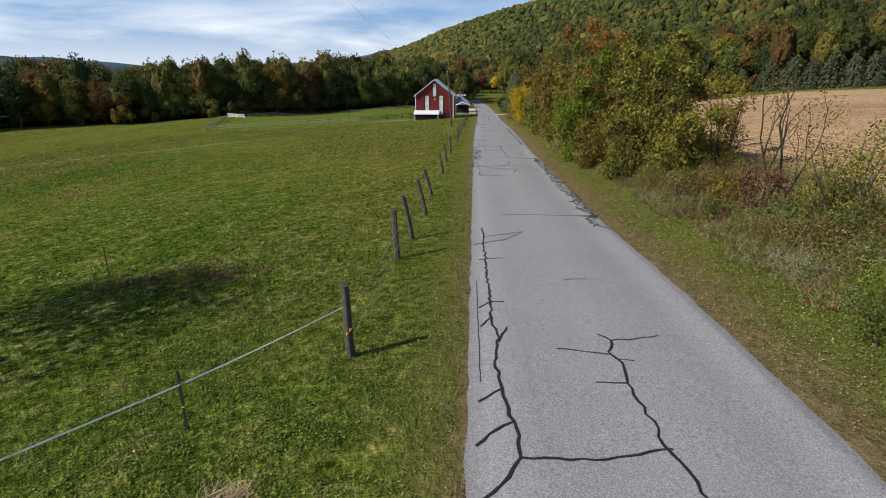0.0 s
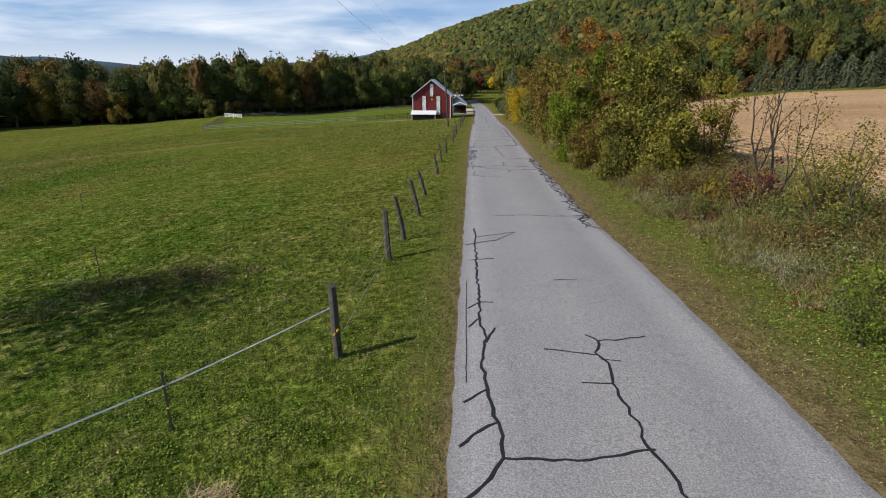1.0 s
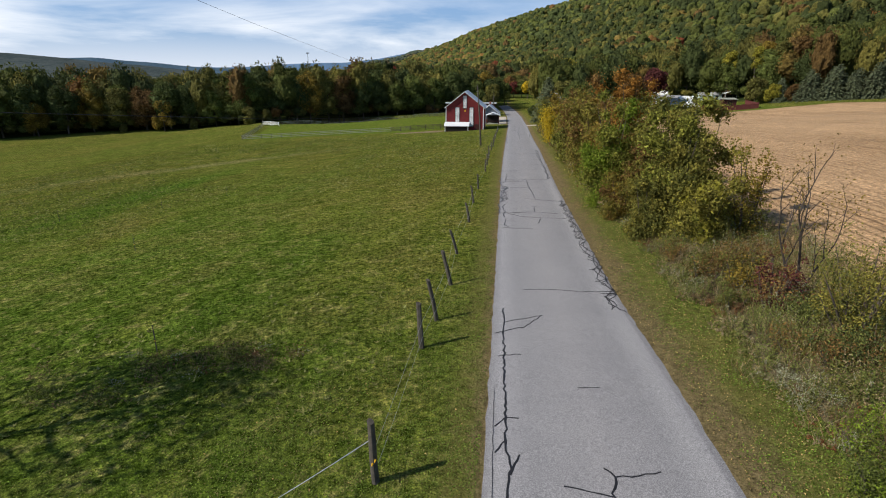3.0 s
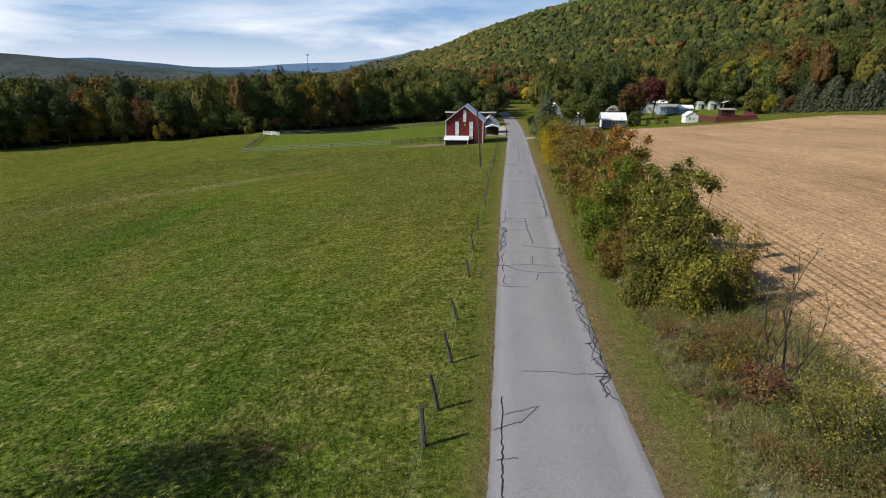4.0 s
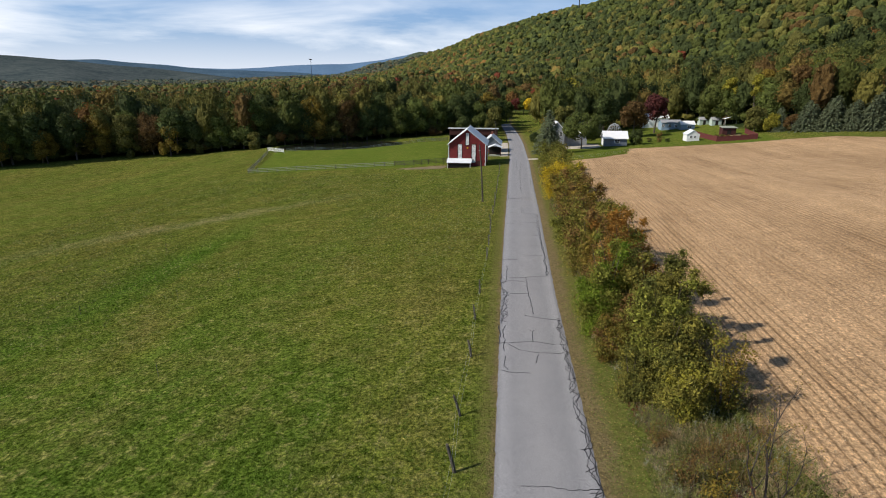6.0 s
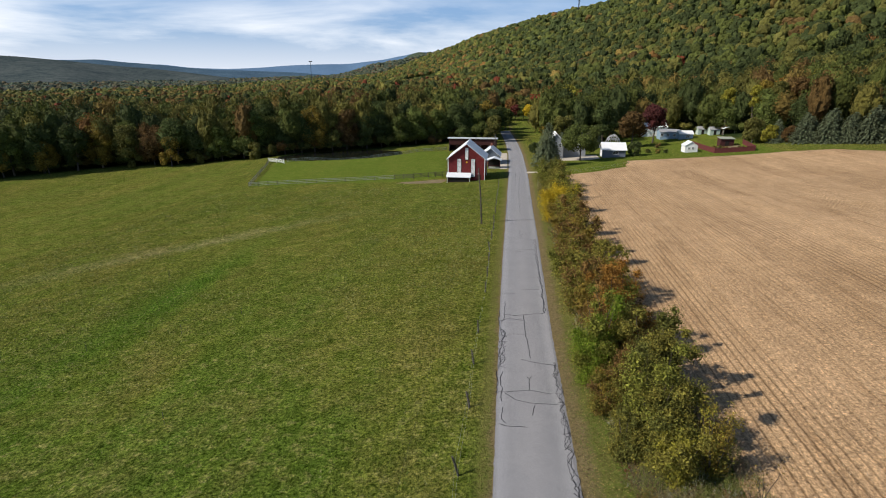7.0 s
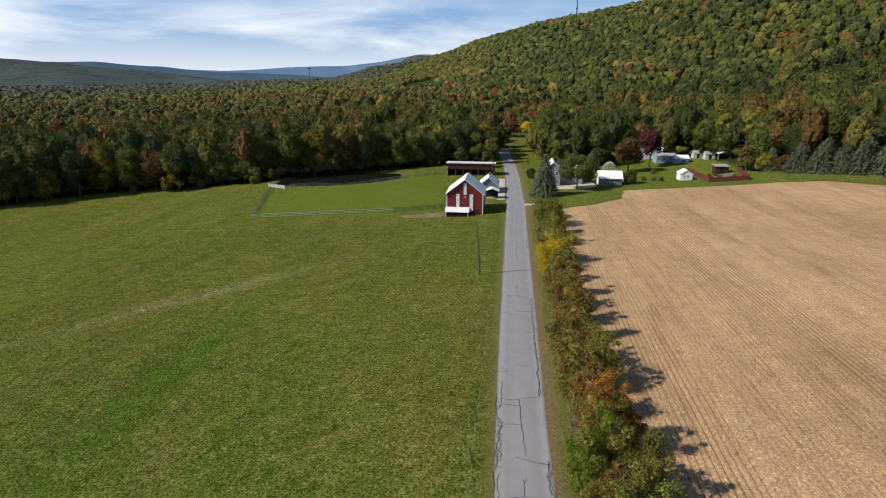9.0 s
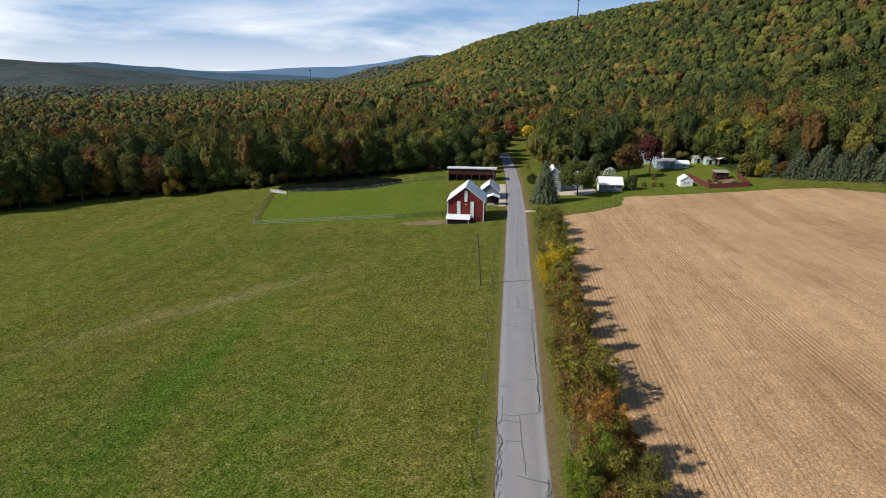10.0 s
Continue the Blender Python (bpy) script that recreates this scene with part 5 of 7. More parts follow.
# ---- brush, grass and litter ----
def blades(n, xs, ys, h, w, lean, mats, shares, clump=0.0, keep=None):
    x, y = RNG.uniform(*xs, n), RNG.uniform(*ys, n)
    if keep is not None:
        ok = keep(x, y)
        x, y = x[ok], y[ok]
    n = len(x)
    if clump:
        f = np.array([noise.noise((float(a) * clump, float(b) * clump, 0.0)) for a, b in zip(x, y)])
        ok = f > RNG.uniform(-0.5, 0.35, n)
        x, y, f = x[ok], y[ok], f[ok]
        n = len(x)
    hh = h * RNG.uniform(0.5, 1.3, n)
    a, b = RNG.uniform(0, 6.283, n), RNG.uniform(0, 6.283, n)
    p = np.stack([x, y, ground_z(x, y)], 1)
    sx = np.stack([np.cos(a), np.sin(a), 0 * a], 1) * (w * RNG.uniform(0.6, 1.4, n))[:, None]
    tip = p + np.stack([np.cos(b) * lean * hh, np.sin(b) * lean * hh, hh], 1)
    v = np.stack([p - sx, p + sx, tip], 1).reshape(-1, 3)
    return v, np.arange(3 * n).reshape(n, 3), RNG.choice(len(mats), n, p=shares)


def stuff(name, arrays, mats, label, category):
    base, vs, fs = 0, [], []
    for v, f, m in arrays:
        vs.append(v)
        fs.append((f + base, m))
        base += len(v)
    return solid(name, mesh_np(name, np.concatenate(vs), fs, mats), None, label, category, kind="stuff")


def off_road(x, y):
    d = x - edge_l(y)
    return (d < -0.05) | (d > road_w(y) + 0.1)


def weed_clumps(n, xs, ys, h, r, per, leaf, shares, keep=None):
    """Leafy weeds: small clumps of many leaves, each clump in one colour."""
    x, y = RNG.uniform(*xs, n), RNG.uniform(*ys, n)
    if keep is not None:
        ok = keep(x, y)
        x, y = x[ok], y[ok]
    n = len(x)
    hh = h * RNG.uniform(0.5, 1.4, n)
    k = np.repeat(np.arange(n), per)
    q = RNG.normal(size=(len(k), 2)) * r * 0.55
    zz = RNG.uniform(0.05, 1.0, len(k)) ** 0.8
    c = np.stack([x[k] + q[:, 0] * (1.15 - 0.5 * zz), y[k] + q[:, 1] * (1.15 - 0.5 * zz), ground_z(x[k], y[k]) + zz * hh[k]], 1)
    v, f = leaf_cards(c, unit(RNG.normal(size=(len(k), 3)) + np.array([-0.3, -0.2, 0.5])), leaf * RNG.uniform(0.6, 1.4, len(k)), 0.45)
    return v, f, RNG.choice(len(shares), n, p=shares)[k]


def thicket(n, xs, ys, keep, per=34):
    """Tangled weeds: leafy stems whose kind and height change in patches."""
    x, y = RNG.uniform(*xs, n), ys[0] + (ys[1] - ys[0]) * RNG.uniform(0, 1, n) ** 1.15
    ok = keep(x, y)
    x, y = x[ok], y[ok]
    n = len(x)
    f = np.array([[noise.noise((float(a) * 0.5, float(b) * 0.4, q)) for q in (1.0, 9.0, 17.0)] for a, b in zip(x, y)])
    g = np.array([noise.noise((float(a) * 1.4, float(b) * 1.4, 3.0)) for a, b in zip(x, y)])
    kind = np.stack([0.2 + 3.2 * f[:, 0], 0.1 + 3.0 * f[:, 1], 1.0 + 2.2 * f[:, 2], -0.9 + 3.0 * g, -0.9 + 3.0 * (f[:, 1] - f[:, 2])], 1)
    kind = (kind + RNG.gumbel(size=kind.shape) * 0.6).argmax(1)
    inside = np.clip((x - edge_l(y) - road_w(y) - 2.0) / 1.6, 0.12, 1.0)
    hh = inside * np.clip(0.55 + 0.75 * f[:, 2] + 0.6 * g, 0.22, 1.25) * RNG.uniform(0.7, 1.25, n)
    k = np.repeat(np.arange(n), per)
    a = RNG.uniform(0, 6.283, (n, 4))[k, RNG.integers(0, 4, len(k))]
    z = RNG.uniform(0.04, 1.0, len(k)) ** 0.75
    out = (0.04 + 0.24 * z * hh[k]) + RNG.normal(size=len(k)) * 0.035
    c = np.stack([x[k] + np.cos(a) * out, y[k] + np.sin(a) * out, ground_z(x[k], y[k]) + z * hh[k]], 1)
    nn = unit(RNG.normal(size=(len(k), 3)) + np.array([-0.25, -0.2, 0.35]))
    v, q = leaf_cards(c, nn, 0.034 * RNG.uniform(0.5, 1.4, len(k)), 0.40)
    return v, q, kind[k]


W_MATS = [M_WEED_TAN, M_WEED_BROWN, M_WEED_GREEN, M_WEED_GREY, M_WEED_RUST]


def brush_edge(x, y):
    return x > edge_l(y) + road_w(y) + 2.1 + 0.35 * np.sin(y * 0.8) + 0.3 * np.sin(y * 2.1)


stuff("roadside_brush", [
    thicket(6800, (6.6, 13.4), (3, 36), brush_edge),
    blades(26000, (6.6, 13.2), (3, 34), 0.40, 0.007, 0.8, W_MATS, [0.36, 0.22, 0.34, 0.03, 0.05], 0, brush_edge),
    blades(9000, (7.8, 13.0), (4, 40), 0.95, 0.006, 0.35, W_MATS, [0.48, 0.32, 0.12, 0.03, 0.05], 0.35, brush_edge),
    weed_clumps(700, (6.3, 10.5), (34, 140), 0.9, 0.8, 40, 0.10, [0.28, 0.22, 0.36, 0.05, 0.09], brush_edge),
    blades(20000, (6.0, 11.0), (34, 140), 0.8, 0.03, 0.5, W_MATS, [0.36, 0.24, 0.28, 0.06, 0.06], 0.3, brush_edge),
    weed_clumps(14, (7.2, 8.2), (12.0, 13.6), 0.55, 0.3, 90, 0.022, [0.0, 0.0, 0.3, 0.7, 0.0]),
    weed_clumps(16, (6.9, 7.7), (19.5, 22.5), 0.6, 0.35, 90, 0.024, [0.0, 0.0, 0.45, 0.55, 0.0]),
    weed_clumps(8, (7.4, 8.0), (9.6, 10.8), 0.6, 0.25, 80, 0.02, [0.0, 0.0, 0.4, 0.6, 0.0]),
], W_MATS, "tangled dry weeds and goldenrod in tan, brown and green", "brush")
stuff("weedy_patch", [
    weed_clumps(150, (-12.5, -6.2), (13.8, 17.2), 0.16, 0.35, 40, 0.035, [0.05, 0.5, 0.3, 0.05, 0.1], lambda x, y: np.hypot((x + 9.3) / 3.0, (y - 15.4) / 1.1) < 1.0),
    weed_clumps(60, (-17, -11), (12.5, 16), 0.14, 0.35, 40, 0.035, [0.05, 0.25, 0.62, 0.08, 0.0]),
], W_MATS, "low brown weeds in the meadow grass", "weeds")
G_MATS = [M_GRASS_A, M_GRASS_B, M_TUFT]
def fading(x, y):
    return off_road(x, y) & (RNG.uniform(0, 1, len(x)) < np.exp(-((np.abs(x) / 11) ** 2) - (y / 26) ** 2) * 1.3)


stuff("grass_blades", [
    blades(300000, (-24, 8.6), (3.2, 46), 0.06, 0.009, 0.9, G_MATS, [0.76, 0.22, 0.02], 0, lambda x, y: fading(x, y) & (x < edge_l(y) + road_w(y) + 2.4)),
], G_MATS, "short green grass blades with paler tips", "grass")


def tussocks(n):
    """Low uneven mounds of uncut grass, thick in some swathes and rare in others."""
    x, y = RNG.uniform(-85, -2.6, n), 13 + 122 * RNG.uniform(0, 1, n) ** 1.15
    d = np.array([noise.noise((float(a) * 0.028 + float(b) * 0.02, float(b) * 0.034 - float(a) * 0.012, 11.0)) + 0.5 * noise.noise((float(a) * 0.13, float(b) * 0.13, 6.0)) for a, b in zip(x, y)])
    ok = (d > RNG.uniform(-0.35, 0.45, n)) & off_road(x, y) & (x < edge_l(y) - 1.6)
    x, y = x[ok], y[ok]
    n = len(x)
    size = RNG.uniform(0.10, 0.30, n) * (0.7 + 0.007 * y)
    a = np.arange(6) * 1.0472 + RNG.uniform(0, 6.28, n)[:, None]
    rr = size[:, None] * RNG.uniform(0.6, 1.35, (n, 6))
    z = ground_z(x, y)
    rim = np.stack([x[:, None] + np.cos(a) * rr, y[:, None] + np.sin(a) * rr, np.repeat(z[:, None] - 0.03, 6, 1)], -1)
    top = np.stack([x + RNG.normal(size=n) * size * 0.3, y + RNG.normal(size=n) * size * 0.3, z + size * RNG.uniform(0.15, 0.42, n)], 1)
    v = np.concatenate([rim, top[:, None]], 1).reshape(-1, 3)
    k = np.arange(6)
    f = (np.stack([k, (k + 1) % 6, np.full(6, 6)], 1)[None] + 7 * np.arange(n)[:, None, None]).reshape(-1, 3)
    return v, f, 0


def tufts(n):
    """Loose tufts of longer, paler grass, thick in some drifts and rare in others."""
    x, y = RNG.uniform(-80, -2.6, n), 11 + 124 * RNG.uniform(0, 1, n) ** 1.1
    d = np.array([noise.noise((float(a) * 0.030 + float(b) * 0.022, float(b) * 0.036 - float(a) * 0.012, 11.0)) + 0.8 * noise.noise((float(a) * 0.2, float(b) * 0.2, 6.0)) for a, b in zip(x, y)])
    ok = (d > RNG.uniform(-0.25, 0.75, n)) & (x < edge_l(y) - 2.0)
    x, y = x[ok], y[ok]
    n = len(x)
    size = RNG.uniform(0.06, 0.15, n) * (0.8 + 0.010 * y)
    per = 7
    a = RNG.uniform(0, 6.283, (n, per))
    k = RNG.uniform(0.5, 1.2, (n, per)) * size[:, None]
    base = np.stack([x, y, ground_z(x, y)], 1)[:, None]
    side_v = np.stack([-np.sin(a), np.cos(a), 0 * a], -1) * (0.30 * size)[:, None, None]
    tip = base + np.stack([np.cos(a) * k, np.sin(a) * k, k * RNG.uniform(0.3, 0.9, (n, per))], -1)
    v = np.stack([base - side_v, base + side_v, tip], 2).reshape(-1, 3)
    return v, np.arange(len(v)).reshape(-1, 3), np.repeat(RNG.choice(3, n, p=[0.40, 0.42, 0.18]), per)


stuff("grass_tussocks", [tussocks(62000)], [M_GRASS], "low tussocks of uncut meadow grass", "grass")
stuff("grass_tufts", [tufts(46000)], [M_GRASS_A, M_GRASS_B, M_TUFT], "loose tufts of longer pale grass in the meadow", "grass")


def clover(n):
    """Small leaves lying close over the turf beside the lane."""
    x, y = -np.abs(RNG.normal(size=n)) * 5.0 - 0.3, RNG.uniform(3.6, 24, n) ** 1.0
    thick = np.array([noise.noise((float(a) * 0.9, float(b) * 0.9, 4.0)) + 0.6 * noise.noise((float(a) * 0.25, float(b) * 0.25, 1.0)) for a, b in zip(x, y)])
    ok = (RNG.uniform(size=n) < np.exp(-(y / 17) ** 2) * (0.62 + 1.3 * thick)) & off_road(x, y)
    x, y = x[ok], y[ok]
    n = len(x)
    c = np.stack([x, y, ground_z(x, y) + RNG.uniform(0.01, 0.035, n)], 1)
    nn = unit(np.stack([RNG.normal(size=n) * 0.6, RNG.normal(size=n) * 0.6, np.ones(n)], 1))
    v, f = leaf_cards(c, nn, 0.017 * RNG.uniform(0.5, 1.6, n), 0.8)
    return v, f, RNG.choice(2, n, p=[0.84, 0.16])


stuff("dry_grass_tuft", [blades(420, (-3.65, -2.95), (5.3, 5.75), 0.12, 0.006, 1.6, [M_STRAW], [1.0], 0, lambda x, y: np.hypot((x + 3.3) / 0.36, (y - 5.52) / 0.22) < 1)], [M_STRAW], "flattened tuft of dry tan grass in the turf", "grass")
def verge_leaves(n):
    """Short broad-leaved turf on the verge across the lane."""
    y = 3.6 + 42 * RNG.uniform(0, 1, n) ** 1.4
    x = edge_l(y) + road_w(y) + 0.25 + 2.3 * RNG.uniform(0, 1, n) ** 0.7
    thick = np.array([noise.noise((float(a) * 0.9, float(b) * 0.9, 9.0)) for a, b in zip(x, y)])
    ok = RNG.uniform(size=n) < 0.55 + thick
    x, y = x[ok], y[ok]
    n = len(x)
    c = np.stack([x, y, ground_z(x, y) + RNG.uniform(0.015, 0.05, n)], 1)
    nn = unit(np.stack([RNG.normal(size=n) * 0.7, RNG.normal(size=n) * 0.7, np.ones(n)], 1))
    v, f = leaf_cards(c, nn, 0.02 * RNG.uniform(0.5, 1.6, n), 0.7)
    return v, f, RNG.choice(2, n, p=[0.86, 0.14])


stuff("clover", [clover(130000), verge_leaves(52000)], [M_CLOVER, M_CLOVER_DRY], "low clover and broad-leaved turf beside the lane", "clover")


def litter(n, xs, ys, size):
    x, y = RNG.uniform(*xs, n), RNG.uniform(*ys, n)
    x = x + edge_l(y)
    ok = off_road(x, y)
    x, y = x[ok], y[ok]
    c = np.stack([x, y, ground_z(x, y) + 0.05], 1)
    nn = unit(np.stack([RNG.normal(size=len(x)) * 0.5, RNG.normal(size=len(x)) * 0.5, np.ones(len(x))], 1))
    v, f = leaf_cards(c, nn, size * RNG.uniform(0.6, 1.3, len(x)), 0.6)
    return v, f, 0


stuff("fallen_leaves", [litter(6500, (4.9, 7.8), (4, 45), 0.022), litter(160, (-7, -0.1), (3, 14), 0.03)], [M_LITTER], "scattered dry yellow leaves on the grass", "leaves")


def stalks(n):
    """Corn stubble in rows, each stalk bent by the harvester."""
    rot = radians(-1.5)
    u = RNG.uniform(-52, 22, n)
    t = RNG.uniform(0, 150, n)
    u = np.round(u / 0.76) * 0.76 + RNG.normal(size=n) * 0.05
    x, y = u * math.cos(rot) - t * math.sin(rot) + 60, u * math.sin(rot) + t * math.cos(rot) + 3
    ok = (x > field_near(y) + 0.3) & (x < 75) & (y > 8) & (y < 130)
    x, y = x[ok], y[ok]
    n = len(x)
    p = np.stack([x, y, ground_z(x, y) + 0.08], 1)
    a, b = RNG.uniform(0, 6.283, n), RNG.uniform(0, 6.283, n)
    h = RNG.uniform(0.06, 0.17, n)
    sx = np.stack([np.cos(a), np.sin(a), 0 * a], 1) * 0.014
    tip = p + np.stack([np.cos(b) * h * 1.1, np.sin(b) * h * 1.1, h], 1)
    v = np.stack([p - sx, p + sx, tip], 1).reshape(-1, 3)
    return v, np.arange(3 * n).reshape(n, 3), 0


stuff("corn_stubble", [stalks(190000)], [M_STRAW], "cut corn stalks standing in rows", "stubble")

# ---- cracks in the road ----
def crack(pts, width, jag=0.10, step=0.16):
    """A sealed crack: a narrow raised band of tar that wanders between the given places."""
    P = [Vector((x, y, 0)) for x, y in pts]
    line = [P[0]]
    for a, b in zip(P, P[1:]):
        n = max(2, int((b - a).length / step))
        side_v = Vector((-(b - a).y, (b - a).x, 0)).normalized()
        for k in range(1, n + 1):
            w = random.uniform(-jag, jag) if k < n else random.uniform(-jag, jag) * 0.3
            line.append(a.lerp(b, k / n) + side_v * w)
    vl, n = [], len(line)
    for k, p in enumerate(line):
        d = (line[min(k + 1, n - 1)] - line[max(k - 1, 0)]).normalized()
        s = Vector((-d.y, d.x, 0)) * width * random.uniform(0.7, 1.25) * 0.5
        off = np.clip((p.x - float(edge_l(p.y))) / float(road_w(p.y)), 0, 1)
        z = float(road_z(p.y)) + 0.032 + 0.022 * (1 - abs(2 * float(off) - 1)) + 0.006
        vl += [(p.x - s.x, p.y - s.y, z - 0.012), (p.x - s.x * 0.8, p.y - s.y * 0.8, z), (p.x + s.x * 0.8, p.y + s.y * 0.8, z), (p.x + s.x, p.y + s.y, z - 0.012)]
    f = [(4 * k + j, 4 * k + j + 1, 4 * k + j + 5, 4 * k + j + 4) for k in range(n - 1) for j in range(3)]
    return np.array(vl), np.array(f)


CRACKS = [
    (0.060, 0.04, [(0.1, 18.6), (0.2, 14.4), (0.3, 10.3), (0.42, 9.7), (0.32, 8.7), (0.42, 7.8), (0.56, 6.9), (0.62, 6.1), (0.42, 5.7), (0.1, 5.3)]),
    (0.055, 0.02, [(-0.0, 6.3), (0.3, 6.7), (0.55, 6.9)]), (0.055, 0.02, [(0.03, 7.4), (0.4, 7.8)]), (0.05, 0.02, [(0.4, 9.5), (0.6, 10.2)]), (0.045, 0.02, [(0.05, 10.2), (0.3, 10.7)]),
    (0.04, 0.02, [(0.02, 11.2), (0.28, 11.6), (0.6, 11.6)]), (0.04, 0.03, [(0.0, 14.8), (0.2, 14.9), (0.7, 15.0)]), (0.04, 0.03, [(-0.15, 16.4), (0.25, 16.7), (0.8, 17.0)]), (0.035, 0.03, [(0.2, 17.4), (1.5, 18.1), (0.75, 16.9)]),
    (0.055, 0.05, [(2.4, 9.95), (2.6, 9.7), (2.45, 9.2), (2.6, 8.8), (2.52, 8.1), (2.6, 7.4), (2.65, 6.3), (2.85, 5.2)]),
    (0.04, 0.015, [(1.5, 9.3), (2.0, 9.2), (2.45, 9.1)]), (0.045, 0.03, [(2.6, 9.7), (3.1, 9.8), (3.6, 10.0)]), (0.04, 0.01, [(2.5, 8.95), (2.85, 8.9)]), (0.04, 0.015, [(2.0, 8.1), (2.5, 8.1)]),
    (0.012, 0.01, [(-0.06, 13.0), (0.0, 10.5), (0.06, 8.0)]), (0.05, 0.02, [(0.6, 6.1), (1.6, 6.1), (2.7, 6.4)]), (0.035, 0.01, [(2.2, 13.2), (2.8, 13.3)]),
    (0.045, 0.05, [(0.9, 20.7), (2.0, 20.8), (3.2, 20.7), (4.4, 21.0)]), (0.045, 0.05, [(-0.2, 31.2), (0.2, 31.0), (1.6, 31.0)]), (0.05, 0.05, [(0.0, 33.2), (-0.1, 31.8), (0.2, 31.3)]),
    (0.045, 0.05, [(-0.6, 35.0), (0.6, 35.3), (1.9, 35.6), (3.4, 35.3)]), (0.04, 0.05, [(0.1, 35.0), (0.9, 34.2), (1.9, 33.9), (3.8, 34.0)]), (0.05, 0.05, [(2.1, 37.6), (1.9, 37.2), (1.9, 35.6)]), (0.04, 0.03, [(1.9, 37.2), (1.7, 37.5)]), (0.05, 0.05, [(2.2, 33.6), (2.0, 32.4)]),
    (0.045, 0.05, [(-0.3, 49.5), (0.8, 49.3), (1.7, 49.6), (3.7, 50.3)]), (0.05, 0.08, [(-0.6, 47.8), (0.0, 48.4), (0.8, 48.4), (1.7, 48.1)]), (0.055, 0.06, [(1.6, 49.5), (1.7, 48.1), (1.7, 46.0), (1.9, 43.3), (2.1, 40.6)]), (0.045, 0.05, [(0.2, 45.0), (1.0, 45.1), (1.8, 45.1)]), (0.05, 0.05, [(1.3, 40.3), (2.5, 39.9), (4.1, 39.6)]),
    (0.05, 0.08, [(-0.2, 53.0), (-0.2, 50.4), (-0.2, 48.7), (-0.5, 47.5)]), (0.045, 0.06, [(-0.7, 50.4), (-0.7, 47.8), (-0.4, 45.2)]), (0.05, 0.10, [(-0.1, 38.2), (-0.3, 36.9), (-0.1, 35.3), (-0.1, 33.9)]), (0.05, 0.10, [(-0.6, 38.1), (-0.4, 36.2), (-0.5, 35.0)]),
    (0.045, 0.06, [(-0.2, 79.4), (1.6, 79.4), (3.4, 78.8)]), (0.04, 0.05, [(1.1, 73.0), (3.5, 73.2)]), (0.04, 0.05, [(-0.5, 72.5), (0.7, 72.0), (1.9, 71.9)]), (0.04, 0.05, [(2.6, 66.0), (3.7, 65.9)]), (0.04, 0.05, [(1.5, 56.6), (3.5, 57.1)]), (0.045, 0.05, [(-0.8, 55.0), (0.8, 55.3)]), (0.04, 0.05, [(2.3, 61.0), (3.6, 61.2)]),
    (0.05, 0.08, [(1.5, 84.7), (1.6, 79.2)]), (0.04, 0.08, [(1.5, 84.0), (1.9, 82.0), (1.8, 79.2)]), (0.05, 0.15, [(2.0, 149.0), (1.6, 123.2), (1.7, 99.0)]), (0.05, 0.15, [(-0.7, 114.5), (-0.8, 102.6), (-0.6, 91.0)]), (0.05, 0.12, [(3.8, 119.0), (3.7, 108.7)]), (0.05, 0.12, [(0.8, 158.0), (0.9, 132.0)]), (0.04, 0.08, [(-0.6, 92.0), (0.6, 92.3)]), (0.04, 0.08, [(1.0, 118.0), (3.4, 118.2)]), (0.04, 0.08, [(-0.6, 133.0), (1.9, 133.4)]),
]
# tangled crack net along the near side of the lane
for strand in range(4):
    y, pts = 38.4 + 0.4 * strand, []
    while y < 46.2:
        pts.append((-0.22 + 0.02 * (y - 42) + random.uniform(-0.34, 0.30), y))
        y += random.uniform(0.45, 1.1)
    CRACKS.append((0.036, 0.05, pts))
for k in range(9):
    y = random.uniform(39, 46)
    CRACKS.append((0.032, 0.03, [(-0.55, y), (0.1, y + random.uniform(-0.4, 0.4))]))
# looping crack net along the far side of the lane
for strand in range(3):
    y, pts = 18.8 + 0.2 * strand, []
    while y < 40.5:
        mid = 4.38 - 0.018 * (y - 18.8)
        pts.append((mid + random.uniform(-0.34, 0.22), y))
        y += random.uniform(0.35, 1.0)
    CRACKS.append((0.040, 0.05, pts))
for k in range(16):
    y = random.uniform(19.5, 40)
    x0 = 4.36 - 0.018 * (y - 18.8)
    CRACKS.append((0.034, 0.03, [(x0 - random.uniform(0.2, 0.42), y), (x0 + random.uniform(0.0, 0.25), y + random.uniform(-0.3, 0.6))]))
y = 50.4
while y < 79:
    ln = random.uniform(1.4, 2.6)
    x0 = 3.72 + random.uniform(-0.08, 0.08)
    CRACKS.append((0.06, 0.07, [(x0, y), (x0 + random.uniform(-0.3, 0.1), y + ln * 0.5), (3.72, y + ln)]))
    CRACKS.append((0.05, 0.05, [(x0, y), (x0 + random.uniform(0.0, 0.25), y + ln * 0.5), (3.72, y + ln)]))
    y += ln
vs, fs, base = [], [], 0
for wd, jag, pts in CRACKS:
    v, f = crack(pts, wd * (1.0 if pts[0][1] < 22 else 1.35), jag, 0.16 if pts[0][1] < 22 else 0.4)
    vs.append(v)
    fs.append(f + base)
    base += len(v)
solid("crack_sealer", mesh_np("crack_sealer", np.concatenate(vs), [(np.concatenate(fs), 0)], [M_TAR]), None, "black tar sealing the branching cracks of the lane", "road", kind="stuff")


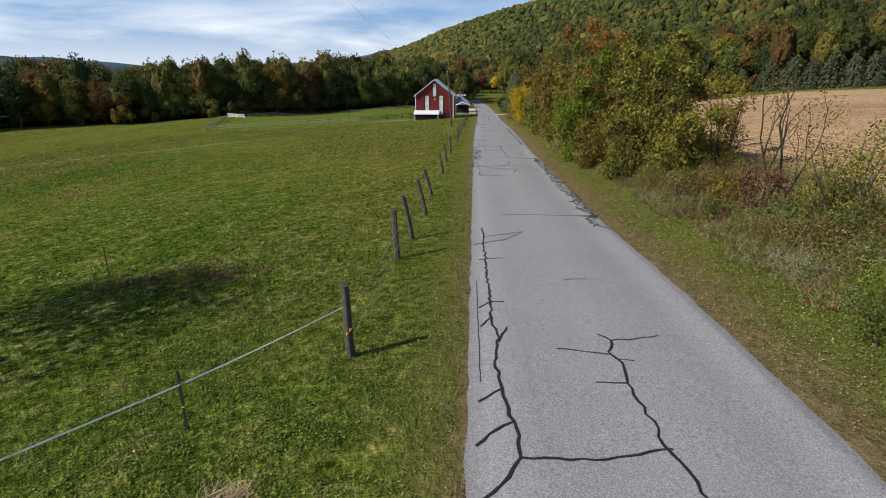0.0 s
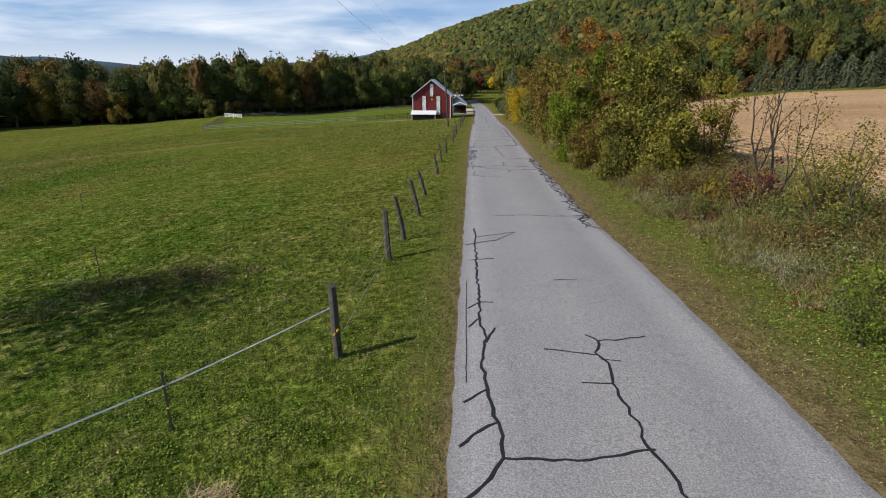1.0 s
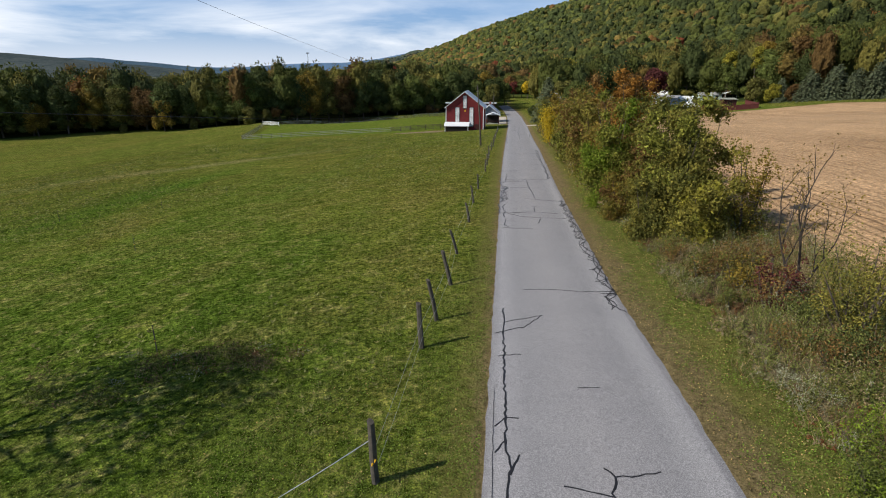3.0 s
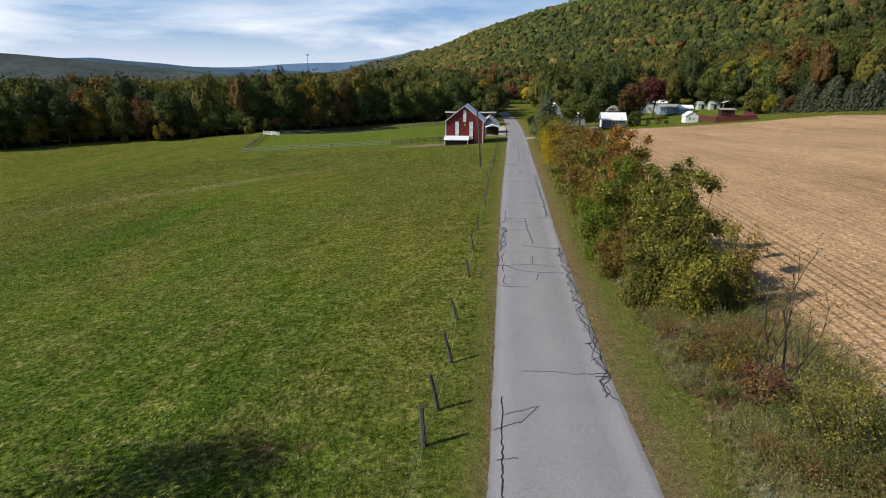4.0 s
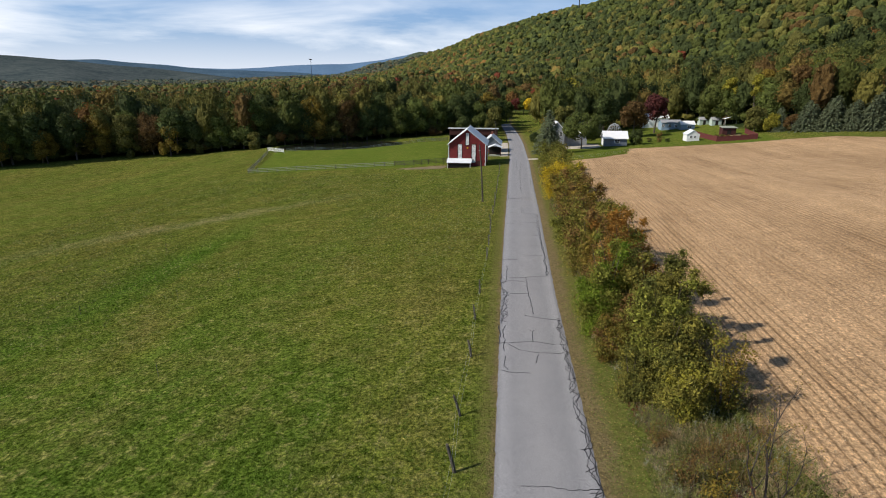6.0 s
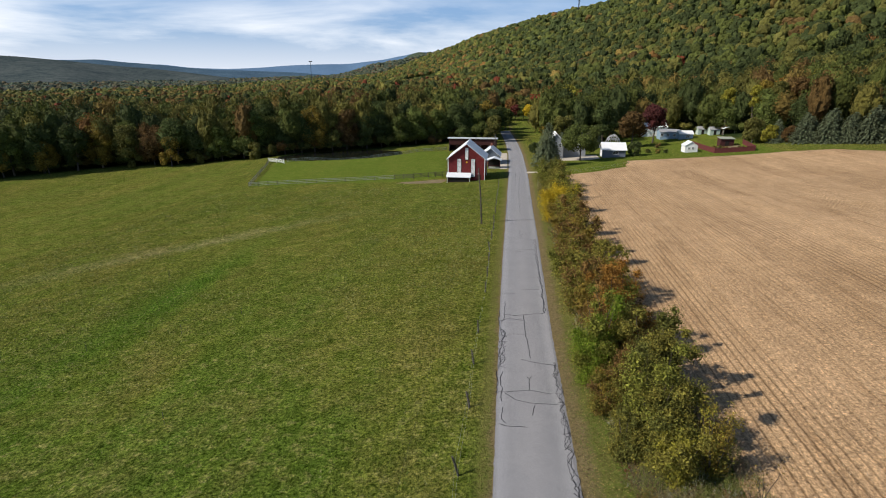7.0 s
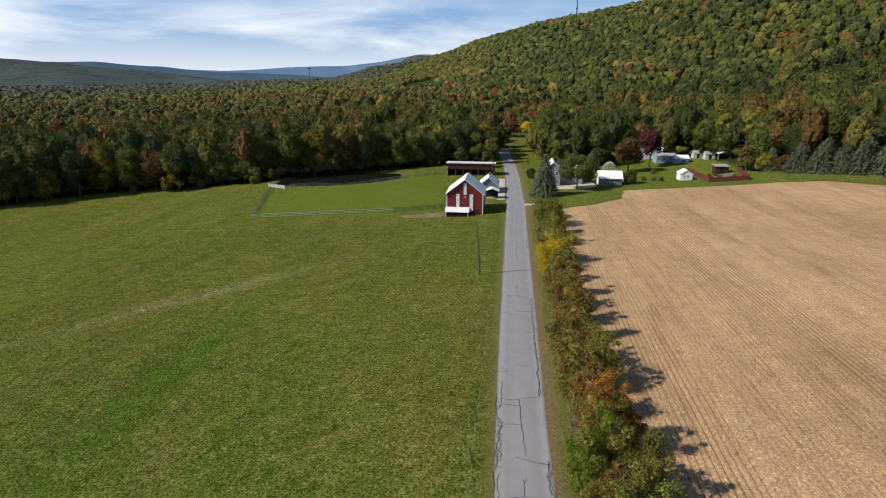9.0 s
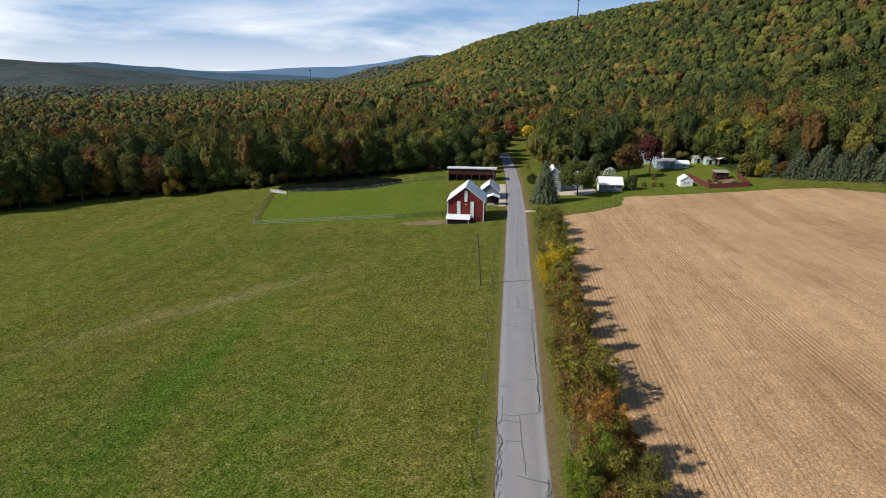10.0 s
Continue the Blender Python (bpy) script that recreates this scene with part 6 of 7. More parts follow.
# ---- fence posts along the lane ----
def wood_post(h, r, lean_x, lean_y, x, y, label, top=0.0):
    """A split, weathered post: uneven girth, flutes along the grain and a slanting sawn top."""
    n, rings = 14, 9
    bm = bmesh.new()
    flute = [random.uniform(0.86, 1.12) for _ in range(n)]
    rows = []
    for k in range(rings):
        s = k / (rings - 1)
        cx = lean_x * s + 0.012 * math.sin(s * 5 + x * 9)
        cy = lean_y * s + 0.012 * math.cos(s * 4 + y * 7)
        g = r * (1.1 - 0.18 * s) * random.uniform(0.96, 1.04)
        rows.append([bm.verts.new((cx + g * flute[j] * random.uniform(0.97, 1.03) * math.cos(6.2832 * j / n), cy + g * flute[j] * math.sin(6.2832 * j / n), -0.3 + (h + 0.3) * s + (0.03 * math.cos(6.2832 * j / n + x) if k == rings - 1 else 0))) for j in range(n)])
    for a, b in zip(rows, rows[1:]):
        for j in range(n):
            bm.faces.new((a[j], a[(j + 1) % n], b[(j + 1) % n], b[j]))
    bm.faces.new(rows[-1])
    bm.faces.new(rows[0][::-1])
    return solid("fence_post", bm, M_POST, label, "fence post", "fence posts along the lane", at=put(x, y, 0))


POSTS = [(-2.44, 9.3, 1.50, 0.085, -0.10, 0.02), (-2.46, 15.6, 1.55, 0.08, -0.14, 0.05), (-2.24, 17.75, 1.55, 0.078, -0.36, 0.05), (-2.14, 21.5, 1.50, 0.078, -0.40, 0.05), (-2.29, 26.15, 1.22, 0.072, -0.46, 0.08), (-2.27, 33.2, 1.22, 0.072, -0.27, 0.0),
         (-2.42, 39.5, 1.26, 0.072, -0.27, 0.0), (-2.47, 45.4, 1.26, 0.072, -0.12, 0.0), (-2.38, 55.8, 1.25, 0.072, -0.08, 0.0), (-2.45, 61.3, 1.25, 0.072, -0.08, 0.0), (-2.58, 67.4, 1.25, 0.072, -0.02, 0.1), (-2.67, 72.8, 1.2, 0.072, -0.25, 0.1), (-2.68, 79.3, 1.25, 0.072, -0.08, 0.0), (-2.66, 85.2, 1.3, 0.072, -0.02, 0.1), (-2.8, 91.6, 1.3, 0.072, -0.08, 0.0), (-2.85, 99.0, 1.3, 0.072, 0.0, 0.0), (-3.0, 107.0, 1.3, 0.072, 0.05, 0.0), (-3.1, 115.0, 1.3, 0.072, 0.0, 0.0), (-3.15, 122.0, 1.3, 0.072, 0.06, 0.0), (-3.2, 129.0, 1.3, 0.072, 0.04, 0.0), (-3.3, 137.0, 1.3, 0.072, 0.0, 0.0)]
for k, (x, y, h, r, lx, ly) in enumerate(POSTS):
    lab = "weathered dark wooden post carrying the white tape" if k == 0 else "weathered grey wooden post leaning over the grass" if abs(lx) > 0.2 else "weathered grey wooden fence post beside the lane"
    wood_post(h, r, lx, ly, x, y, lab)

# insulators on the first post
for dz, dy in ((0.62, -0.075), (0.54, -0.085)):
    ins = thing("insulator", "yellow plastic insulator on the wooden post", "insulator", "insulators on the post", Matrix.Translation((-2.46 + (0.03 if dz > 0.6 else -0.03), 9.282 + dy, gz(-2.44, 9.4) + dz)))
    part("body", tube_bm([(0, 0.03, 0), (0, -0.02, 0), (0, -0.05, 0)], [0.022, 0.02, 0.012], 8), M_YELLOW, ins)
    part("clip", tube_bm([(0, -0.04, -0.02), (0, -0.06, 0), (0, -0.04, 0.025)], 0.007, 6), M_YELLOW, ins)


def steel_post(h, x, y, label):
    t = thing("steel_post", label, "fence post", "thin posts in the meadow", put(x, y))
    bm = add_box(box_bm(-0.019, 0.019, -0.006, 0.006, -0.2, h), -0.006, 0.006, 0.006, 0.024, -0.2, h)
    part("stake", bm, M_WIRE, t)
    part("cap", box_bm(-0.018, 0.018, -0.010, 0.022, h, h + 0.05), M_WIRE, t)
    part("clip", box_bm(-0.020, 0.020, -0.014, -0.006, h * 0.42, h * 0.42 + 0.022), M_YELLOW, t, "yellow clip")
    return t


steel_post(1.05, -4.65, 7.1, "dark steel stake holding the white tape")
for x, y in ((-12.4, 16.2), (-41.0, 43.5), (-33.0, 47.0), (-24.5, 31.5), (-29.0, 52.0), (-47.0, 66.0)):
    steel_post(1.0, x, y, "thin dark steel stake standing in the meadow")

# white electric tape, sagging between post and stakes
TAPE = [Vector((-2.53, 9.33, gz(-2.44, 9.4) + 1.06)), Vector((-4.65, 7.08, gz(-4.65, 7.1) + 0.86)), Vector((-9.5, 2.3, gz(-9.5, 2.3) + 0.80))]
tape = thing("electric_tape", "white electric fence tape running to the wooden post", "fence tape")
for a, b in zip(TAPE, TAPE[1:]):
    bm = bmesh.new()
    row = []
    for k in range(13):
        s = k / 12
        p = a.lerp(b, s) - Vector((0, 0, 0.10 * s * (1 - s)))
        tw = 0.5 * math.sin(s * 9)
        o = Vector((0.0, 0.008 * math.sin(tw), 0.015))
        row.append((bm.verts.new(p - o), bm.verts.new(p + o)))
    for q, r in zip(row, row[1:]):
        bm.faces.new((q[0], r[0], r[1], q[1]))
    bmesh.ops.solidify(bm, geom=bm.faces[:], thickness=0.003)
    part("tape", bm, M_TAPE, tape)


def strung(name, pts, r, sag, mat, label, category, group=""):
    bm = bmesh.new()
    for a, b in zip(pts, pts[1:]):
        a, b = Vector(a), Vector(b)
        add_tube(bm, [a.lerp(b, k / 10) - Vector((0, 0, sag * 4 * (k / 10) * (1 - k / 10))) for k in range(11)], r, 5)
    return solid(name, bm, mat, label, category, group)


def post_top(k, h):
    x, y, hh, r, lx, ly = POSTS[k]
    return (x + lx * h / hh + r, y + ly * h / hh, gz(x, y) + h)


for h in (0.95, 0.5):
    strung("fence_wire", [post_top(k, h) for k in range(len(POSTS))], 0.004, 0.03, M_STEEL, "thin steel wire strung along the wooden posts", "fence wire", "wires of the lane fence")


# ---- utility poles ----
def utility_pole(x, y, h, lean, label):
    t = thing("utility_pole", label, "utility pole", "poles along the lane", put(x, y))
    part("pole", tube_bm([(0, 0, -0.5), (lean * 0.4, 0, h * 0.5), (lean, 0, h)], [0.15, 0.13, 0.10], 10), M_POST, t)
    part("insulator", tube_bm([(lean, 0, h), (lean, 0, h + 0.10), (lean, 0, h + 0.16)], [0.03, 0.06, 0.03], 8), M_GLASS, t, "dark glass insulator")
    part("bracket", box_bm(lean - 0.14, lean + 0.14, -0.12, -0.08, h - 0.9, h - 0.82), M_STEEL, t)
    return t


utility_pole(-4.85, 90.2, 9.5, -0.72, "tall dark wooden utility pole leaning in the meadow")
utility_pole(-3.0, -12.0, 10.6, 0.0, "tall dark wooden utility pole behind")
utility_pole(-6.2, 186.0, 8.6, 0.0, "wooden utility pole beside the farm house")
strung("power_line", [(-3.0, -12.0, 9.4), (-5.55, 90.2, 5.9)], 0.003, 2.0, M_WIRE, "dark power line hanging between the poles", "cable", "lines between the poles")
strung("power_line", [(-3.3, -12.0, 10.8), (-5.55, 90.2, 6.05)], 0.002, 1.6, M_WIRE, "dark power line hanging between the poles", "cable", "lines between the poles")
strung("power_line", [(-5.55, 90.2, 6.0), (-6.2, 186, gz(-6.2, 186) + 8.7)], 0.006, 1.2, M_WIRE, "dark power line hanging between the poles", "cable", "lines between the poles")


# ---- rail fences ----
def rail_fence(a, b, n, rails, h, label, post_mat=None, rail_mat=None, gap=True):
    """A run of posts with rails from a to b."""
    post_mat, rail_mat = post_mat or M_POST, rail_mat or M_RAIL
    t = thing("rail_fence", label, "fence", "fences of the pasture")
    pts = [(a[0] + (b[0] - a[0]) * k / n, a[1] + (b[1] - a[1]) * k / n) for k in range(n + 1)]
    tops = [Vector((x, y, gz(x, y) + 0.04)) for x, y in pts]
    pm = bm_mesh("post", box_bm(-0.08, 0.08, -0.08, 0.08, -0.3, h + 0.1, 0.02), post_mat)
    for p in tops:
        part("post", pm, None, t, at=Matrix.Translation(p))
    for p, q in zip(tops, tops[1:]):
        d = q - p
        for k in range(rails):
            z = h * (0.28 + 0.66 * k / max(1, rails - 1))
            bm = box_bm(-0.05, d.length + 0.05, -0.11, -0.06, -0.058, 0.058, 0.012)
            m = Matrix.Translation(p + Vector((0, 0, z + random.uniform(-0.03, 0.03)))) @ d.to_track_quat("X", "Z").to_matrix().to_4x4()
            part("rail", bm, rail_mat, t, at=m)
    return t


rail_fence((-74.5, 144.8), (-33.0, 149.0), 15, 3, 1.25, "grey weathered wooden rail fence across the pasture")
rail_fence((-74.5, 144.8), (-88.0, 187.5), 15, 3, 1.25, "grey rail fence along the pasture's side")
rail_fence((-27.5, 149.2), (-17.5, 152.0), 5, 4, 1.5, "dark wooden corral fence beside the barn", M_POST, M_POST)
rail_fence((-33.0, 149.0), (-27.5, 149.2), 2, 4, 1.4, "dark wooden gate panel between fence and corral", M_POST, M_POST)
rail_fence((-80.5, 186.5), (-45.4, 205.5), 13, 3, 1.25, "grey rail fence beside the pond", M_POST, M_RAIL)
rail_fence((-45.4, 205.5), (-26.0, 213.5), 7, 3, 1.25, "grey rail fence towards the long shed")
rail_fence((-88.0, 187.5), (-81.0, 185.0), 2, 5, 1.5, "whitewashed wooden gate in the pasture corner", M_WHITE, M_WHITE)


# ---- buildings ----
def gable(name, label, x0, x1, y0, y1, zb, ze, zr, axis, wall, roof, over=0.35, thick=0.14, group="", category="building", turn=0.0, trim=None):
    """A gabled building; the ridge runs along the axis. Returns the thing; local origin at its centre on the ground."""
    cx, cy = (x0 + x1) / 2, (y0 + y1) / 2
    t = thing(name, label, category, group, Matrix.Translation((cx, cy, zb)) @ Matrix.Rotation(turn, 4, "Z"))
    hx, hy, e, r = (x1 - x0) / 2, (y1 - y0) / 2, ze - zb, zr - zb
    w, ln = (hx, hy) if axis == "y" else (hy, hx)
    part("wall", add_poly_prism(bmesh.new(), [(-w, -0.6), (w, -0.6), (w, e), (0, r), (-w, e)], axis, -ln, ln), wall, t)
    k = (r - e) / w
    for s in (-1, 1):
        o = [(0, r + 0.02), (s * (w + over), e - k * over + 0.02), (s * (w + over), e - k * over + thick + 0.02), (0, r + thick * 1.25 + 0.02)]
        part("roof", add_poly_prism(bmesh.new(), o, axis, -ln - over, ln + over), roof, t)
    if trim:
        for s in (-1, 1):
            for q in (-1, 1):
                part("corner_board", box_bm(s * hx - 0.1, s * hx + 0.1, q * hy - 0.1, q * hy + 0.1, -0.3, e - 0.05), trim, t)
    return t


def window(t, x, y, z, w, h, facing="y", frame_mat=None, pane_mat=None):
    """A framed window proud of a wall that faces -y (or along x)."""
    frame_mat, pane_mat = frame_mat or M_WHITE, pane_mat or M_GLASS
    fr = bmesh.new()
    b = 0.09
    for a in ((-w / 2 - b, w / 2 + b, h / 2, h / 2 + b), (-w / 2 - b, w / 2 + b, -h / 2 - b, -h / 2), (-w / 2 - b, -w / 2, -h / 2, h / 2), (w / 2, w / 2 + b, -h / 2, h / 2), (-0.025, 0.025, -h / 2, h / 2), (-w / 2, w / 2, -0.025, 0.025)):
        add_box(fr, a[0], a[1], -0.08, 0.02, a[2], a[3])
    m = Matrix.Translation((x, y, z)) @ (Matrix.Rotation(radians(90), 4, "Z") if facing == "x" else Matrix.Identity(4))
    win = part("window", fr, frame_mat, t, at=m)
    part("pane", box_bm(-w / 2, w / 2, -0.03, -0.01, -h / 2, h / 2), pane_mat, win)
    return win


# red barn
BX0, BX1, BY0, BY1 = -17.0, -7.3, 143.4, 153.6
zb = gz(-12, 143) - 0.1
barn = gable("barn", "red wooden bank barn with a white metal roof beside the lane", BX0, BX1, BY0, BY1, zb, -0.40, 3.35, "y", M_RED, M_TINROOF, 0.45, 0.16, trim=M_WHITE)
hw, hl = (BX1 - BX0) / 2, (BY1 - BY0) / 2


def louver(t, x, z, w, h, label):
    """A tall white louvered barn opening."""
    fr = bmesh.new()
    for a in ((-w / 2 - 0.1, w / 2 + 0.1, h / 2, h / 2 + 0.1), (-w / 2 - 0.1, w / 2 + 0.1, -h / 2 - 0.1, -h / 2), (-w / 2 - 0.1, -w / 2, -h / 2, h / 2), (w / 2, w / 2 + 0.1, -h / 2, h / 2)):
        add_box(fr, a[0], a[1], -0.10, 0.02, a[2], a[3])
    win = part("window", fr, M_DARK, t, label, at=Matrix.Translation((x, -hl, z)))
    n = max(4, int(h / 0.22))
    sl = bm_mesh("slat", box_bm(-w / 2, w / 2, -0.07, -0.03, -0.085, 0.085), M_WHITE)
    for k in range(n):
        part("slat", sl, None, win, at=Matrix.Translation((0, 0, -h / 2 + h * (k + 0.5) / n)) @ Matrix.Rotation(radians(-18), 4, "X"))


louver(barn, -1.9, 3.5, 1.0, 4.7, "tall white louvered opening")
louver(barn, 1.75, 3.5, 1.0, 4.7, "tall white louvered opening")
louver(barn, 0.05, 7.25, 0.85, 3.1, "white louvered opening under the gable")
part("door", box_bm(2.7, 3.9, -hl - 0.05, -hl, 0.1, 1.7), M_DKRED, barn, "dark red half door")
part("sign", tube_bm([(0.1, -hl - 0.01, 5.0), (0.1, -hl - 0.05, 5.0)], 0.22, 10), M_YELLOW, barn, "small round yellow sign")
bt = bmesh.new()
for k in range(33):
    add_box(bt, -hw + 0.2 + k * (2 * hw - 0.4) / 32 - 0.03, -hw + 0.2 + k * (2 * hw - 0.4) / 32 + 0.03, -hl - 0.025, -hl + 0.01, 0.0, (5.75 + 3.6 * (1 - abs(-1 + 2 * (0.2 + k * (2 * hw - 0.4) / 32) / (2 * hw)))))
part("batten", bt, M_RED, barn)

lean = thing("lean_to", "low red lean-to with a white roof against the barn", "shed", at=Matrix.Translation((-14.05, 142.3, gz(-14, 142.2))))
part("wall", box_bm(-3.0, 3.0, -1.0, 1.05, -0.6, 1.25), M_DKRED, lean)
part("roof", add_poly_prism(bmesh.new(), [(-1.35, 1.30), (1.08, 2.12), (1.08, 2.22), (-1.35, 1.42)], "x", -3.25, 3.25), M_TINROOF, lean)
for x in (-2.95, 2.95):
    part("post", box_bm(x - 0.07, x + 0.07, -1.12, -0.98, -0.3, 1.3), M_WHITE, lean)
part("opening", box_bm(-2.6, 2.6, -1.04, -0.99, 0.1, 1.0), M_DARK, lean, "dark opening")

# grey farm house with a porch behind the barn
zh = gz(-6.5, 168) - 0.1
house = gable("farm_house", "small grey-blue farm house with a white roof", -10.0, -4.2, 174, 183, zh, -4.0, -1.7, "y", M_GREYBLUE, M_TINROOF, 0.4, 0.14)
window(house, 0.2, -4.5, 1.7, 0.8, 1.1)
window(house, -1.7, -4.5, 1.7, 0.8, 1.1)
window(house, 2.9, -1.5, 1.7, 0.9, 1.1, "x")
part("chimney", box_bm(-0.3, 0.3, 1.2, 1.8, 3.6, 6.0), M_BRICK, house, "red brick chimney")
part("band", box_bm(-2.92, 2.92, -4.54, -4.48, 0.2, 0.9), M_BRICK, house, "red brick band")
porch = thing("porch", "small porch with a pale roof and square posts", "porch", at=Matrix.Translation((-5.6, 166.3, gz(-5.6, 166.3))))
part("deck", box_bm(-1.9, 1.9, -1.6, 1.65, -0.4, 0.25), M_RAIL, porch)
part("roof", add_poly_prism(bmesh.new(), [(-2.2, 2.5), (0, 3.3), (2.2, 2.5), (2.2, 2.62), (0, 3.45), (-2.2, 2.62)], "y", -1.9, 1.66), M_TINROOF, porch)
for x in (-1.75, 1.75):
    for q in (-1.5, 0.1):
        part("post", box_bm(x - 0.08, x + 0.08, q - 0.08, q + 0.08, 0.2, 2.55), M_DKRED, porch)
part("railing", box_bm(-1.75, 1.75, -1.55, -1.48, 0.9, 1.0), M_DKRED, porch)
part("wall", box_bm(-1.7, 1.7, 1.2, 1.66, 0.2, 2.5), M_DARK, porch)

# long open shed behind the barn
zs = gz(-15.5, 211) - 0.1
shed = thing("long_shed", "long dark-red open shed with a white roof edge", "shed", at=Matrix.Translation((-15.6, 213.5, zs)))
part("wall", box_bm(-9.1, 9.1, 2.8, 3.0, -0.6, 4.6), M_DKRED, shed)
for x in (-9.1, 8.95):
    part("wall", box_bm(x, x + 0.15, -3.0, 2.8, -0.6, 4.7), M_DKRED, shed)
part("fascia", box_bm(-9.1, 9.1, -3.1, -2.95, 2.5, 4.75), M_DKRED, shed, "dark red boarded front")
part("roof", add_poly_prism(bmesh.new(), [(-3.5, 4.8), (3.4, 4.4), (3.4, 4.62), (-3.5, 5.25)], "x", -9.6, 9.6), M_TINROOF, shed)
for k in range(7):
    part("post", box_bm(-9.0 + k * 3.0 - 0.1, -9.0 + k * 3.0 + 0.1, -3.05, -2.85, -0.4, 2.5), M_POST, shed)

# white house, garage and outbuildings across the lane
zw = gz(15, 190) - 0.1
white = gable("white_house", "pale grey two-storey house with a white roof", 11.7, 16.7, 188, 197, zw, -0.9, 1.6, "y", M_PALEGREY, M_WHITE, 0.4, 0.15)
window(white, -1.3, -4.5, 4.6, 0.9, 1.3)
window(white, 1.3, -4.5, 4.6, 0.9, 1.3)
window(white, 0.0, -4.5, 2.2, 1.0, 1.3)
wing = gable("house_wing", "low white-roofed wing of the pale house", 16.7, 24.5, 191, 197, zw, -2.2, -0.4, "x", M_PALEGREY, M_WHITE, 0.35, 0.14)
window(wing, 1.0, -3.0, 2.9, 1.0, 1.1)
zg = gz(33, 187) - 0.1
garage = gable("garage", "pale blue-grey garage with a bright white roof", 29.6, 37.0, 187.2, 193.4, zg, zg + 2.7, zg + 4.6, "x", M_GREYBLUE, M_WHITE, 0.4, 0.14)
window(garage, 0.5, -3.1, 1.7, 1.6, 1.0)
part("door", box_bm(-3.74, -3.70, -1.6, 1.6, 0.1, 2.3), M_WHITE, garage, "white garage door")
zv = gz(59.5, 194) - 0.1
wshed = gable("garden_shed", "white garden shed with a pale roof on the lawn", 57.4, 61.4, 193.2, 197.6, zv, zv + 2.3, zv + 3.6, "y", M_WHITE, M_TINROOF, 0.2, 0.1)
window(wshed, -0.7, -2.2, 1.5, 0.6, 0.7)
window(wshed, 0.5, -2.2, 1.5, 0.6, 0.7)
zt = gz(63, 232)
trailer = gable("mobile_home", "pale blue mobile home with a grey roof under the trees", 58.6, 66.2, 231.5, 237.5, zt, zt + 2.6, zt + 3.5, "x", M_PALEBLUE, M_GREYROOF, 0.25, 0.1)
for x in (-3.2, -0.8, 1.6):
    window(trailer, x, -3.0, 1.5, 0.9, 0.9)
annex = gable("home_annex", "white gabled annex of the mobile home", 64.8, 70.0, 227.5, 231.5, zt, zt + 2.4, zt + 3.5, "x", M_PALEBLUE, M_WHITE, 0.25, 0.1)
window(annex, 0.6, -2.0, 1.5, 1.4, 0.9)
back = gable("white_barn", "white-roofed building behind the mobile home", 54.0, 64.0, 243, 250, zt, zt + 3.6, zt + 5.0, "x", M_WHITE, M_WHITE, 0.3, 0.12)
for x, y, wl_, rf, lab in ((75.6, 236, M_GREEN, M_GREYROOF, "small green shed under the trees"), (78.6, 231, M_GREEN, M_GREYROOF, "pale green shed under the trees")):
    z0 = gz(x, y) - 0.1
    s = gable("small_shed", lab, x - 1.8, x + 1.8, y - 1.6, y + 1.6, z0, z0 + 2.1, z0 + 3.0, "x", wl_, rf, 0.2, 0.1)
    part("door", box_bm(-0.5, 0.5, -1.65, -1.6, 0.1, 1.9), M_DARK, s, "dark doorway")
canopy = thing("canopy", "white canopy roof on four posts", "canopy", at=put(82.6, 228))
part("roof", add_poly_prism(bmesh.new(), [(-2.3, 2.1), (0, 2.9), (2.3, 2.1), (2.3, 2.2), (0, 3.0), (-2.3, 2.2)], "y", -2.0, 2.0), M_WHITE, canopy)
for x in (-2.0, 2.0):
    for q in (-1.8, 1.8):
        part("post", box_bm(x - 0.06, x + 0.06, q - 0.06, q + 0.06, -0.3, 2.2), M_RAIL, canopy)


# red board fence round the garden
def board_fence(a, b, label):
    t = thing("board_fence", label, "fence", "red garden fence")
    A, B = Vector((*a, 0)), Vector((*b, 0))
    n = max(2, int((B - A).length / 2.2))
    turn = math.atan2(B.y - A.y, B.x - A.x)
    ln = (B - A).length / n
    pm = bm_mesh("panel", add_box(box_bm(0.02, ln - 0.02, -0.03, 0.03, 0.1, 1.65), 0, ln, -0.06, 0.06, 1.6, 1.7), M_FENCERED)
    qm = bm_mesh("post", box_bm(-0.07, 0.07, -0.07, 0.07, -0.3, 1.8), M_FENCERED)
    for k in range(n):
        p = A.lerp(B, k / n)
        m = Matrix.Translation((p.x, p.y, gz(p.x, p.y))) @ Matrix.Rotation(turn, 4, "Z")
        part("panel", pm, None, t, at=m)
        part("post", qm, None, t, at=m)
    return t


board_fence((65.0, 187.6), (77.0, 187.0), "dark red board fence along the corn field")
board_fence((65.0, 187.6), (64.5, 209.0), "dark red board fence beside the white shed")
board_fence((77.0, 187.0), (79.5, 204.0), "dark red board fence behind the garden")
hut = thing("red_hut", "small dark-red hut with a brown roof in the garden", "shed", at=put(73.5, 203.0))
part("wall", box_bm(-2.2, 2.2, -1.6, 1.6, -0.3, 2.6), M_DKRED, hut)
part("roof", add_poly_prism(bmesh.new(), [(-2.0, 2.6), (2.0, 2.9), (2.0, 3.05), (-2.0, 2.75)], "x", -2.5, 2.5), M_RAIL, hut)
part("door", box_bm(-0.6, 0.6, -1.66, -1.6, 0.0, 1.9), M_DARK, hut, "dark doorway")
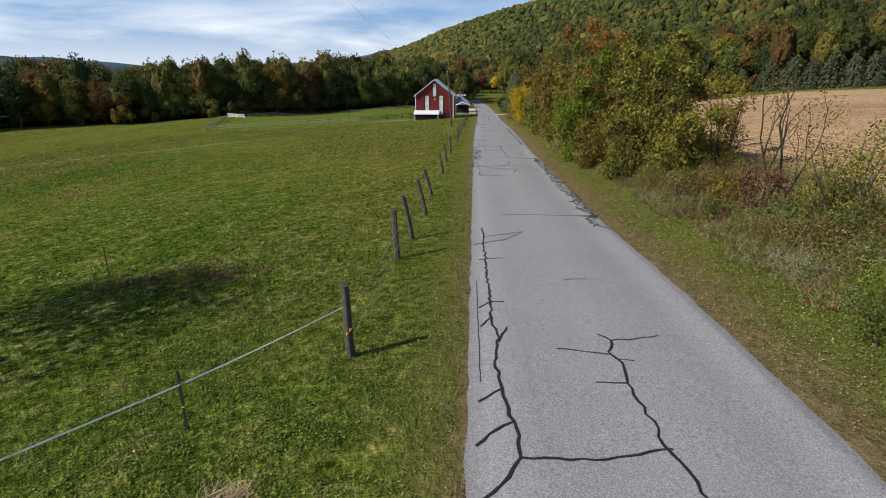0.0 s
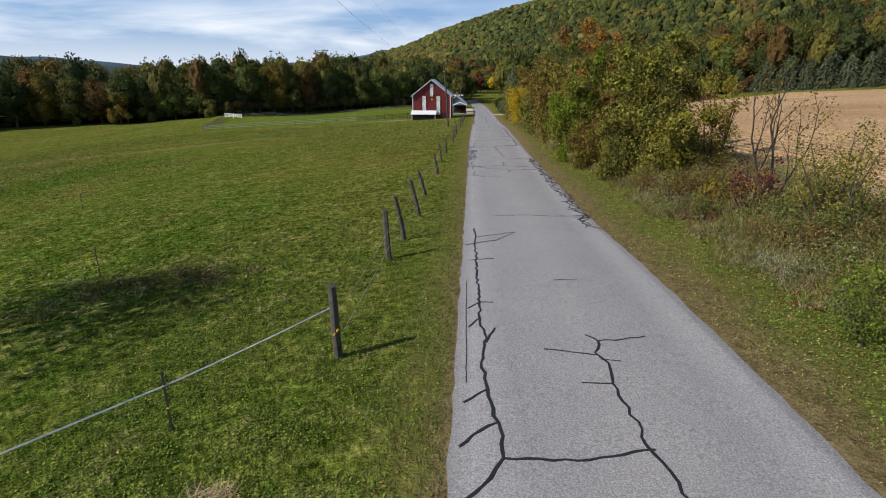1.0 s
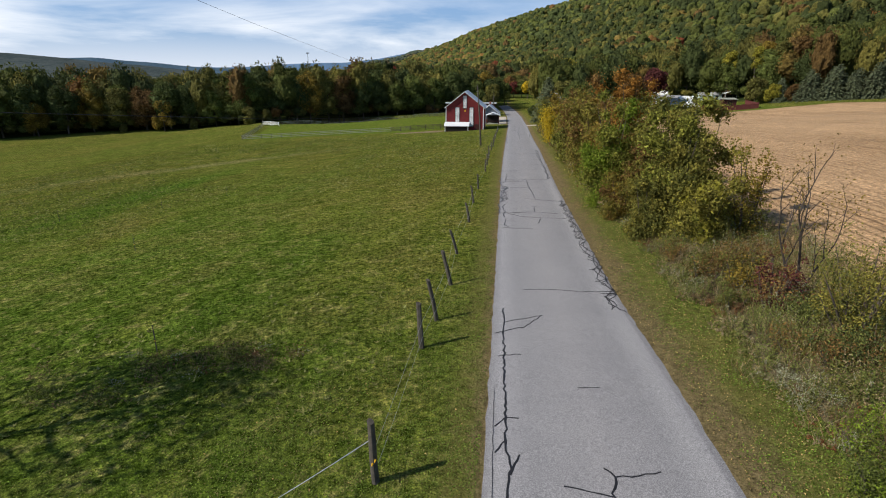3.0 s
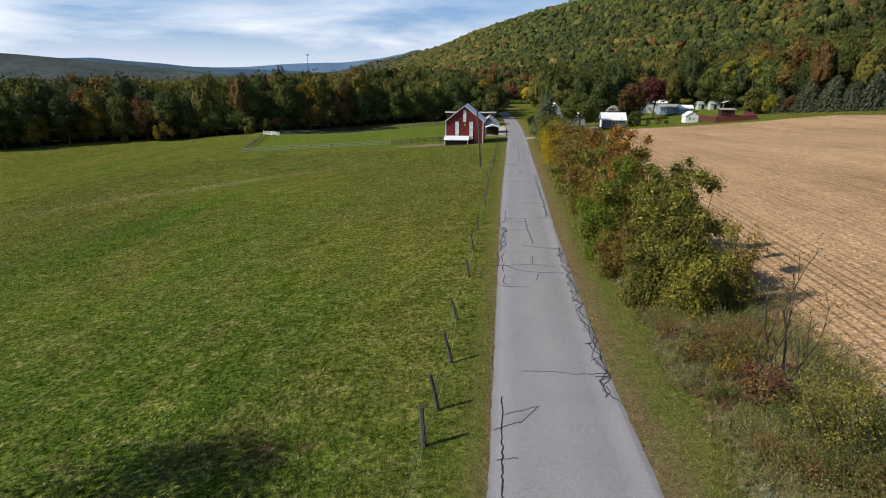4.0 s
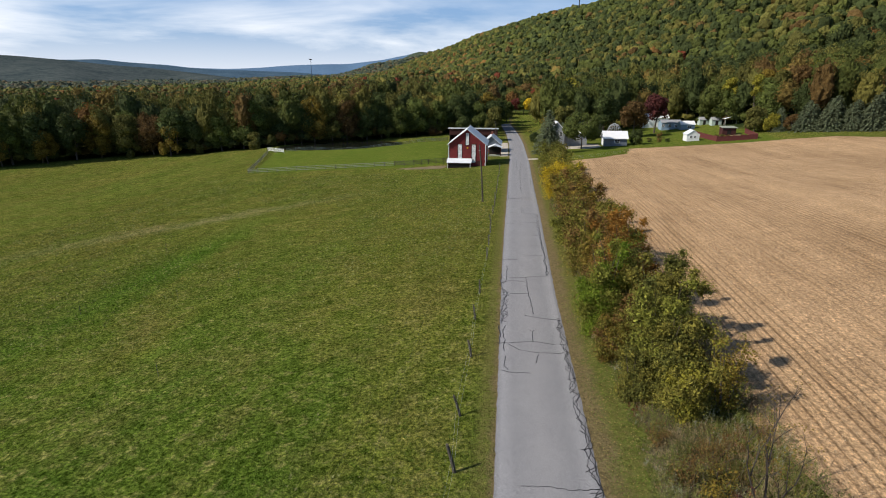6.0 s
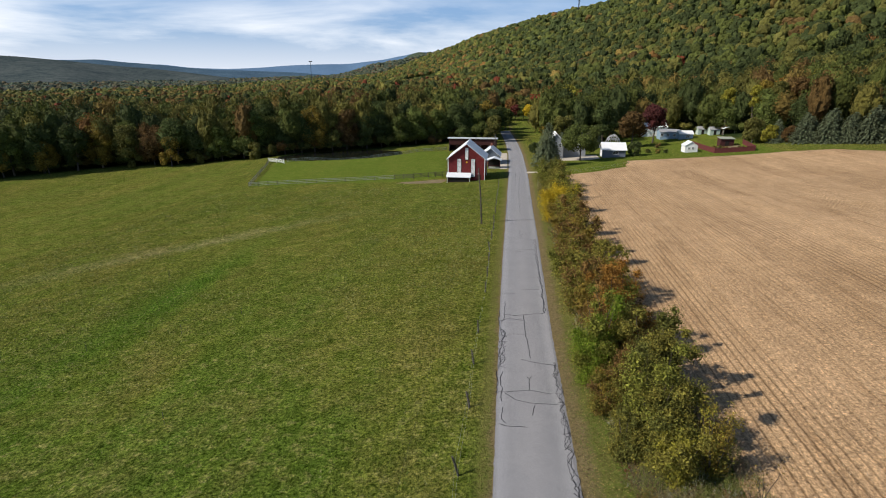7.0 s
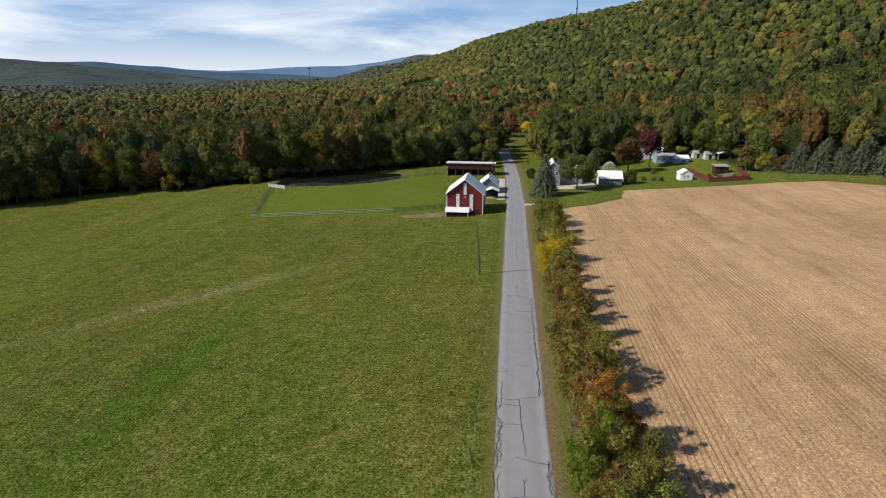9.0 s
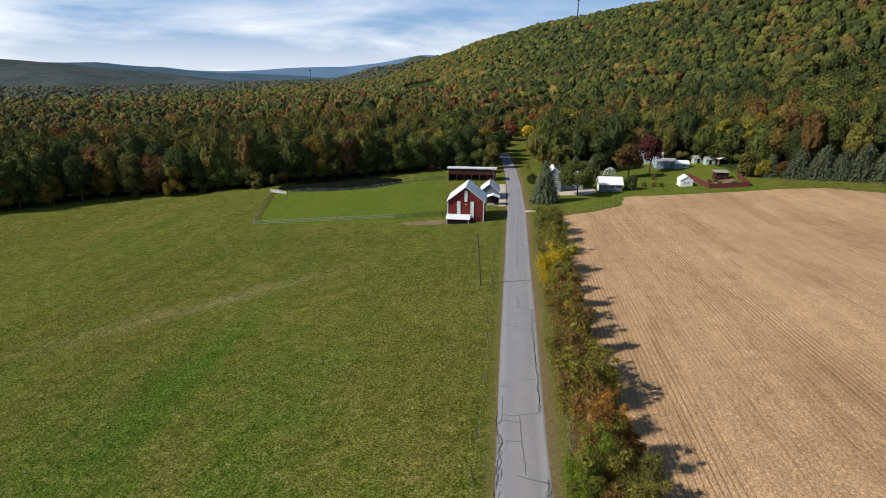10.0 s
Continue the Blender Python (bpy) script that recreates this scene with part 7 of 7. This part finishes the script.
for k, (x, y, h) in enumerate(((67.5, 190, 1.1), (70.0, 193, 1.3), (73.0, 191, 1.0), (68, 197, 1.2), (75.0, 194, 1.1), (70.5, 199, 1.0), (46.0, 196, 1.6), (49.0, 195, 1.4), (51.5, 194, 1.5), (52, 209, 2.2))):
    shrub("garden_bush", ("rust", "olive") if k % 2 else ("olive", "dark"), h, 1.3, 500, 0.13, "low brownish garden bush", put(x, y), 3, "garden bushes", n_lump=7)

# white wire arbour behind the garage
arb = thing("arbour", "round white wire arbour behind the garage", "arbour", at=put(34.6, 199.0))
for k in range(9):
    a = math.pi * k / 9
    part("rib", tube_bm([(2.8 * math.cos(a) * math.cos(s), 2.8 * math.sin(a) * math.cos(s), 2.0 + 4.6 * math.sin(s)) for s in np.linspace(0, math.pi, 14)], 0.055, 5), M_ARBOUR, arb)
for s in (0.0, 0.35, 0.7, 1.05):
    part("hoop", tube_bm([(2.8 * math.cos(s) * math.cos(a), 2.8 * math.cos(s) * math.sin(a), 2.0 + 4.6 * math.sin(s)) for a in np.linspace(0, 6.2832, 22)], 0.05, 5, False), M_ARBOUR, arb)
for k in range(6):
    a = 6.283 * k / 6
    part("leg", tube_bm([(2.8 * math.cos(a), 2.8 * math.sin(a), -0.2), (2.8 * math.cos(a), 2.8 * math.sin(a), 2.05)], 0.06, 5), M_WHITE, arb)

# wire fence along the lawn's edge
lf = thing("wire_fence", "low garden wire fence on thin posts along the lawn", "fence")
LP = [(15.5, 152.5), (19, 154.0), (22.5, 156.2), (26, 159), (29.5, 162), (32.5, 165.5), (34.5, 169)]
for x, y in LP:
    part("post", tube_bm([(x, y, gz(x, y) - 0.2), (x, y, gz(x, y) + 1.1)], 0.04, 5), M_POST, lf)
for h in (0.4, 0.75, 1.05):
    part("wire", tube_bm([(x, y, gz(x, y) + h) for x, y in LP], 0.012, 4), M_STEEL, lf)

# mast on the ridge and the tall sign down the valley
mast = thing("radio_mast", "thin dark radio mast on the wooded ridge", "mast", at=put(93, 943))
part("shaft", tube_bm([(0, 0, -1), (0, 0, 60)], [1.0, 0.45], 6), M_WIRE, mast)
for z in (24, 38, 50):
    part("aerial", box_bm(-1.6, 1.6, -0.4, 0.4, z, z + 1.2), M_WIRE, mast)
sg = thing("light_tower", "tall floodlight tower above the valley woods", "light tower", at=put(-322, 866))
part("shaft", tube_bm([(0, 0, -1), (0, 0, 41)], [0.4, 0.3], 6), M_WIRE, sg)
part("head", box_bm(-2.2, 2.2, -0.8, 0.8, 40.8, 42.2), M_WIRE, sg)
